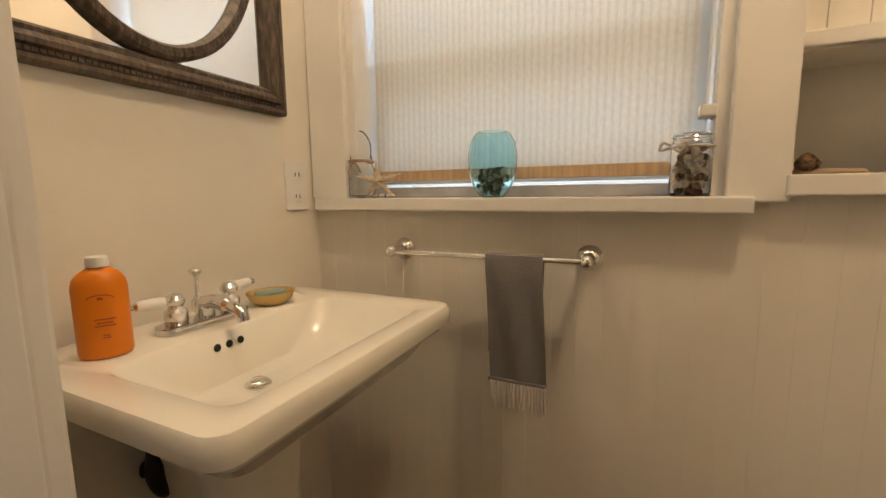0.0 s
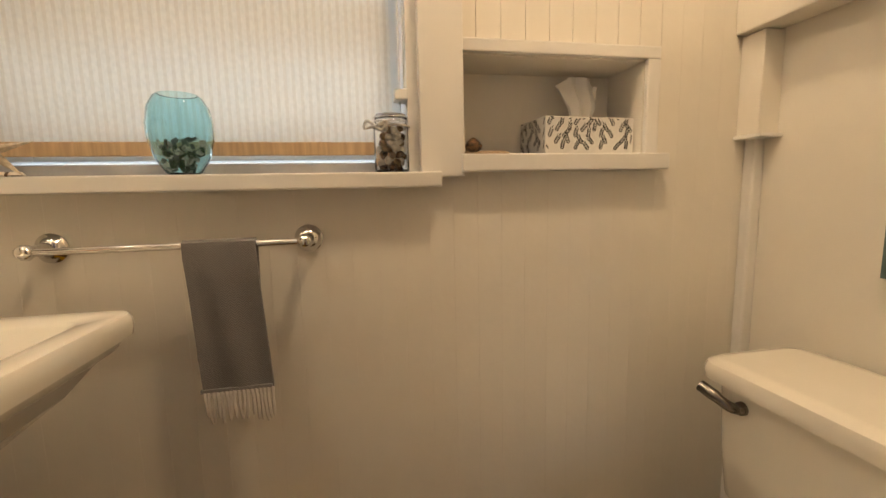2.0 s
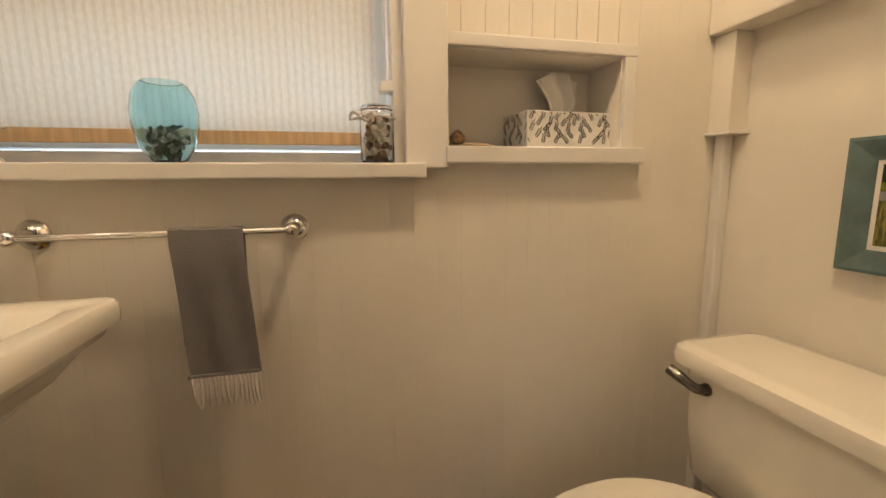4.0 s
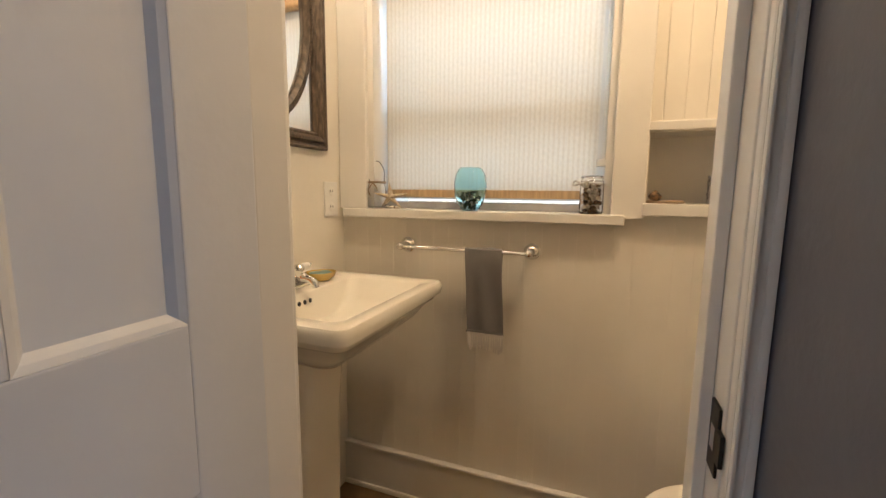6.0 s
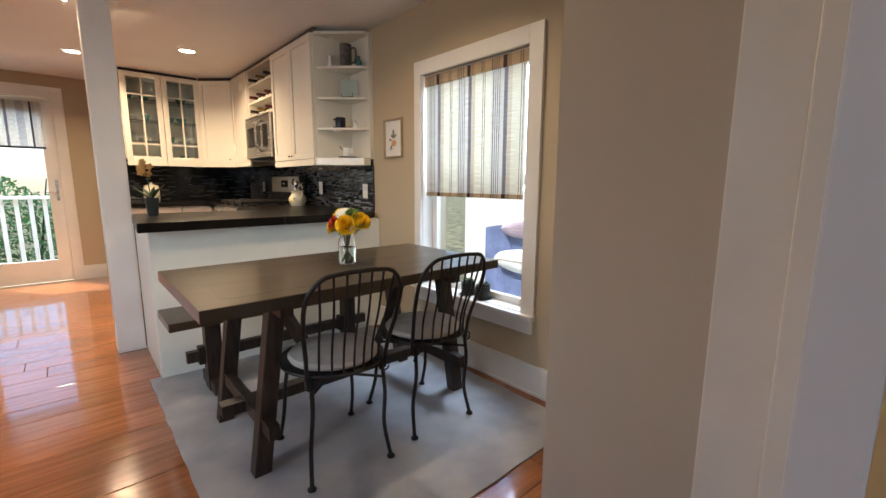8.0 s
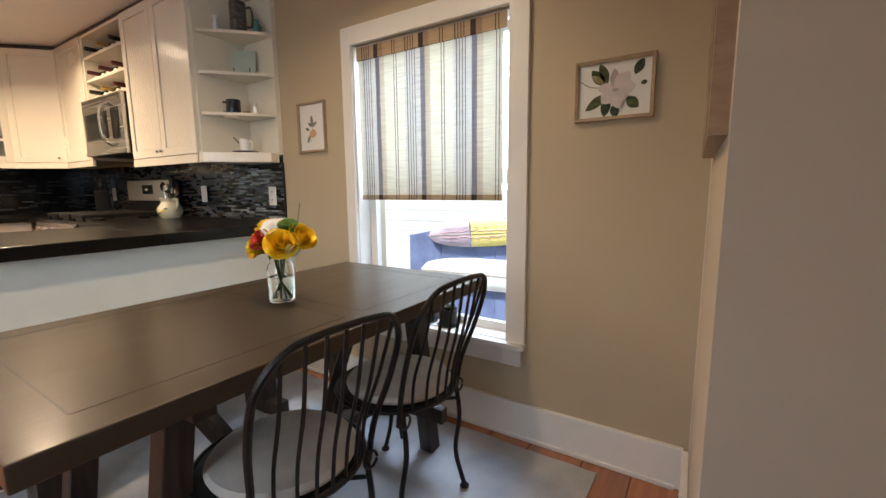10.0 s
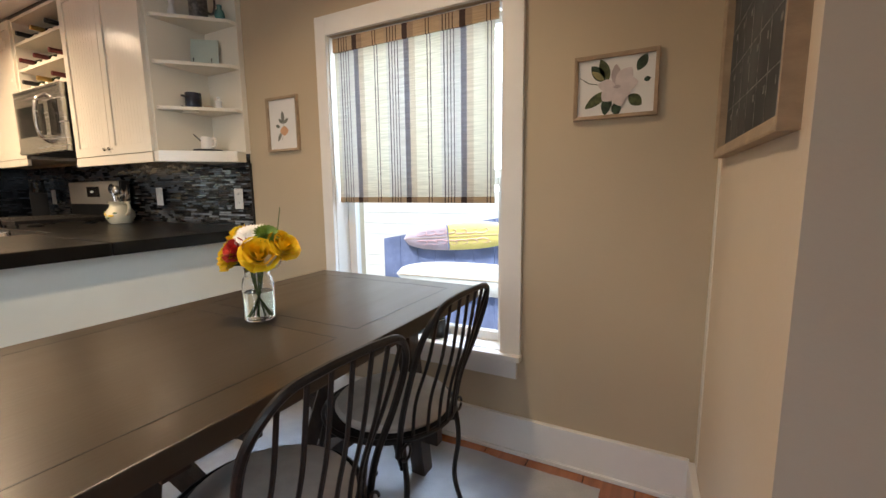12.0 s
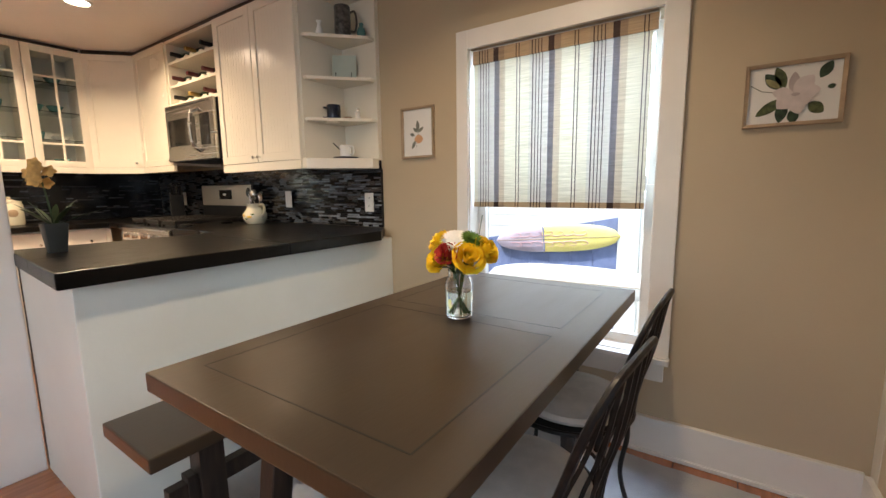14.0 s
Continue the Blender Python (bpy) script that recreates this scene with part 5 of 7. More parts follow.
for a, z, r_, mm_ in ((-100, 0.07, 0.018, LEMON), (-62, 0.06, 0.016, LEMON), (-80, 0.045, 0.013, LEAFP), (-118, 0.09, 0.012, LEAFP), (-45, 0.08, 0.011, LEAFP)):
    ca, sa = math.cos(radians(a)), math.sin(radians(a))
    lathe("painted_spot", [(0, 0.004), (r_ * 0.6, 0.003), (r_, 0)], mm_, p, 12, Matrix.Translation((0.0700 * ca, 0.0700 * sa, z)) @ Vector((ca, sa, 0)).to_track_quat("Z", "Y").to_matrix().to_4x4(), sy=0.6)
for k, (a, tilt, h) in enumerate(((-30, 14, 0.13), (60, 12, 0.14), (150, 18, 0.12), (200, 10, 0.15), (100, 16, 0.10))):
    u = thing("kitchen_utensil", pose(-3.05, 1.39, 0.95) @ pose(0, 0, 0, 0, 0, a) @ pose(0, 0, 0, 0, tilt, 0), "metal kitchen spoon standing in the pitcher", "utensil", "tools in the pitcher")
    tube("shaft", [(0, 0, 0), (0.008, 0, 0.10 + h * 0.6)], 0.004, STEEL, u, 6)
    lathe("spoon_bowl", [(0, 0.012), (0.016, 0.008), (0.024, -0.002), (0.016, 0.004), (0, 0.008)], STEEL, u, 14, pose(0.010, 0, 0.12 + h * 0.6, 0, 75, 0), sx=1.4)

# knife block
kb = thing("knife_block", pose(-4.20, 1.38, 0.93, 0, 0, -20), "black wooden knife block with steel-handled knives", "knife block")
prism("block", [(-0.06, 0), (0.06, 0), (0.085, 0.20), (0.01, 0.23)], -0.05, 0.05, BLACK, kb, 0.004, pose(0, 0, 0, 90, 0, 0))
for i in range(3):
    for j in range(2):
        tube("knife_handle", [(0.05 - j * 0.03, -0.03 + i * 0.03, 0.20 + j * 0.012), (0.075 - j * 0.03, -0.03 + i * 0.03, 0.285 + j * 0.02)], 0.009, STEEL if (i + j) % 2 else BLACK, kb, 6)

# canister on the far counter
cn = thing("canister", (-4.70, 0.44, 0.93), "cream pottery canister with a brown painted spot and a lid", "canister")
lathe("canister_body", [(0, 0), (0.07, 0), (0.076, 0.02), (0.076, 0.15), (0.068, 0.165), (0, 0.165)], CREAMGLAZE, cn, 28)
lathe("lid", [(0.070, 0.166), (0.070, 0.178), (0.03, 0.190), (0.012, 0.196), (0.014, 0.210), (0, 0.214)], CREAMGLAZE, cn, 28)
lathe("painted_spot", [(0, 0.003), (0.02, 0.002), (0.03, -0.002)], FRAMEW, cn, 14, pose(0.077, 0, 0.09, 0, 90, 0))

# orchid
ORCH = material("apricot_orchid_petal", (0.62, 0.38, 0.12), 0.6, vary=0.2, scale=30)
LEAFD = material("dark_strap_leaf", (0.045, 0.085, 0.03), 0.5, vary=0.25, scale=12)
POTM = material("dark_slate_pot", (0.03, 0.034, 0.033), 0.45, vary=0.15)


def leaf(bm, base, direction, length, width, droop, n=6):
    d = Vector(direction).normalized()
    s = d.cross(Vector((0, 0, 1)))
    s = s.normalized() if s.length > 1e-3 else Vector((1, 0, 0))
    rows = []
    for i in range(n + 1):
        t = i / n
        c_ = Vector(base) + d * length * t + Vector((0, 0, -droop * t * t))
        w = width * math.sin(math.pi * min(max(t, 0.04), 0.985)) ** 0.7 / 2
        rows.append((bm.verts.new(c_ - s * w), bm.verts.new(c_ - Vector((0, 0, w * 0.35))), bm.verts.new(c_ + s * w)))
    for a, b in zip(rows, rows[1:]):
        bm.faces.new((a[0], a[1], b[1], b[0]))
        bm.faces.new((a[1], a[2], b[2], b[1]))


o = thing("potted_orchid", (-2.44, 0.155, 0.93), "apricot orchid with strap leaves in a dark square pot", "potted plant")
bm = bmesh.new()
loft(bm, [[(x, y, 0) for x, y in rounded_rect(-0.027, 0.027, -0.027, 0.027, 0.005, 2)], [(x, y, 0.115) for x, y in rounded_rect(-0.038, 0.038, -0.038, 0.038, 0.005, 2)],
          [(x, y, 0.115) for x, y in rounded_rect(-0.034, 0.034, -0.034, 0.034, 0.004, 2)], [(x, y, 0.10) for x, y in rounded_rect(-0.033, 0.033, -0.033, 0.033, 0.004, 2)]])
finish("pot", bm, POTM, o, smooth=True)
for k, (a, e, L_) in enumerate(((20, 1.1, 0.15), (100, 1.6, 0.16), (-60, 0.9, 0.16), (200, 1.2, 0.14), (-120, 1.1, 0.17), (60, 0.6, 0.18), (150, 2.2, 0.13), (-90, 2.0, 0.15))):
    bm = bmesh.new()
    leaf(bm, (0, 0, 0.100), (math.cos(radians(a)), math.sin(radians(a)), e), L_, 0.026, 0.03)
    ob_ = finish("leaf", bm, LEAFD, o, smooth=True)
stemp = spline([(0, 0, 0.11), (0.01, -0.01, 0.20), (0.0, -0.02, 0.30), (-0.02, -0.03, 0.345)], 5)
tube("stem", stemp, 0.003, LEAFD, o, 6)
rnd = random.Random(5)
for k in range(11):
    cx, cy, cz = rnd.uniform(-0.036, 0.030), rnd.uniform(-0.045, 0.008), 0.270 + 0.0075 * k
    bm = bmesh.new()
    face = Vector((rnd.uniform(0.4, 1), rnd.uniform(-1, -0.3), rnd.uniform(-0.1, 0.5))).normalized()
    mm_ = Matrix.Translation((cx, cy, cz)) @ face.to_track_quat("Z", "Y").to_matrix().to_4x4()
    for q in range(5):
        a = 2 * math.pi * q / 5
        leaf(bm, (0, 0, 0.002), (math.cos(a), math.sin(a), 0.15), 0.026, 0.022, 0.004, 4)
    bmesh.ops.transform(bm, matrix=mm_, verts=bm.verts)
    finish("flower", bm, ORCH, o, smooth=True)

# things on the corner shelves
DARKBLUE = material("dark_blue_stoneware", (0.02, 0.025, 0.05), 0.2, vary=0.3, scale=25)
STEIN = material("speckled_dark_stoneware", (0.03, 0.028, 0.030), 0.35, vary=0.6, scale=60, second=(0.12, 0.11, 0.10))


def mug(name, x, y, z, r, h, mat, label, side=180, lid=False):
    t = thing(name, pose(x, y, z, 0, 0, side), label, "mug")
    lathe("mug_body", [(0, 0), (r * 0.95, 0), (r, 0.006), (r, h - 0.004), (r * 0.97, h), (r * 0.9, h), (r * 0.9, 0.01), (0, 0.01)], mat, t, 26)
    tube("mug_handle", spline([(r * 0.97, 0, h * 0.82), (r * 1.55, 0, h * 0.85), (r * 1.75, 0, h * 0.5), (r * 1.5, 0, h * 0.2), (r * 0.97, 0, h * 0.2)], 5), 0.006, mat, t, 8)
    return t


mug("mug", -2.215, 1.42, 1.570, 0.040, 0.088, DARKBLUE, "dark blue patterned mug on the corner shelf", 215)
mug("stein", -2.12, 1.43, 2.022, 0.045, 0.16, STEIN, "tall speckled dark stein on the top corner shelf", 45)
mug("cup", -2.14, 1.43, 1.356, 0.032, 0.066, WHITE, "small white cup on a dark plate with a spoon", 10)
t = thing("plate", (-2.14, 1.43, 1.344), "thin dark plate under the white cup", "plate")
lathe("plate_body", [(0, 0), (0.045, 0), (0.072, 0.006), (0.073, 0.009), (0.045, 0.004), (0, 0.004)], BLACK, t, 28)
t = thing("spoon", (-2.14, 1.43, 1.366), "dark spoon leaning in the white cup", "spoon")
tube("spoon_shaft", [(0.0, 0, 0), (-0.07, -0.03, 0.072)], 0.003, BLACK, t, 6)
t = thing("vase", (-2.235, 1.36, 2.022), "small white pottery vase on the top corner shelf", "vase")
lathe("vase_body", [(0, 0), (0.020, 0), (0.022, 0.03), (0.012, 0.06), (0.010, 0.075), (0.017, 0.09), (0.014, 0.09), (0.008, 0.07), (0, 0.06)], WHITE, t, 20)
t = thing("jar", (-2.035, 1.49, 2.022), "small teal glass jar on the top corner shelf", "jar")
lathe("jar_body", [(0, 0), (0.022, 0), (0.026, 0.02), (0.018, 0.045), (0.010, 0.05), (0.013, 0.07), (0, 0.07)], TEAL, t, 20)
t = thing("display_plate", pose(-2.165, 1.47, 1.802, 0, 0, 38) @ pose(0, 0, 0, -9, 0, 0), "square frosted glass plate on a black wire stand", "plate")
box("plate_body", -0.07, 0.07, -0.003, 0.003, 0.006, 0.145, material("frosted_pale_green_glass", (0.50, 0.58, 0.52), 0.35, vary=0.05), t, 0.002)
bm = bmesh.new()
add_tube(bm, [(-0.045, -0.03, 0.03), (-0.045, -0.03, 0.004), (0.045, -0.03, 0.004), (0.045, -0.03, 0.03)], 0.0035, 6)
add_tube(bm, [(-0.045, -0.03, 0.004), (-0.045, 0.03, 0.004)], 0.0035, 6)
add_tube(bm, [(0.045, -0.03, 0.004), (0.045, 0.03, 0.004)], 0.0035, 6)
finish("wire_stand", bm, IRON, t, smooth=True)
t = thing("figurine", (-2.06, 1.46, 1.570), "tiny white china figurine on the corner shelf", "figurine")
lathe("figurine_body", [(0, 0), (0.018, 0), (0.014, 0.02), (0.018, 0.033), (0.008, 0.045), (0.012, 0.055), (0, 0.062)], WHITE, t, 12)
t = thing("pebble_dish", (-2.12, 1.44, 1.570), "tiny brown dish on the corner shelf", "dish")
lathe("dish_body", [(0, 0), (0.018, 0), (0.024, 0.012), (0.020, 0.011), (0, 0.005)], FRAMEW, t, 14)


def wall_plate(name, m, label, kind):
    """A plate 0.07 by 0.115 lying across local x and z, facing -y."""
    t = thing(name, m, label, "socket" if kind == "socket" else "light switch")
    box("plate", -0.036, 0.036, -0.005, 0, -0.058, 0.058, WHITE, t, 0.003)
    if kind == "socket":
        for z in (-0.026, 0.026):
            lathe("receptacle", [(0, 0.0005), (0.015, 0.0005), (0.016, 0)], WHITE, t, 18, pose(0, -0.005, z, 90, 0, 0))
            for x in (-0.006, 0.006):
                box("slot", x - 0.0012, x + 0.0012, -0.0062, -0.0056, z - 0.003, z + 0.006, BLACK, t, 0)
    else:
        box("rocker", -0.012, 0.012, -0.009, -0.005, -0.026, 0.026, WHITE, t, 0.002)
    return t


wall_plate("socket", pose(-2.077, 1.550, 1.085), "white double socket on the dark mosaic splashback", "socket")
wall_plate("switch", pose(-2.872, 1.550, 1.10), "white switch on the dark mosaic splashback", "switch")
wall_plate("switch", pose(-4.42, 1.550, 1.10), "white switch in the far corner of the splashback", "switch")

# ---- bathroom things ----
def sink():
    s = thing("pedestal_sink", (0, 0, 0), "cream porcelain pedestal sink with a rectangular basin", "sink")
    x0, x1, y0, y1 = LX + 0.003, 0.806, 0.850, 1.380
    Z = 0.842

    def lp(e, z, r=0.02, back=0.0, inner=None):
        return [(x, y, z) for x, y in rounded_rect(x0 + back, x1 - e, y0 + e, y1 - e, r, 4)]

    def ip(ax0, ax1, ay0, ay1, z, r):
        return [(x, y, z) for x, y in rounded_rect(ax0, ax1, ay0, ay1, r, 4)]
    bm = bmesh.new()
    loops = [lp(0.16, Z - 0.16, 0.03), lp(0.11, Z - 0.138, 0.03), lp(0.060, Z - 0.095, 0.03), lp(0.036, Z - 0.062, 0.025), lp(0.026, Z - 0.056, 0.025), lp(0.018, Z - 0.050, 0.025), lp(0.012, Z - 0.037, 0.025),
             lp(0.001, Z - 0.033, 0.03), lp(-0.001, Z - 0.020, 0.03), lp(0.0, Z - 0.006, 0.03), lp(0.004, Z, 0.028), lp(0.012, Z + 0.001, 0.026),
             ip(x0 + 0.135, x1 - 0.045, y0 + 0.050, y1 - 0.050, Z - 0.001, 0.03), ip(x0 + 0.140, x1 - 0.051, y0 + 0.057, y1 - 0.057, Z - 0.006, 0.03),
             ip(x0 + 0.150, x1 - 0.075, y0 + 0.10, y1 - 0.10, Z - 0.055, 0.04), ip(x0 + 0.160, x1 - 0.13, y0 + 0.14, y1 - 0.15, Z - 0.082, 0.04),
             ip(x0 + 0.175, x1 - 0.19, y0 + 0.20, y1 - 0.24, Z - 0.090, 0.025)]
    loft(bm, loops)
    finish("basin", bm, PORC, s, smooth=True)
    yc = (y0 + y1) / 2
    bm = bmesh.new()
    ped = []
    for z, hx, hy in ((0.0, 0.095, 0.115), (0.06, 0.095, 0.115), (0.075, 0.088, 0.108), (0.10, 0.080, 0.098), (0.13, 0.075, 0.090), (0.45, 0.078, 0.092), (0.62, 0.085, 0.105), (0.70, 0.10, 0.125)):
        ped.append([(x, y, z) for x, y in rounded_rect(0.475 - hx, 0.475 + hx, yc - hy, yc + hy, 0.03, 4)])
    loft(bm, ped)
    finish("pedestal", bm, PORC, s, smooth=True)
    for i in (-1, 0, 1):
        lathe("overflow_hole", [(0, 0.0012), (0.0056, 0.0012), (0.0066, 0)], BLACK, s, 16, pose(x0 + 0.1455, yc - 0.028 + i * 0.022, Z - 0.027, 0, 80, 0), "dark overflow hole")
    lathe("drain", [(0, 0.009), (0.013, 0.008), (0.0165, 0.005), (0.0165, 0.002), (0.021, 0.001), (0.021, -0.001)], CHROME, s, 24, pose(x0 + 0.203, 1.090, Z - 0.088, 0, 0, 0), "chrome pop-up drain")
    tube("trap_pipe", spline([(0.43, 1.01, 0.66), (0.43, 1.005, 0.60), (0.43, 1.02, 0.57), (0.41, 1.02, 0.60), (0.39, 1.01, 0.60)], 5), 0.015, IRON, s, 10, label="dark drain pipe behind the pedestal")
    return s


sink()
f = thing("faucet", pose(0.462, 1.092, 0.843) @ Matrix.Scale(0.90, 4), "polished chrome centreset faucet with white porcelain lever handles", "faucet")
prism("base", [(0.028 * math.cos(a) * 1.0, (0.062 if math.sin(a) >= 0 else -0.062) + 0.028 * math.sin(a)) for a in [2 * math.pi * i / 32 for i in range(32)]], 0, 0.013, CHROME, f, 0.003)
for s_ in (-1, 1):
    lathe("valve_body", [(0, 0.012), (0.017, 0.012), (0.019, 0.016), (0.019, 0.036), (0.014, 0.041), (0.012, 0.046), (0.016, 0.050), (0.017, 0.058), (0.012, 0.066), (0, 0.069)], CHROME, f, 24, pose(0, s_ * 0.055, 0))
    a_ = -104 if s_ < 0 else 101
    hm_ = pose(0, s_ * 0.055, 0.056, 0, 0, a_)
    lathe("handle_lever", [(0, 0.016), (0.009, 0.016), (0.0105, 0.020), (0.0095, 0.055), (0.008, 0.058), (0, 0.058)], WHITE, f, 18, hm_ @ pose(0, 0, 0, 0, 90, 0), "white porcelain lever")
    lathe("handle_tip", [(0, 0.058), (0.008, 0.058), (0.005, 0.063), (0.007, 0.069), (0.004, 0.075), (0, 0.077)], CHROME, f, 16, hm_ @ pose(0, 0, 0, 0, 90, 0), "chrome finial")
tube("spout", spline([(0.0, 0, 0.012), (0.004, 0, 0.035), (0.03, 0, 0.045), (0.07, 0, 0.040), (0.098, 0, 0.030), (0.104, 0, 0.014)], 6), [0.017] * 8 + [0.014] * 10 + [0.011] * 13, CHROME, f, 14)
lathe("lift_rod", [(0, 0.02), (0.010, 0.02), (0.012, 0.04), (0.004, 0.052), (0.003, 0.085), (0.010, 0.095), (0.013, 0.100), (0.011, 0.103), (0, 0.103)], CHROME, f, 18, pose(-0.018, 0, 0))

ORANGE = material("orange_plastic_bottle", (0.78, 0.225, 0.012), 0.32, vary=0.03, spec=0.4)
b = thing("soap_bottle", pose(0.470, 0.938, 0.843, 0, 0, 62) @ Matrix.Diagonal((0.73, 0.73, 0.82, 1)), "orange plastic bottle with a frosted white cap on the sink edge", "bottle")
lathe("bottle_body", [(0, 0), (0.040, 0), (0.043, 0.006), (0.043, 0.115), (0.040, 0.130), (0.030, 0.142), (0.018, 0.148), (0.016, 0.150)], ORANGE, b, 36, sy=0.75)
lathe("cap", [(0.0165, 0.150), (0.018, 0.152), (0.017, 0.166), (0.014, 0.168), (0, 0.168)], WHITE, b, 24, label="frosted white cap")
DARKOR = material("dark_orange_print", (0.42, 0.07, 0.01), 0.5)
for z, w_ in ((0.055, 0.030), (0.060, 0.024), (0.066, 0.032), (0.035, 0.012), (0.039, 0.010)):
    box("printed_line", -w_ / 2 + 0.004, w_ / 2 + 0.004, -0.0335, -0.0318, z, z + 0.0016, DARKOR, b, 0, label="dark orange printed line")
tube("printed_line", [(0.018 * math.cos(a) * 1.1, -0.0310 - 0.0012 * math.sin(a), 0.100 + 0.007 * math.sin(a)) for a in [radians(q) for q in range(0, 181, 15)]], 0.0009, DARKOR, b, 5, label="dark orange printed arc")
box("printed_mark", -0.004, 0.004, -0.0335, -0.0318, 0.099, 0.103, DARKOR, b, 0, label="small dark printed mark")

SOAPD = material("yellow_glazed_dish", (0.62, 0.42, 0.12), 0.22, vary=0.06, coat=0.4)
SOAP = material("sea_green_soap", (0.22, 0.35, 0.30), 0.4, vary=0.1)
d = thing("soap_dish", pose(0.463, 1.235, 0.843, 0, 0, 60), "oval yellow glazed soap dish on the sink edge", "soap dish")
lathe("dish_body", [(0, 0), (0.026, 0), (0.036, 0.010), (0.041, 0.024), (0.038, 0.024), (0.030, 0.010), (0, 0.006)], SOAPD, d, 32, sx=1.15)
d = thing("soap", pose(0.463, 1.235, 0.852, 0, 0, 60), "sea green bar of soap in the yellow dish", "soap")
bm = bmesh.new()
add_box(bm, -0.030, 0.030, -0.018, 0.018, 0, 0.016, 0.007, seg=3)
finish("bar", bm, SOAP, d, smooth=True)
wall_plate("socket", pose(LX + 0.0025, 1.410, 1.081, 0, 0, 90), "cream double socket beside the window casing", "socket")

# mirror
mr_ = thing("wall_mirror", (LX + 0.003, 1.10, 1.237), "rectangular mirror in a carved brown-grey frame with an inner oval frame", "mirror")
HW, HT, FWW = 0.272, 0.74, 0.054


def frame_loop(e, x):
    return [(x, -HW + e, e), (x, HW - e, e), (x, HW - e, HT - e), (x, -HW + e, HT - e)]


bm = bmesh.new()
prof_ = [(0, 0.0), (0, 0.020), (0.004, 0.026), (0.010, 0.026), (0.013, 0.021), (0.020, 0.021), (0.023, 0.029), (0.030, 0.031), (0.036, 0.027), (0.040, 0.020), (0.046, 0.022), (0.050, 0.018), (0.054, 0.008)]
loft(bm, [frame_loop(e, x) for e, x in prof_], False, False)
finish("frame", bm, MIRFRAME, mr_, smooth=True)
bm = bmesh.new()
k = 0
for side in range(4):
    L_ = 2 * HW if side % 2 == 0 else HT
    n_ = int((L_ - 0.05) / 0.0085)
    for i in range(n_):
        u_ = 0.025 + i * (L_ - 0.05) / n_
        e = 0.0165
        if side == 0: y_, z_ = -HW + u_, e
        elif side == 2: y_, z_ = -HW + u_, HT - e
        elif side == 1: y_, z_ = HW - e, u_
        else: y_, z_ = -HW + e, u_
        add_box(bm, 0.019, 0.0245, y_ - 0.0028, y_ + 0.0028, z_ - 0.0028, z_ + 0.0028)
tagged(finish("beading", bm, MIRFRAME, mr_), "", "", "", "stuff")
box("glass", 0.004, 0.007, -HW + 0.05, HW - 0.05, 0.05, HT - 0.05, MIRROR, mr_, 0)
oc = HT / 2
ov = [(0, 0.203 * math.cos(a), oc + 0.303 * math.sin(a)) for a in [2 * math.pi * i / 64 for i in range(64)]]
bm = bmesh.new()
rings = []
for r_, x_ in ((0.0, 0.008), (0.0, 0.020), (0.006, 0.026), (0.014, 0.024), (0.020, 0.026), (0.026, 0.018), (0.028, 0.008)):
    rings.append([(x_, (0.216 - r_) * math.cos(a), oc + (0.318 - r_) * math.sin(a)) for a in [2 * math.pi * i / 64 for i in range(64)]])
loft(bm, rings, False, False)
finish("oval_frame", bm, MIRFRAME, mr_, smooth=True)
bm = bmesh.new()
for i in range(150):
    a = 2 * math.pi * i / 150
    add_box(bm, 0.0235, 0.0275, 0.205 * math.cos(a) - 0.003, 0.205 * math.cos(a) + 0.003, oc + 0.307 * math.sin(a) - 0.003, oc + 0.307 * math.sin(a) + 0.003)
tagged(finish("beading", bm, MIRFRAME, mr_), "", "", "", "stuff")

# vanity light above the mirror
v = thing("vanity_light", (LX + 0.003, 1.10, 2.08), "frosted globe wall light above the mirror, switched on", "wall light")
lathe("backplate", [(0, 0), (0.055, 0), (0.055, 0.012), (0.02, 0.02), (0, 0.02)], CHROME, v, 24, pose(0, 0, 0, 0, 90, 0))
tube("arm", [(0.015, 0, 0), (0.05, 0, 0.0)], 0.008, CHROME, v, 8)

# towel bar and towel
tb = thing("towel_bar", (0, 0, 0), "polished chrome towel bar with round wall roses", "towel bar")
for x in (0.636, 1.052):
    lathe("wall_rose", [(0, 0), (0.0245, 0), (0.0255, 0.005), (0.020, 0.010), (0.018, 0.014), (0.0115, 0.018), (0.009, 0.040), (0, 0.042)], CHROME, tb, 28, pose(x, BY, 0.932, 90, 0, 0))
    tube("post_arm", [(x, BY - 0.03, 0.932), (x, BY - 0.060, 0.932)], 0.009, CHROME, tb, 10)
    lathe("end_ball", [(0, -0.014), (0.008, -0.011), (0.0125, -0.004), (0.0125, 0.004), (0.008, 0.011), (0, 0.014)], CHROME, tb, 18, pose(x, BY - 0.062, 0.932, 0, 90, 0))
tube("bar", [(0.636, BY - 0.062, 0.932), (1.052, BY - 0.062, 0.932)], 0.0058, CHROME, tb, 12)

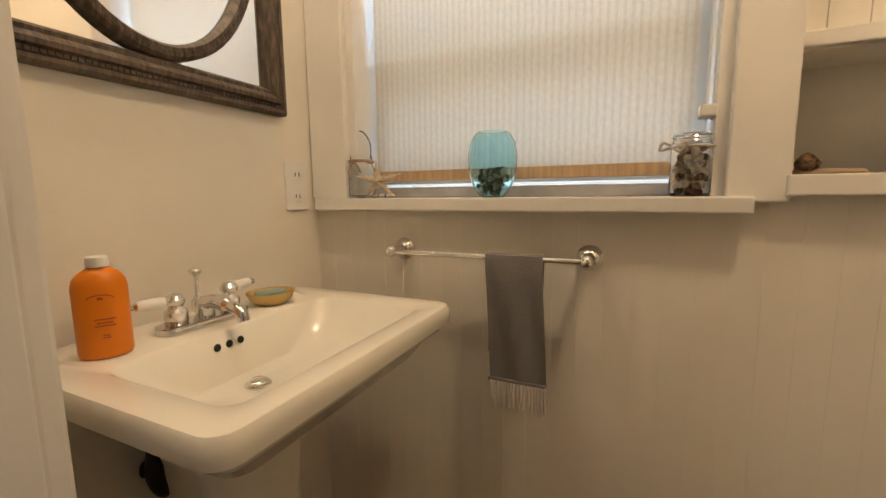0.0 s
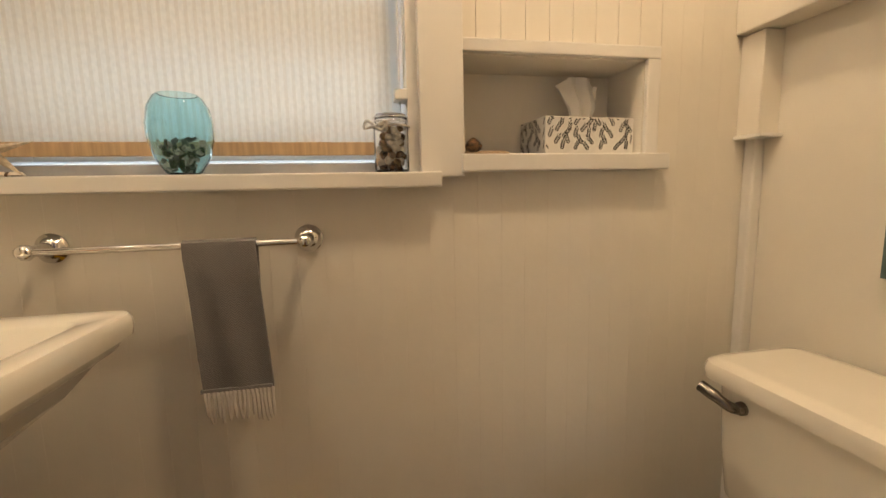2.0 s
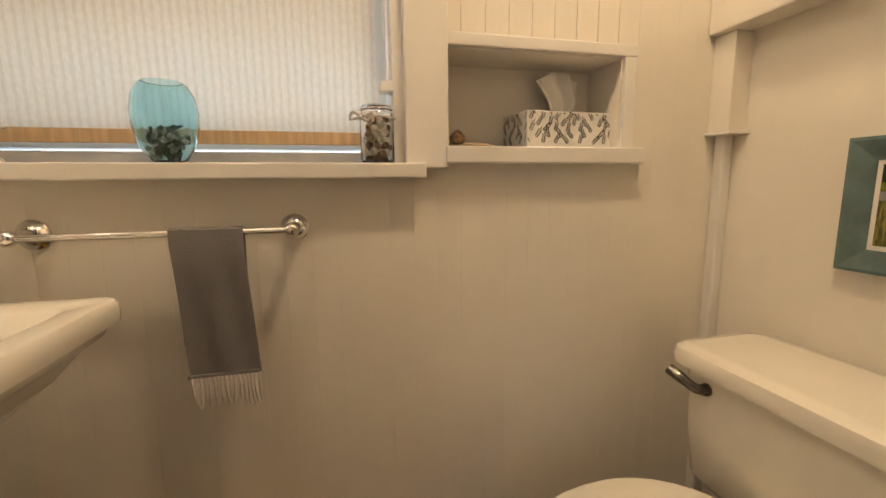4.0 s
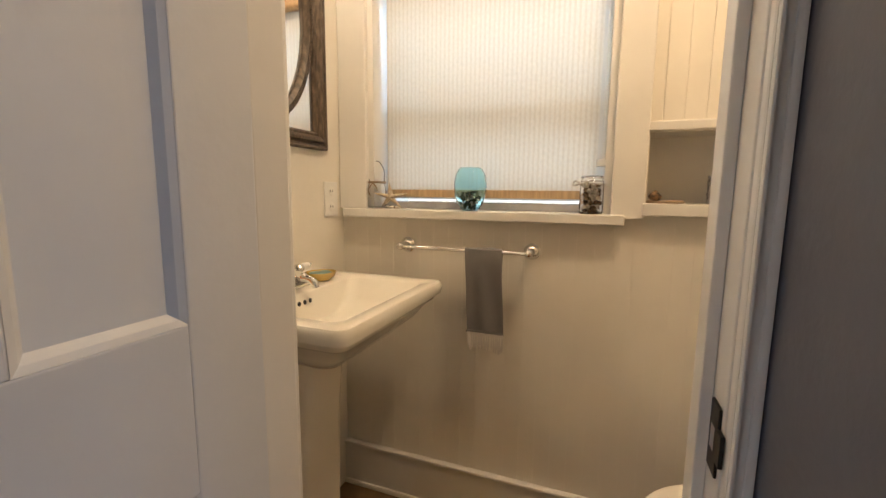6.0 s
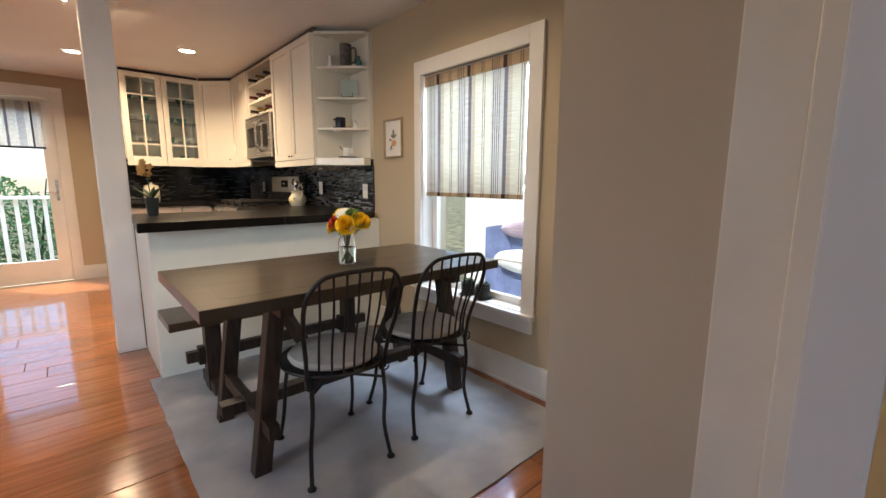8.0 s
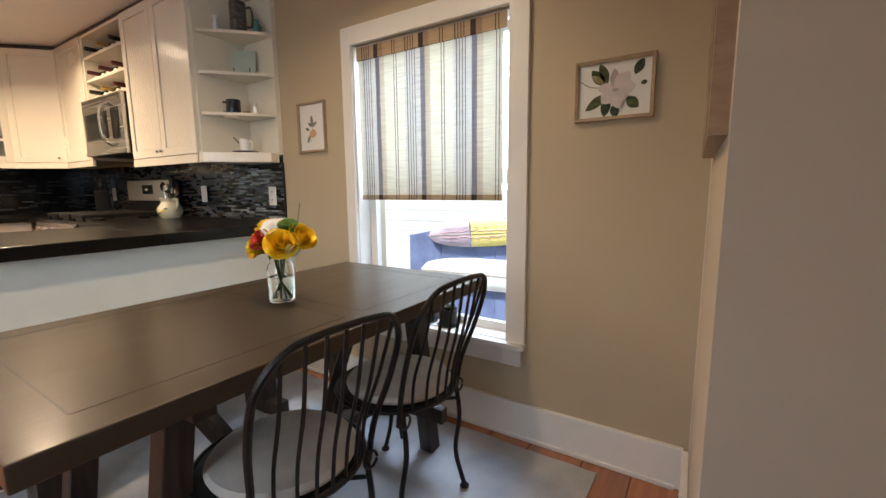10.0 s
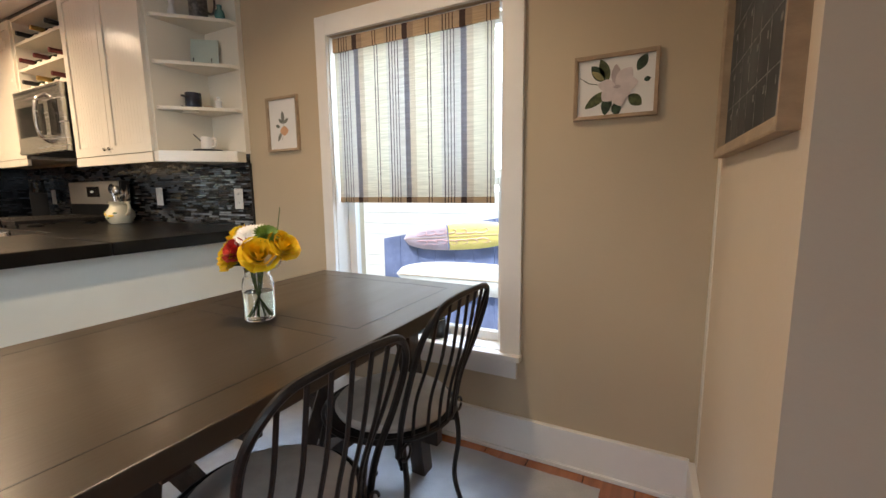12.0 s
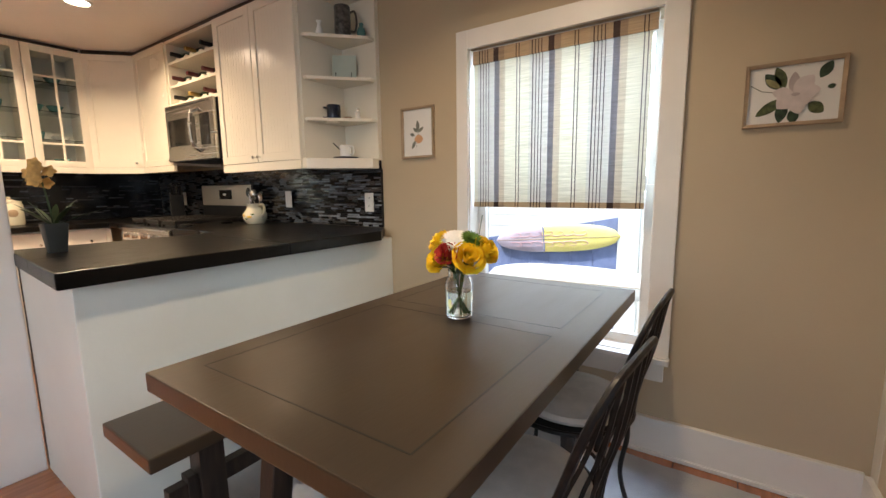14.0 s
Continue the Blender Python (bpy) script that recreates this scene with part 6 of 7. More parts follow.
TOWEL = material("grey_herringbone_towel", (0.145, 0.135, 0.13), 0.95, vary=0.10, scale=10, bump=0.6, bscale=300, sheen=0.3)
nt = TOWEL.node_tree
tc_ = nt.nodes.new("ShaderNodeTexCoord")
wv = nt.nodes.new("ShaderNodeTexWave")
wv.wave_type, wv.bands_direction = "BANDS", "DIAGONAL"
wv.inputs["Scale"].default_value, wv.inputs["Distortion"].default_value = 150.0, 0.0
sx_ = nt.nodes.new("ShaderNodeSeparateXYZ")
pp = nt.nodes.new("ShaderNodeMath"); pp.operation = "PINGPONG"; pp.inputs[1].default_value = 0.006
cb = nt.nodes.new("ShaderNodeCombineXYZ")
nt.links.new(tc_.outputs["Object"], sx_.inputs[0])
nt.links.new(sx_.outputs["X"], pp.inputs[0])
nt.links.new(pp.outputs[0], cb.inputs[0]); nt.links.new(sx_.outputs["Z"], cb.inputs[2])
nt.links.new(cb.outputs[0], wv.inputs["Vector"])
mx = nt.nodes.new("ShaderNodeMix"); mx.data_type = "RGBA"
bs = nt.nodes["Principled BSDF"]
old = bs.inputs["Base Color"].links[0].from_socket
nt.links.new(wv.outputs["Fac"], mx.inputs["Factor"])
nt.links.new(old, mx.inputs["A"])
mx.inputs["B"].default_value = (0.20, 0.188, 0.18, 1)
nt.links.new(mx.outputs["Result"], bs.inputs["Base Color"])
FRINGE = material("off_white_cotton_fringe", (0.66, 0.62, 0.58), 0.95, vary=0.05)


def towel():
    t = thing("hand_towel", (0.916, BY - 0.062, 0.932), "grey herringbone hand towel with tasselled fringe over the chrome bar", "towel")
    bm = bmesh.new()
    rows = []
    W2 = 0.057
    path = [(0.012, z) for z in (-0.20, -0.15, -0.08, -0.03, -0.004)] + [(0.008, 0.006), (0, 0.010), (-0.008, 0.006)] + [(-0.012 - 0.0, -0.02 - 0.0232 * k) for k in range(11)]
    for (y, z) in path:
        row = []
        for i in range(15):
            u_ = -1 + i / 7
            fold = 0.004 * math.sin(u_ * 5 + z * 9) * min(abs(z) * 12, 1)
            shift = max(-z, 0) * 0.06 if y < 0 else 0
            row.append(bm.verts.new((u_ * W2 * (1 - 0.08 * max(-z, 0)) + shift, y + fold - (0.006 * max(-z, 0) / 0.25 if y < 0 else 0), z)))
        rows.append(row)
    for a, b_ in zip(rows, rows[1:]):
        for i in range(14):
            bm.faces.new((a[i], a[i + 1], b_[i + 1], b_[i]))
    bmesh.ops.recalc_face_normals(bm, faces=bm.faces)
    bmesh.ops.solidify(bm, geom=list(bm.faces), thickness=0.003)
    finish("cloth", bm, TOWEL, t, smooth=True)
    rnd = random.Random(2)
    for i in range(17):
        x = -W2 * 0.95 + 0.015 + i * (2 * W2 * 0.95) / 16
        z0 = -0.252
        pts = [(x, -0.021, z0 + 0.004), (x + rnd.uniform(-0.002, 0.002), -0.022, z0 - 0.015), (x + rnd.uniform(-0.004, 0.004), -0.021, z0 - rnd.uniform(0.040, 0.058))]
        tube("tassel", spline(pts, 3), [0.0030, 0.0038, 0.0022, 0.0026, 0.0030, 0.0034, 0.0016], FRINGE, t, 6, label="off-white tassel")
    box("hem_band", -W2 + 0.012, W2 + 0.012, -0.0225, -0.0170, -0.250, -0.243, TOWEL, t, 0.001)
    return t


towel()

# toilet
def toilet():
    t = thing("toilet", (0, 0, 0), "cream porcelain toilet with a chrome flush lever", "toilet")
    ya, yb = 0.900, 1.345
    bm = bmesh.new()
    loft(bm, [[(x, y, z) for x, y in rounded_rect(1.825 + e, 2.015, ya + e, yb - e, 0.03, 4)] for z, e in ((0.375, 0.03), (0.40, 0.012), (0.50, 0.004), (0.632, 0.0))])
    finish("tank", bm, PORC, t, smooth=True)
    bm = bmesh.new()
    loft(bm, [[(x, y, z) for x, y in rounded_rect(1.797 + e, 2.018, ya - 0.018 + e, yb + 0.018 - e, 0.035, 4)] for z, e in ((0.636, 0.012), (0.640, 0.002), (0.658, 0.0), (0.672, 0.004), (0.680, 0.016), (0.681, 0.03))])
    finish("tank_lid", bm, PORC, t, smooth=True)
    lathe("lever_hub", [(0, 0), (0.013, 0), (0.012, 0.008), (0.006, 0.014), (0, 0.014)], AGED, t, 16, pose(1.825, 1.279, 0.602, 0, -90, 0), "chrome lever hub")
    tube("flush_lever", spline([(1.820, 1.280, 0.600), (1.802, 1.285, 0.606), (1.790, 1.305, 0.618), (1.782, 1.332, 0.628)], 5), [0.010] * 5 + [0.010] * 5 + [0.0115] * 6, AGED, t, 10, label="dull dark chrome flush lever")
    yc = (ya + yb) / 2

    def egg(xc, a_, b_, z):
        return [(xc + (a_ if math.cos(q) < 0 else a_ * 0.75) * math.cos(q), yc + b_ * math.sin(q), z) for q in [2 * math.pi * i / 36 for i in range(36)]]
    bm = bmesh.new()
    loft(bm, [egg(1.68, 0.20, 0.10, 0.0), egg(1.68, 0.20, 0.10, 0.05), egg(1.66, 0.17, 0.09, 0.12), egg(1.64, 0.22, 0.13, 0.26), egg(1.62, 0.26, 0.175, 0.37), egg(1.62, 0.265, 0.18, 0.385)])
    finish("bowl", bm, PORC, t, smooth=True)
    bm = bmesh.new()
    loft(bm, [egg(1.62, 0.268, 0.185, 0.386), egg(1.62, 0.275, 0.190, 0.395), egg(1.62, 0.270, 0.186, 0.405)])
    finish("seat", bm, PORC, t, smooth=True)
    bm = bmesh.new()
    loft(bm, [egg(1.62, 0.265, 0.183, 0.407), egg(1.62, 0.272, 0.188, 0.414), egg(1.62, 0.262, 0.180, 0.426), egg(1.62, 0.20, 0.13, 0.430)])
    finish("lid", bm, PORC, t, smooth=True)


toilet()

# picture over the toilet
TEALP = material("dusty_teal_painted_frame", (0.13, 0.20, 0.20), 0.55, vary=0.15, scale=20, bump=0.3)
pf = thing("picture", (RX - 0.002, 0.985, 0.849), "landscape picture in a wide dusty teal frame", "picture")
PW, PH = 0.228, 0.232


def picture_frame(parent, W_, H_, fw, depth, mat, m, lip=0.6):
    bm = bmesh.new()
    def lp(e, y):
        return [(e, y, e), (W_ - e, y, e), (W_ - e, y, H_ - e), (e, y, H_ - e)]
    loft(bm, [lp(0, 0), lp(0, -depth), lp(fw * 0.15, -depth - 0.001), lp(fw * 0.85, -depth * lip), lp(fw, -depth * lip + 0.001), lp(fw, -0.003)], False, False)
    bmesh.ops.transform(bm, matrix=m, verts=bm.verts)
    return finish("frame", bm, mat, parent)


mp_ = pose(0, PW, 0, 0, 0, -90)
picture_frame(pf, PW, PH, 0.040, 0.016, TEALP, mp_)
box("mat_board", 0.04, PW - 0.04, -0.006, -0.003, 0.04, PH - 0.04, PAPER, pf, 0, m=mp_)
ART = [material("art_dark_green", (0.03, 0.06, 0.01), 0.7, vary=0.4, scale=40), material("art_lime_green", (0.22, 0.30, 0.03), 0.7, vary=0.3, scale=60), material("art_grey_lake", (0.25, 0.26, 0.28), 0.7),
       material("art_reed", (0.30, 0.26, 0.06), 0.7, vary=0.5, scale=90, stretch=(4, 4, 0.5), second=(0.06, 0.07, 0.02))]
for k, (z0_, z1_) in enumerate(((0.155, 0.185), (0.140, 0.155), (0.125, 0.140), (0.048, 0.125))):
    box("art", 0.048, PW - 0.048, -0.0068, -0.0061, z0_, z1_, ART[k], pf, 0, m=mp_, label=("dark green trees", "lime green bank", "grey water", "yellow-green reeds")[k])

# tissue box in the niche
TB = material("white_tissue_carton", (0.78, 0.76, 0.72), 0.6)
LEAFPR = material("dark_grey_leaf_print", (0.035, 0.035, 0.032), 0.6)
tbx = thing("tissue_box", pose(1.528, 1.492, NI[2] + 0.001, 0, 0, 4), "white tissue box printed with grey leaf sprigs", "tissue box")
box("carton", 0, 0.212, 0, 0.115, 0, 0.078, TB, tbx, 0.002)
rnd = random.Random(11)
verts, faces = [], []


def print_leaf(o_, ux, uz, a, L_, w_, off):
    cx, cz = o_
    i = len(verts)
    for (s_, r__) in ((0, 0), (0.5, 1), (1, 0), (0.5, -1)):
        px_, pz_ = cx + L_ * s_ * math.cos(a) - w_ * r__ * math.sin(a), cz + L_ * s_ * math.sin(a) + w_ * r__ * math.cos(a)
        verts.append(off(px_, pz_))
    faces.append((i, i + 1, i + 2, i + 3))


for (w__, off) in ((0.212, lambda u, z: (u, -0.0006, z)), (0.115, lambda u, z: (-0.0006, u, z))):
    ix = 0
    while ix * 0.0155 < w__ - 0.004:
        for iz in range(3):
            cx, cz = 0.006 + ix * 0.0155 + rnd.uniform(-0.002, 0.002), 0.010 + iz * 0.025 + (0.012 if ix % 2 else 0)
            base_a = radians(rnd.choice((55, 75, 110, 130))) + rnd.uniform(-0.2, 0.2)
            for k in range(5):
                ox, oz = cx + k * 0.0045 * math.cos(base_a), cz + k * 0.0045 * math.sin(base_a)
                for s_ in (-1, 1) if k < 4 else (0,):
                    a = base_a + s_ * 0.62
                    ex, ez = ox + 0.0085 * math.cos(a), oz + 0.0085 * math.sin(a)
                    if 0.001 < min(ox, ex) and max(ox, ex) < w__ - 0.001 and 0.001 < min(oz, ez) and max(oz, ez) < 0.077:
                        print_leaf((ox, oz), 0, 0, a, 0.0088, 0.0013, off)
        ix += 1
me = bpy.data.meshes.new("leaf_print")
me.from_pydata(verts, [], faces)
me.materials.append(LEAFPR)
lob = new("leaf_print", me)
lob.parent = tbx
tagged(lob, "grey printed leaf sprigs", "", "", "stuff")
ts = thing("tissue", (1.635, 1.55, NI[2] + 0.078), "white paper tissue standing out of the box", "tissue")
bm = bmesh.new()
rows = []
for j in range(9):
    z_ = j * 0.0105
    row = []
    for i in range(17):
        u_ = -1 + i / 8
        w_ = 0.022 + 0.030 * (j / 8) ** 0.7
        row.append(bm.verts.new((u_ * w_ + 0.006 * math.sin(j * 0.6), 0.010 * math.sin(u_ * 7 + j * 0.25) * (0.5 + j / 14) + 0.006 * math.sin(u_ * 3), z_ + (0.012 * math.cos(u_ * 2.4) if j == 8 else 0))))
    rows.append(row)
for a, b_ in zip(rows, rows[1:]):
    for i in range(16):
        bm.faces.new((a[i], a[i + 1], b_[i + 1], b_[i]))
finish("sheet", bm, PAPER, ts, smooth=True)

SHELL = [material("sandy_shell", (0.42, 0.28, 0.16), 0.5, vary=0.35, scale=80), material("pale_shell", (0.72, 0.65, 0.54), 0.45, vary=0.25, scale=60), material("brown_speckled_shell", (0.24, 0.13, 0.06), 0.4, vary=0.5, scale=120),
         material("grey_green_sea_glass", (0.20, 0.24, 0.19), 0.5, vary=0.3, scale=50)]


def shell_thing(x, y, z, r_, mat, label, seed):
    """A spiked conch shell."""
    t = thing("seashell", pose(x, y, z, 0, 0, seed * 47), label, "seashell")
    bm = bmesh.new()
    n_, m_ = 30, 12
    rings_ = []
    for i in range(n_):
        u_ = i / (n_ - 1)
        prof_r = r_ * (0.10 + 0.9 * math.sin(math.pi * min(u_ * 0.9 + 0.08, 1)) ** 1.2)
        ring_ = []
        for j in range(m_):
            a = 2 * math.pi * j / m_
            k_ = 1 + 0.28 * max(0, math.sin(a * 3 + u_ * 20)) * max(0, math.sin(u_ * 16))
            ring_.append(((u_ - 0.5) * r_ * 2.8, prof_r * k_ * math.cos(a), r_ * 0.95 + prof_r * k_ * 0.85 * math.sin(a)))
        rings_.append(ring_)
    loft(bm, rings_)
    finish("shell_body", bm, mat, t, smooth=True)
    return t


shell_thing(1.378, 1.50, NI[2] + 0.004, 0.016, SHELL[2], "spiky brown speckled seashell on the niche shelf", 1)
t = thing("driftwood", (1.395, 1.50, NI[2]), "flat weathered piece of driftwood on the niche shelf", "driftwood")
tube("wood", spline([(-0.045, 0.01, 0.004), (-0.01, -0.005, 0.0045), (0.03, -0.012, 0.004), (0.055, -0.008, 0.004)], 4), [0.003, 0.004] + [0.005] * 9 + [0.004, 0.002], FRAMEW, t, 8)

# blue jar with sea glass
SZ = BW[2]
j_ = thing("glass_vase", (0.853, 1.478, SZ), "aqua blue glass vase a third full of dried greenery and shells", "vase")
R_ = [(0.024, 0.002), (0.028, 0.004), (0.043, 0.030), (0.0505, 0.060), (0.0515, 0.085), (0.047, 0.112), (0.038, 0.129), (0.031, 0.1345)]
lathe("vase_body", [(0, 0)] + [(0.024, 0)] + R_ + [(0.029, 0.1345)] + [(r - 0.0025, z) for r, z in reversed(R_[1:])] + [(0, 0.006)], BLUEGLASS, j_, 48)
ct = thing("vase_filling", (0.853, 1.478, SZ + 0.006), "dried grey-green moss and shell pieces inside the blue vase", "vase filling")
ct["kind"] = "stuff"
rnd = random.Random(8)
for mi, mat_ in enumerate((SHELL[3], SHELL[1], LEAFD)):
    verts, faces = [], []
    bm = bmesh.new()
    for k in range(26):
        z_ = rnd.uniform(0.006, 0.050)
        rr_ = min(0.034, 0.020 + z_ * 0.5)
        a, q = rnd.uniform(0, 6.28), rnd.uniform(0, 1) ** 0.5 * rr_
        rot = Euler((rnd.uniform(0, 3), rnd.uniform(0, 3), rnd.uniform(0, 3))).to_matrix().to_4x4()
        s_ = rnd.uniform(0.004, 0.008)
        add_box(bm, -s_, s_, -s_ * 0.7, s_ * 0.7, -s_ * 0.3, s_ * 0.3, 0.001, Matrix.Translation((q * math.cos(a), q * math.sin(a), z_)) @ rot, seg=1)
    if mi == 0:
        for k in range(10):
            a = rnd.uniform(0, 6.28)
            leaf(bm, (0.012, -0.008, 0.048), (math.cos(a), math.sin(a), rnd.uniform(0.2, 1)), 0.022, 0.012, 0.004, 3)
    finish("filling", bm, mat_, ct)


def storage_jar(x, y, kind):
    if kind == "shells":
        t = thing("glass_jar", (x, y, SZ), "clip-top glass jar full of small shells with a twine bow", "jar")
        R2 = [(0.030, 0.0), (0.033, 0.006), (0.033, 0.085), (0.030, 0.093), (0.029, 0.098)]
    else:
        t = thing("glass_jar", pose(x, y, SZ) @ Matrix.Diagonal((1.05, 1.05, 1.28, 1)), "small clear jar with a wire bail handle and twine", "jar")
        R2 = [(0.028, 0.0), (0.031, 0.006), (0.031, 0.055), (0.026, 0.065), (0.026, 0.080)]
    lathe("jar_body", [(0, 0)] + R2 + [(r - 0.002, z) for r, z in reversed(R2[1:])] + [(0, 0.004)], GLASS, t, 36)
    H_ = R2[-1][1]
    if kind == "shells":
        lathe("jar_lid", [(0.0, H_ + 0.001), (0.030, H_ + 0.001), (0.031, H_ + 0.006), (0.028, H_ + 0.010), (0, H_ + 0.012)], GLASS, t, 36)
        bm = bmesh.new()
        for z_ in (H_ - 0.004, H_ + 0.003):
            add_tube(bm, [(0.0325 * math.cos(a), 0.0325 * math.sin(a), z_) for a in [2 * math.pi * i / 36 for i in range(36)]], 0.0012, 6, True)
        finish("wire_clip", bm, CHROME, t, smooth=True)
        bow = [(-0.030, -0.015, H_ - 0.012), (-0.045, -0.022, H_ - 0.005), (-0.050, -0.020, H_ - 0.018), (-0.032, -0.018, H_ - 0.014), (-0.018, -0.030, H_ - 0.022), (-0.010, -0.034, H_ - 0.008), (-0.024, -0.026, H_ - 0.012)]
        tube("twine_bow", spline(bow, 4), 0.003, SHELL[1], t, 6, label="rough twine bow")
        tube("twine", [(0.0345 * math.cos(a), 0.0345 * math.sin(a), H_ - 0.013) for a in [2 * math.pi * i / 30 for i in range(30)]], 0.0022, SHELL[1], t, 6, True)
        rn = random.Random(21)
        for q in range(46):
            z_ = 0.010 + (q // 7) * 0.0115 + rn.uniform(-0.002, 0.002)
            a = q * 0.9 + (q // 7) * 0.47 + rn.uniform(-0.2, 0.2)
            rr_ = rn.uniform(0.017, 0.022) if q % 7 else 0.005
            s_ = thing("small_shell", Matrix.Translation((x + rr_ * math.cos(a), y + rr_ * math.sin(a), SZ + z_)) @ Euler((rn.uniform(0, 3), rn.uniform(0, 3), rn.uniform(0, 3))).to_matrix().to_4x4(),
                       "small curled shell inside the glass jar", "seashell", "small shells in the jar")
            lathe("shell_body", [(0, -0.008), (0.004, -0.005), (0.0075, 0.0), (0.006, 0.004), (0.0068, 0.0055), (0.003, 0.009), (0, 0.010)], SHELL[2 if q < 8 or rn.random() < 0.15 else (1 if q % 3 else 0)], s_, 9, sx=rn.uniform(0.7, 1.1), sy=rn.uniform(0.9, 1.2))
    else:
        tube("wire_handle", spline([(-0.027, 0, H_ - 0.006), (-0.030, 0, H_ + 0.015), (-0.016, 0, H_ + 0.042), (0.008, 0, H_ + 0.045), (0.027, 0, H_ + 0.022), (0.027, 0, H_ - 0.006)], 5), 0.0012, IRON, t, 6)
        tube("twine", [(0.0285 * math.cos(a), 0.0285 * math.sin(a), H_ - 0.010) for a in [2 * math.pi * i / 30 for i in range(30)]], 0.003, FRAMEW, t, 6, True)
        tube("twine_bow", spline([(0.0, -0.028, H_ - 0.012), (-0.012, -0.034, H_ - 0.03), (-0.006, -0.034, H_ - 0.045)], 4), 0.002, FRAMEW, t, 6)
        tube("twine_bow", spline([(0.0, -0.028, H_ - 0.012), (0.014, -0.034, H_ - 0.02), (0.022, -0.034, H_ - 0.032)], 4), 0.002, FRAMEW, t, 6)
    return t


storage_jar(1.213, 1.488, "shells")
storage_jar(0.507, 1.500, "bail")
sf = thing("starfish", pose(0.583, 1.462, SZ + 0.002, 8, 0, 0), "pale dried starfish leaning on driftwood on the sill", "starfish")
bm = bmesh.new()
outline = []
for i in range(10):
    a = math.pi / 2 + 2 * math.pi * i / 10
    r__ = 0.049 if i % 2 == 0 else 0.0125
    outline.append((1.45 * r__ * math.cos(a), r__ * math.sin(a)))
zc = 0.0385
ring0 = [bm.verts.new((x, 0, zc + y)) for x, y in outline]
ring1 = [bm.verts.new((x * 0.75, -0.006, zc + y * 0.75)) for x, y in outline]
top_ = bm.verts.new((0, -0.010, zc))
bot_ = bm.verts.new((0, 0.003, zc))
for i in range(10):
    k = (i + 1) % 10
    bm.faces.new((ring0[i], ring0[k], ring1[k], ring1[i]))
    bm.faces.new((ring1[i], ring1[k], top_))
    bm.faces.new((ring0[k], ring0[i], bot_))
finish("starfish_body", bm, material("pale_starfish", (0.66, 0.54, 0.38), 0.85, vary=0.15, scale=120, bump=0.8, bscale=300), sf, smooth=True)
t = thing("pebble", (0.560, 1.500, SZ), "small dark shells and pebbles behind the starfish", "pebbles")
for k in range(5):
    lathe("pebble_body", [(0, 0), (0.008, 0.001), (0.011, 0.005), (0.007, 0.010), (0, 0.011)], SHELL[2 if k % 2 else 1], t, 10, pose(-0.012 + k * 0.010, 0.004 * (k % 2), 0, 0, 0, k * 40), sx=1.3)

# scalloped yellow mat
mt = thing("bath_mat", (0.87, 1.235, 0.001), "round yellow cotton bath mat with a scalloped edge", "bath mat")
bm = bmesh.new()
loops = []
for z_, e in ((0.0, 0.0), (0.012, 0.0), (0.018, 0.008), (0.018, 0.03)):
    loops.append([((0.175 - e + 0.007 * math.cos(a * 34)) * math.cos(a), (0.175 - e + 0.007 * math.cos(a * 34)) * math.sin(a), z_) for a in [2 * math.pi * i / 272 for i in range(272)]])
loft(bm, loops)
finish("mat", bm, YELLOW, mt, smooth=True)

# ---- dining room details ----
WOODF = FRAMEW


def hung_picture(x0, x1, z0, z1, label):
    p_ = thing("picture", (x0, DY - 0.001, z0), label, "picture")
    W_, H_ = x1 - x0, z1 - z0
    picture_frame(p_, W_, H_, 0.013, 0.018, FRAMEW, Matrix(), 0.9)
    box("paper", 0.010, W_ - 0.010, -0.006, -0.003, 0.010, H_ - 0.010, PAPER, p_, 0)
    return p_, W_, H_


def flat_shape(name, pts, y, mat, parent, label=""):
    bm = bmesh.new()
    add_prism(bm, pts, 0, 0.0006)
    bmesh.ops.transform(bm, matrix=pose(0, y, 0, 90, 0, 0), verts=bm.verts)
    return finish(name, bm, mat, parent, label)


def leaf_outline(cx, cz, a, L_, w_):
    out = []
    for i in range(13):
        t_ = i / 12
        out.append((t_ * L_, w_ * math.sin(math.pi * t_) ** 0.8))
    for i in range(1, 12):
        t_ = 1 - i / 12
        out.append((t_ * L_, -w_ * math.sin(math.pi * t_) ** 0.8))
    c_, s_ = math.cos(radians(a)), math.sin(radians(a))
    return [(cx + x * c_ - z * s_, cz + x * s_ + z * c_) for x, z in out]


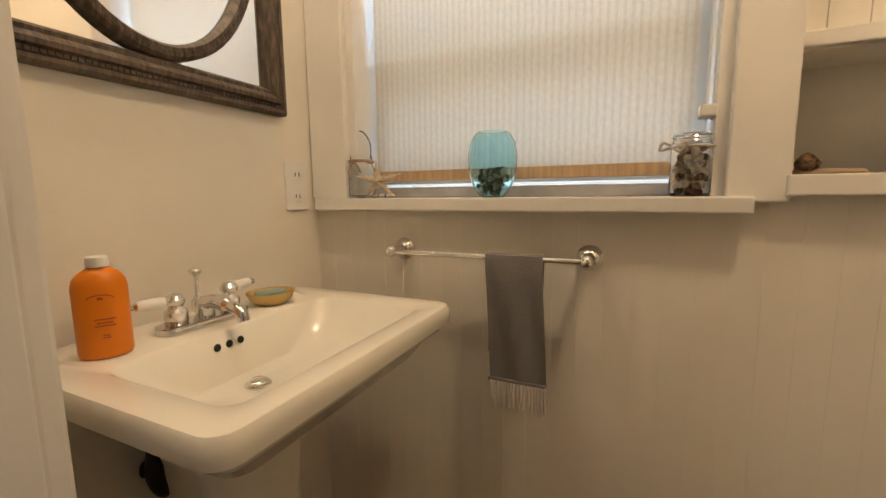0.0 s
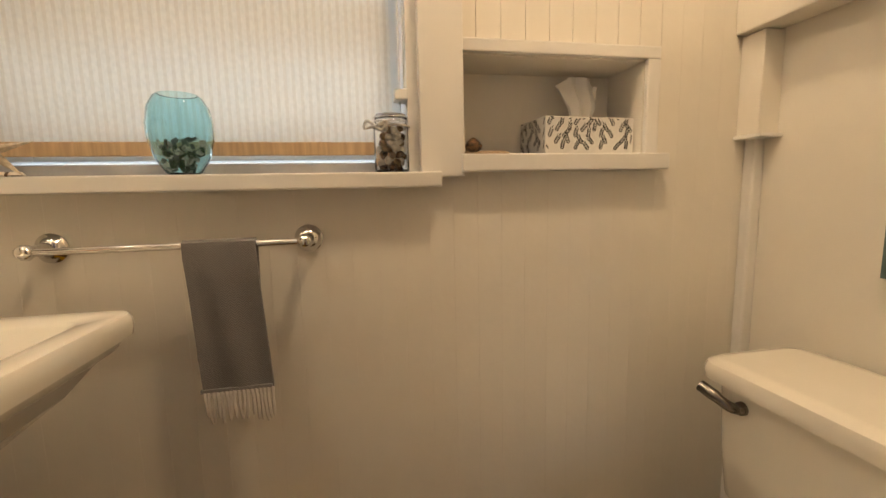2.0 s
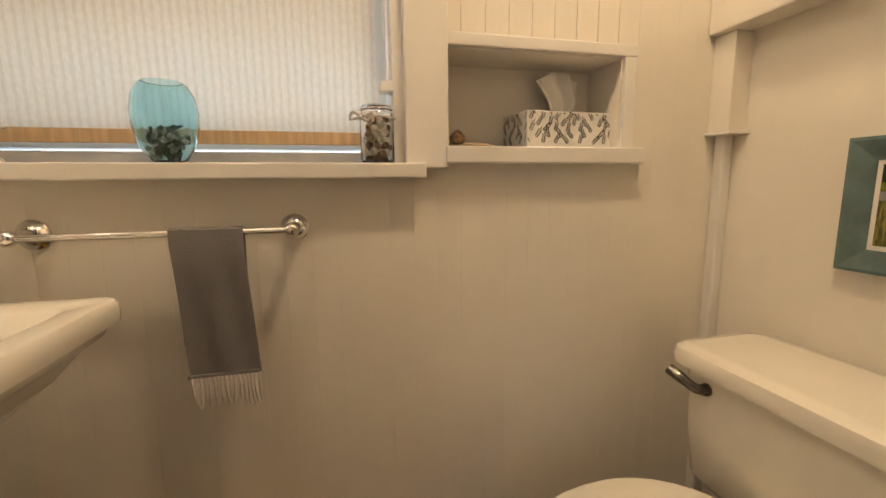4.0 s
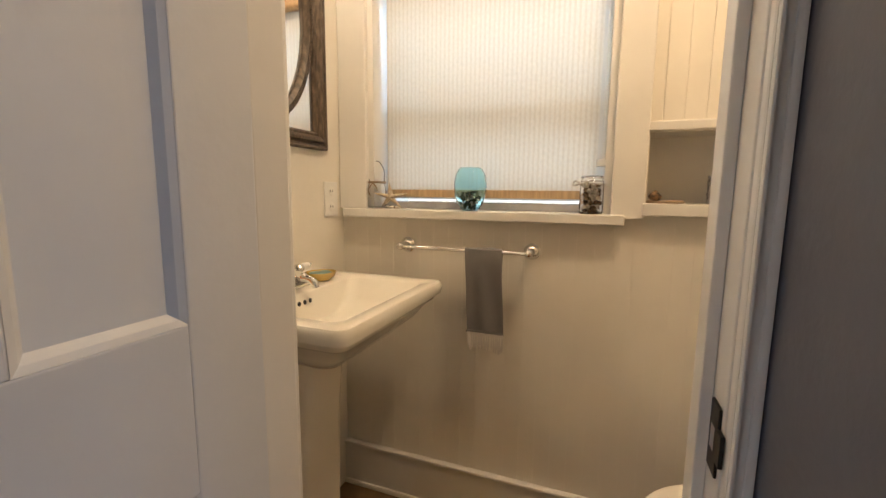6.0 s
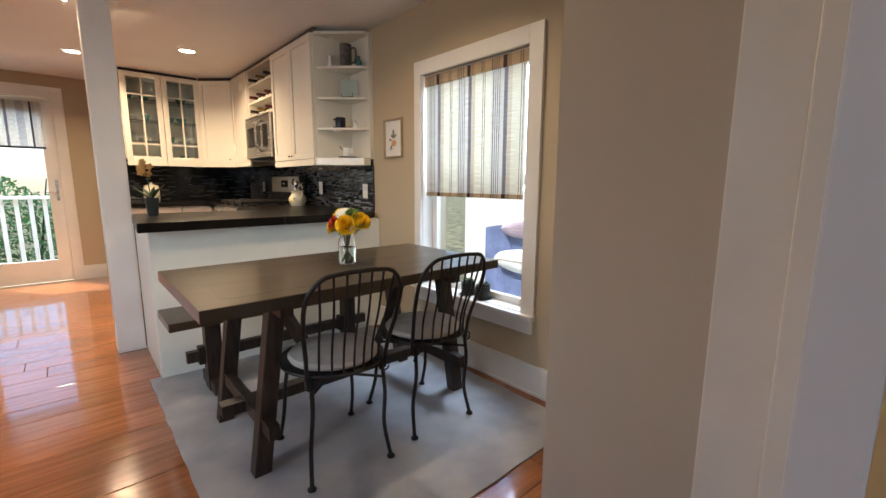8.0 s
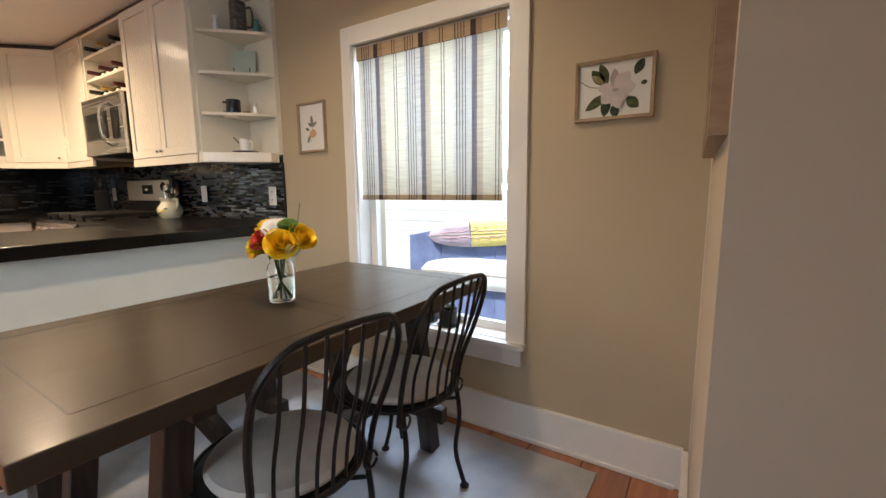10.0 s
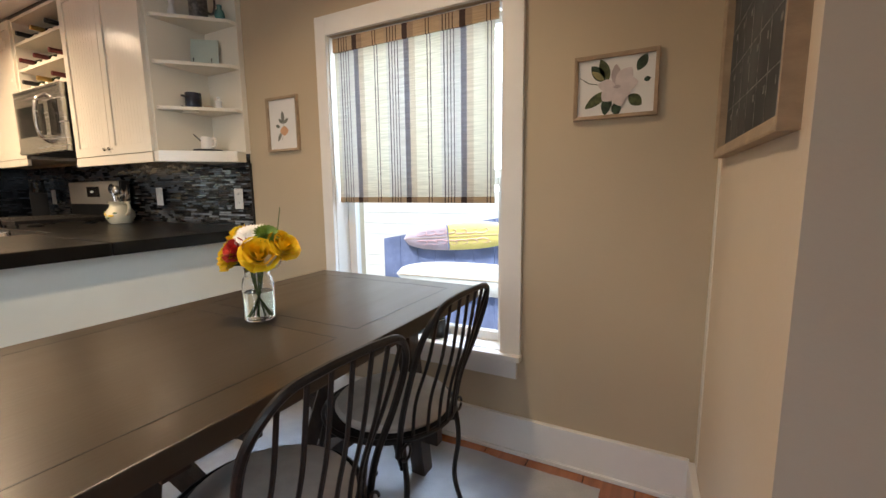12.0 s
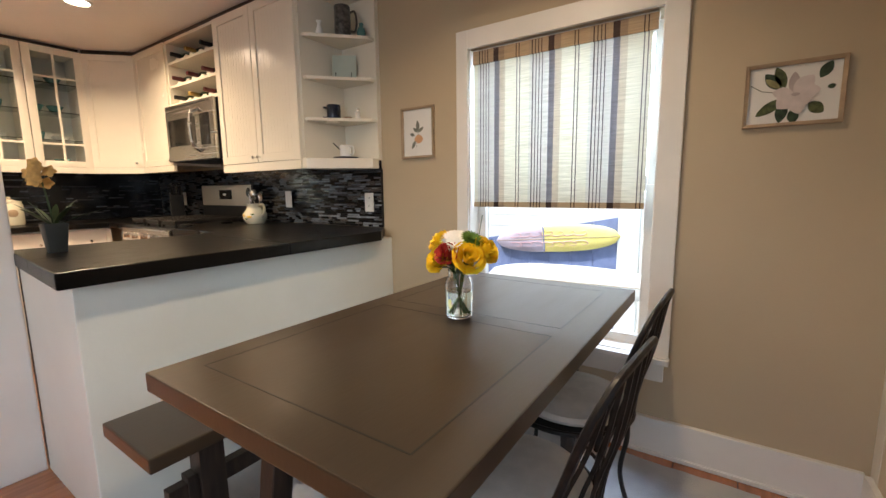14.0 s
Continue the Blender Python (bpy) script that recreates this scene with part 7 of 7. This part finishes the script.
GR = material("painted_dark_leaf", (0.045, 0.075, 0.04), 0.7, vary=0.3, scale=60)
GR2 = material("painted_mid_leaf", (0.10, 0.12, 0.045), 0.7, vary=0.3, scale=60)
PET = material("painted_pink_white_petal", (0.66, 0.58, 0.56), 0.75, vary=0.06, scale=30)
PETD = material("painted_petal_shade", (0.50, 0.42, 0.41), 0.75, vary=0.1, scale=30)
BUD = material("painted_pale_bud", (0.36, 0.32, 0.14), 0.7, vary=0.2, scale=40)
mg, W, H = hung_picture(-0.222, 0.050, 1.362, 1.578, "botanical print of a magnolia in a thin oak frame")
for k, (x, z, a, L_, w_) in enumerate(((0.115, 0.095, 215, 0.085, 0.013), (0.115, 0.085, 262, 0.065, 0.013), (0.140, 0.058, 275, 0.045, 0.012), (0.180, 0.075, 318, 0.050, 0.014), (0.205, 0.150, 62, 0.052, 0.012),
                                   (0.105, 0.125, 130, 0.068, 0.014), (0.115, 0.130, 112, 0.070, 0.012), (0.225, 0.118, 10, 0.020, 0.006))):
    flat_shape("painted_leaf", leaf_outline(x, z, a, L_ * 1.12, w_ * 1.35), -0.0061, GR if k % 3 else GR2, mg, "dark green painted leaf")
flat_shape("painted_bud", leaf_outline(0.100, 0.130, 140, 0.055, 0.010), -0.0069, BUD, mg, "yellow-green painted bud")
tube("painted_twig", [(0.018, -0.0075, 0.148), (0.05, -0.0075, 0.125), (0.11, -0.0075, 0.112)], 0.0012, GR2, mg, 5)
for k, (a, L_, w_) in enumerate(((92, 0.075, 0.016), (50, 0.075, 0.026), (8, 0.070, 0.026), (168, 0.062, 0.020), (225, 0.062, 0.026), (285, 0.070, 0.024), (325, 0.055, 0.024))):
    flat_shape("painted_petal", leaf_outline(0.140, 0.105, a, L_, w_), -0.0077 - k * 0.0007, PETD if k == 0 else PET, mg, "pale pink painted petal")
flat_shape("painted_centre", leaf_outline(0.130, 0.104, 0, 0.026, 0.006), -0.0137, PETD, mg, "darker painted flower centre")
lm, W, H = hung_picture(-1.822, -1.596, 1.334, 1.612, "small botanical print of a lemon sprig in a thin oak frame")
PALELEAF = material("painted_pale_leaf", (0.24, 0.25, 0.20), 0.7, vary=0.2, scale=60)
FRUIT = material("painted_peach_fruit", (0.70, 0.40, 0.22), 0.7, vary=0.1)
flat_shape("painted_fruit", leaf_outline(0.088, 0.105, 0, 0.062, 0.024), -0.0069, FRUIT, lm, "orange painted fruit")
for k, (x, z, a, L_, w_) in enumerate(((0.115, 0.145, 95, 0.062, 0.012), (0.115, 0.142, 35, 0.045, 0.009), (0.112, 0.142, 140, 0.042, 0.009), (0.090, 0.125, 160, 0.035, 0.009), (0.098, 0.100, 238, 0.055, 0.010))):
    flat_shape("painted_leaf", leaf_outline(x, z, a, L_, w_), -0.0062, PALELEAF, lm, "grey-green painted leaf")
tube("painted_twig", [(0.115, -0.0066, 0.19), (0.115, -0.0066, 0.12), (0.10, -0.0066, 0.06)], 0.001, PALELEAF, lm, 5)

# chalkboard calendar
CBY, CBW = 1.432, 0.680
cbd = thing("chalkboard", pose(0.2375, CBY, 1.203, 0, 0, -88.0), "framed blackboard calendar with chalk grid lines", "chalkboard")
CW, CHH = CBW, 0.72
picture_frame(cbd, CW, CHH, 0.026, 0.030, FRAMEW, Matrix(), 0.9)
box("board", 0.024, CW - 0.024, -0.008, -0.003, 0.024, CHH - 0.024, CHALK, cbd, 0)
for i in range(1, 7):
    x = 0.026 + (CW - 0.052) * i / 7
    box("chalk_line", x - 0.0009, x + 0.0009, -0.0087, -0.0081, 0.030, CHH - 0.10, CHALKLINE, cbd, 0)
for j in range(1, 7):
    z = 0.026 + (CHH - 0.12) * j / 6
    box("chalk_line", 0.030, CW - 0.030, -0.0087, -0.0081, z - 0.0011, z + 0.0011, CHALKLINE, cbd, 0)
rnd = random.Random(9)
for i in range(7):
    for j in range(6):
        x, z = 0.026 + (CW - 0.052) * (i + 0.90) / 7, 0.026 + (CHH - 0.12) * (j + 0.80) / 6
        for k in range(rnd.choice((1, 2, 2))):
            box("chalk_mark", x - 0.016 + k * 0.008, x - 0.012 + k * 0.008, -0.0087, -0.0081, z - 0.012, z + 0.002, CHALKLINE, cbd, 0, label="small smudged chalk mark")
for k in range(5):
    box("chalk_mark", 0.06 + k * 0.12, 0.12 + k * 0.12, -0.0087, -0.0081, CHH - 0.075, CHH - 0.050, CHALKLINE, cbd, 0, label="small smudged chalk mark")

# vase of flowers on the table
vz = thing("flower_vase", pose(-0.925, 0.742, 0.761) @ Matrix.Scale(1.08, 4), "clear glass mason jar of water holding flower stems", "vase")
RV = [(0.035, 0.0), (0.039, 0.005), (0.040, 0.095), (0.036, 0.112), (0.031, 0.118), (0.031, 0.136), (0.033, 0.138)]
lathe("jar_glass", [(0, 0)] + RV + [(0.0300, 0.138)] + [(r - 0.0028, z) for r, z in reversed(RV[1:-1])] + [(0, 0.007)], GLASS, vz, 48)
lathe("water", [(0, 0.0075), (0.0355, 0.0085), (0.0365, 0.076), (0, 0.076)], WATER, vz, 40)
STEM = material("green_flower_stem", (0.09, 0.17, 0.04), 0.5, vary=0.2)
bq = thing("bouquet", pose(-0.925, 0.742, 0.766) @ Matrix.Scale(1.08, 4), "bouquet of yellow roses, red carnation and white daisies", "flowers")
YR = material("yellow_rose_petal", (0.90, 0.68, 0.03), 0.55, vary=0.12, scale=60, second=(0.86, 0.54, 0.01))
RR = material("red_carnation_petal", (0.60, 0.045, 0.03), 0.6, vary=0.2, scale=60)
WD = material("white_daisy_petal", (0.80, 0.79, 0.74), 0.6, vary=0.04)
GM = material("green_chrysanthemum_petal", (0.16, 0.30, 0.03), 0.6, vary=0.2)
# heads: direction to the viewer's side is -y and +x
HEADS = [("rose", (0.055, -0.030, 0.178), 0.040, YR, "yellow rose"), ("rose", (-0.048, -0.045, 0.168), 0.036, YR, "yellow rose"), ("rose", (-0.068, 0.010, 0.215), 0.038, YR, "yellow rose"),
         ("rose", (0.080, 0.035, 0.195), 0.036, YR, "yellow rose"), ("rose", (-0.01, -0.055, 0.190), 0.030, RR, "red carnation"), ("daisy", (-0.018, -0.010, 0.235), 0.034, WD, "white daisy"),
         ("daisy", (0.005, -0.035, 0.220), 0.032, WD, "white daisy"), ("daisy", (-0.03, 0.03, 0.240), 0.032, WD, "white daisy"), ("mum", (0.045, 0.010, 0.230), 0.032, GM, "green chrysanthemum"),
         ("daisy", (0.085, -0.01, 0.160), 0.020, WD, "small white daisy"), ("mum", (-0.04, -0.03, 0.205), 0.016, GM, "green chrysanthemum"), ("rose", (0.02, 0.06, 0.20), 0.036, YR, "yellow rose")]


def rose(bm, m_, R0, rn):
    for ring_, (n_, rad, h, open_) in enumerate(((3, 0.25, 0.75, 0.1), (5, 0.45, 0.70, 0.25), (6, 0.70, 0.55, 0.5), (7, 0.92, 0.35, 0.9))):
        for q in range(n_):
            a0 = 2 * math.pi * q / n_ + ring_ * 0.7 + rn.uniform(-0.1, 0.1)
            rows_ = []
            for i in range(5):
                v_ = i / 4
                row_ = []
                for j in range(5):
                    u_ = (j / 4 - 0.5)
                    aa = a0 + u_ * (2 * math.pi / n_) * 1.45
                    r__ = R0 * (rad * (0.35 + 0.65 * v_ ** 0.6) + 0.12 * open_ * v_ ** 4)
                    z_ = R0 * (-0.35 + (h + 0.35) * v_ - 0.22 * (2 * abs(u_)) ** 2 * v_ - 0.15 * open_ * v_ ** 5)
                    row_.append(bm.verts.new(m_ @ Vector((r__ * math.cos(aa), r__ * math.sin(aa), z_))))
                rows_.append(row_)
            for a, b_ in zip(rows_, rows_[1:]):
                for j in range(4):
                    bm.faces.new((a[j], a[j + 1], b_[j + 1], b_[j]))


rn = random.Random(12)
for kind, c_, R0, mat_, lab in HEADS:
    c_, R0 = (c_[0] * 0.86, c_[1] * 0.86, c_[2] * 0.93 + 0.008), R0 * (1.24 if kind == "rose" else 1.12)
    d_ = (Vector(c_) - Vector((0, 0, 0.12))).normalized() + Vector((0.25, -0.35, 0))
    m_ = Matrix.Translation(c_) @ d_.to_track_quat("Z", "Y").to_matrix().to_4x4()
    bm = bmesh.new()
    if kind == "rose":
        rose(bm, m_, R0, rn)
    else:
        layers = ((0, 20, 1.0), (0.5, 16, 0.8)) if kind == "daisy" else ((0.2, 20, 1.0), (0.5, 18, 0.9), (0.9, 14, 0.75), (1.5, 10, 0.5))
        for el, n_, s_ in layers:
            for q in range(n_):
                a = 2 * math.pi * q / n_ + el
                tmp = bmesh.new()
                leaf(tmp, (0, 0, 0), (math.cos(a), math.sin(a), el * 0.8), R0 * s_, R0 * 0.30, 0.002, 3)
                bmesh.ops.transform(tmp, matrix=m_, verts=tmp.verts)
                me_ = bpy.data.meshes.new("tmp")
                tmp.to_mesh(me_)
                tmp.free()
                bm.from_mesh(me_)
                bpy.data.meshes.remove(me_)
    finish("flower_head", bm, mat_, bq, lab, smooth=True)
    a = math.atan2(c_[1], c_[0])
    foot = (-0.022 * math.cos(a), -0.022 * math.sin(a), 0.008)
    tube("stem", spline([foot, (0.006 * math.cos(a), 0.006 * math.sin(a), 0.075), (0.016 * math.cos(a), 0.016 * math.sin(a), 0.125), (c_[0] * 0.8, c_[1] * 0.8, c_[2] - 0.015)], 4), 0.0022, STEM, bq, 6)
for q in range(12):
    a = q * 0.53
    bm = bmesh.new()
    leaf(bm, (0.02 * math.cos(a), 0.02 * math.sin(a), 0.140), (math.cos(a), math.sin(a), rn.uniform(0.1, 0.9)), rn.uniform(0.045, 0.065), 0.020, 0.012, 4)
    finish("leaf", bm, LEAFD, bq, smooth=True)
tube("stem", [(0.03, 0.03, 0.13), (0.055, 0.04, 0.29)], 0.0012, STEM, bq, 5)

# planters on the window sill
for k, x in enumerate((-0.965, -0.835)):
    pt_ = thing("planter", (x, 1.622, DW[2] + 0.001), "small blue-grey pot of succulents on the window sill", "potted plant", "pots on the window sill")
    lathe("pot", [(0, 0), (0.038, 0), (0.042, 0.006), (0.047, 0.085), (0.043, 0.085), (0.038, 0.012), (0, 0.010)], POTM, pt_, 28)
    lathe("saucer", [(0, -0.0005), (0.052, -0.0005), (0.058, 0.006), (0.054, 0.006), (0, 0.0)], POTM, pt_, 28)
    bm = bmesh.new()
    for q in range(26):
        a = q * 2.4
        leaf(bm, (0.012 * math.cos(a), 0.012 * math.sin(a), 0.075), (math.cos(a), math.sin(a), 0.4 + (q % 5) * 0.35), 0.045, 0.013, 0.006, 3)
    finish("leaves", bm, LEAFD, pt_, smooth=True)

# dark leather chaise edge in the front room is out of sight; a pale mat lies near the glass door
bmr = box("mat", -4.72, -3.90, -1.75, -0.98, -0.0, 0.008, RUGM, bev=0.002)
tagged(bmr, "pale woven mat on the pine floor", "mat")

# ---- mosaic splashback ----
# the blue-grey tile is lightened, so glints on the mosaic sit in its colour
TILES = [material("black_glass_tile", (0.014, 0.015, 0.018), 0.10, vary=0.2, random_each=0.5), material("charcoal_stone_tile", (0.05, 0.052, 0.058), 0.35, vary=0.3, scale=60, random_each=0.4),
         material("blue_grey_glint_tile", (0.26, 0.29, 0.33), 0.08, vary=0.2, random_each=0.4), material("slate_brown_tile", (0.06, 0.05, 0.046), 0.3, vary=0.3, scale=60, random_each=0.3)]
GROUT = material("black_grout", (0.01, 0.01, 0.01), 0.8)


def splashback():
    rn = random.Random(31)
    base = structure(box("backsplash", -4.947, -1.995, DY - 0.006, DY - 0.0005, 0.931, 1.345, GROUT, bev=0), "dark glass and stone strip mosaic splashback")
    structure(box("backsplash_edge", -1.995, -1.987, DY - 0.012, DY - 0.0005, 0.931, 1.285, BLACK, bev=0.001), "black edge strip of the splashback")
    meshes = {}
    h = 0.0128
    far = {k: bmesh.new() for k in range(4)}
    row = 0
    z = 0.933
    while z + h < 1.345:
        x = -1.997 - rn.uniform(0, 0.04)
        first = True
        x = -1.997
        while x > -4.94:
            L_ = rn.choice((0.035, 0.05, 0.07, 0.09))
            if first:
                L_ *= rn.uniform(0.4, 1)
                first = False
            L_ = round(L_, 3)
            x0_ = max(x - L_, -4.945)
            k = rn.choice((0, 0, 0, 1, 2, 2, 3))
            if x > -2.62 and z < 1.285 and splash_count[0] < 300:
                key = (round(x - x0_, 3), k)
                if key not in meshes:
                    bm = bmesh.new()
                    w_ = x - x0_ - 0.0014
                    a_ = [bm.verts.new(p_) for p_ in ((0, 0, 0), (w_, 0, 0), (w_, 0, h - 0.0014), (0, 0, h - 0.0014))]
                    b_ = [bm.verts.new(p_) for p_ in ((0.001, -0.003, 0.001), (w_ - 0.001, -0.003, 0.001), (w_ - 0.001, -0.003, h - 0.0024), (0.001, -0.003, h - 0.0024))]
                    bm.faces.new(b_)
                    for i in range(4):
                        bm.faces.new((a_[i], a_[(i + 1) % 4], b_[(i + 1) % 4], b_[i]))
                    bmesh.ops.recalc_face_normals(bm, faces=bm.faces)
                    me = bpy.data.meshes.new("tile")
                    bm.to_mesh(me)
                    bm.free()
                    me.materials.append(TILES[k])
                    meshes[key] = me
                ob = new("tile", meshes[key])
                ob.parent = base
                ob.location = (x0_, DY - 0.006 - rn.uniform(0, 0.0012), z)
                ob.rotation_euler = (rn.uniform(-0.06, 0.06), 0, rn.uniform(-0.03, 0.03))
                splash_count[0] += 1
            else:
                d_ = rn.uniform(0.002, 0.0035)
                add_box(far[k], x0_, x - 0.0014, DY - 0.006 - d_, DY - 0.006, z, z + h - 0.0014)
            x = x0_
        z += h
        row += 1
    for k, bm in far.items():
        ob = finish("tiles", bm, TILES[k], base)
        tagged(ob, "", "", "", "stuff")
    base2 = structure(box("backsplash", -4.949, -4.944, 0.06, DY - 0.01, 0.931, 1.345, GROUT, bev=0), "dark strip mosaic splashback on the kitchen wall")
    wall_tiles = [bmesh.new(), bmesh.new(), bmesh.new()]
    for i in range(32):
        y = 0.065
        while y < DY - 0.02:
            L_ = rn.choice((0.05, 0.08, 0.12))
            add_box(wall_tiles[rn.choices((0, 1, 2), (30, 5, 1))[0]], -4.944, -4.9405 + rn.uniform(-0.001, 0.0012), y, min(y + L_, DY - 0.012) - 0.0014, 0.933 + i * h, 0.933 + (i + 1) * h - 0.0014)
            y += L_
    for bm, mat in zip(wall_tiles, TILES):
        tagged(finish("tiles", bm, mat, base2), "", "", "", "stuff")


splash_count = [0]
splashback()


# ---- pine boards ----
def floorboards():
    rn = random.Random(17)
    base = bpy.data.objects["floor"]
    meshes = {}
    x = -5.59
    widths = (0.165, 0.185, 0.205, 0.225)
    while x < 2.79:
        w_ = rn.choice(widths)
        w_ = min(w_, 2.795 - x)
        if w_ < 0.03:
            break
        y = -2.445
        cuts = sorted([rn.uniform(-1.6, -0.4), rn.uniform(0.2, 1.2)])
        top_y = DY - 0.002 if x + w_ < 0.225 else HY0 - 0.001
        ends = [c_ for c_ in cuts if c_ < top_y - 0.3] + [top_y]
        for e_ in ends:
            bm = bmesh.new()
            add_box(bm, 0, w_ - 0.0025, 0, e_ - y - 0.002, -0.0215, 0.0)
            top_f = [f_ for f_ in bm.faces if f_.calc_center_median().z > -0.001]
            es = [ed for ed in top_f[0].edges]
            bmesh.ops.bevel(bm, geom=es, offset=0.0025, segments=1, affect="EDGES")
            me = bpy.data.meshes.new("board")
            bmesh.ops.recalc_face_normals(bm, faces=bm.faces)
            bm.to_mesh(me)
            bm.free()
            me.materials.append(FLOOR)
            ob = new("board", me)
            ob.parent = base
            ob.location = (x, y, 0)
            y = e_
        x += w_


floorboards()
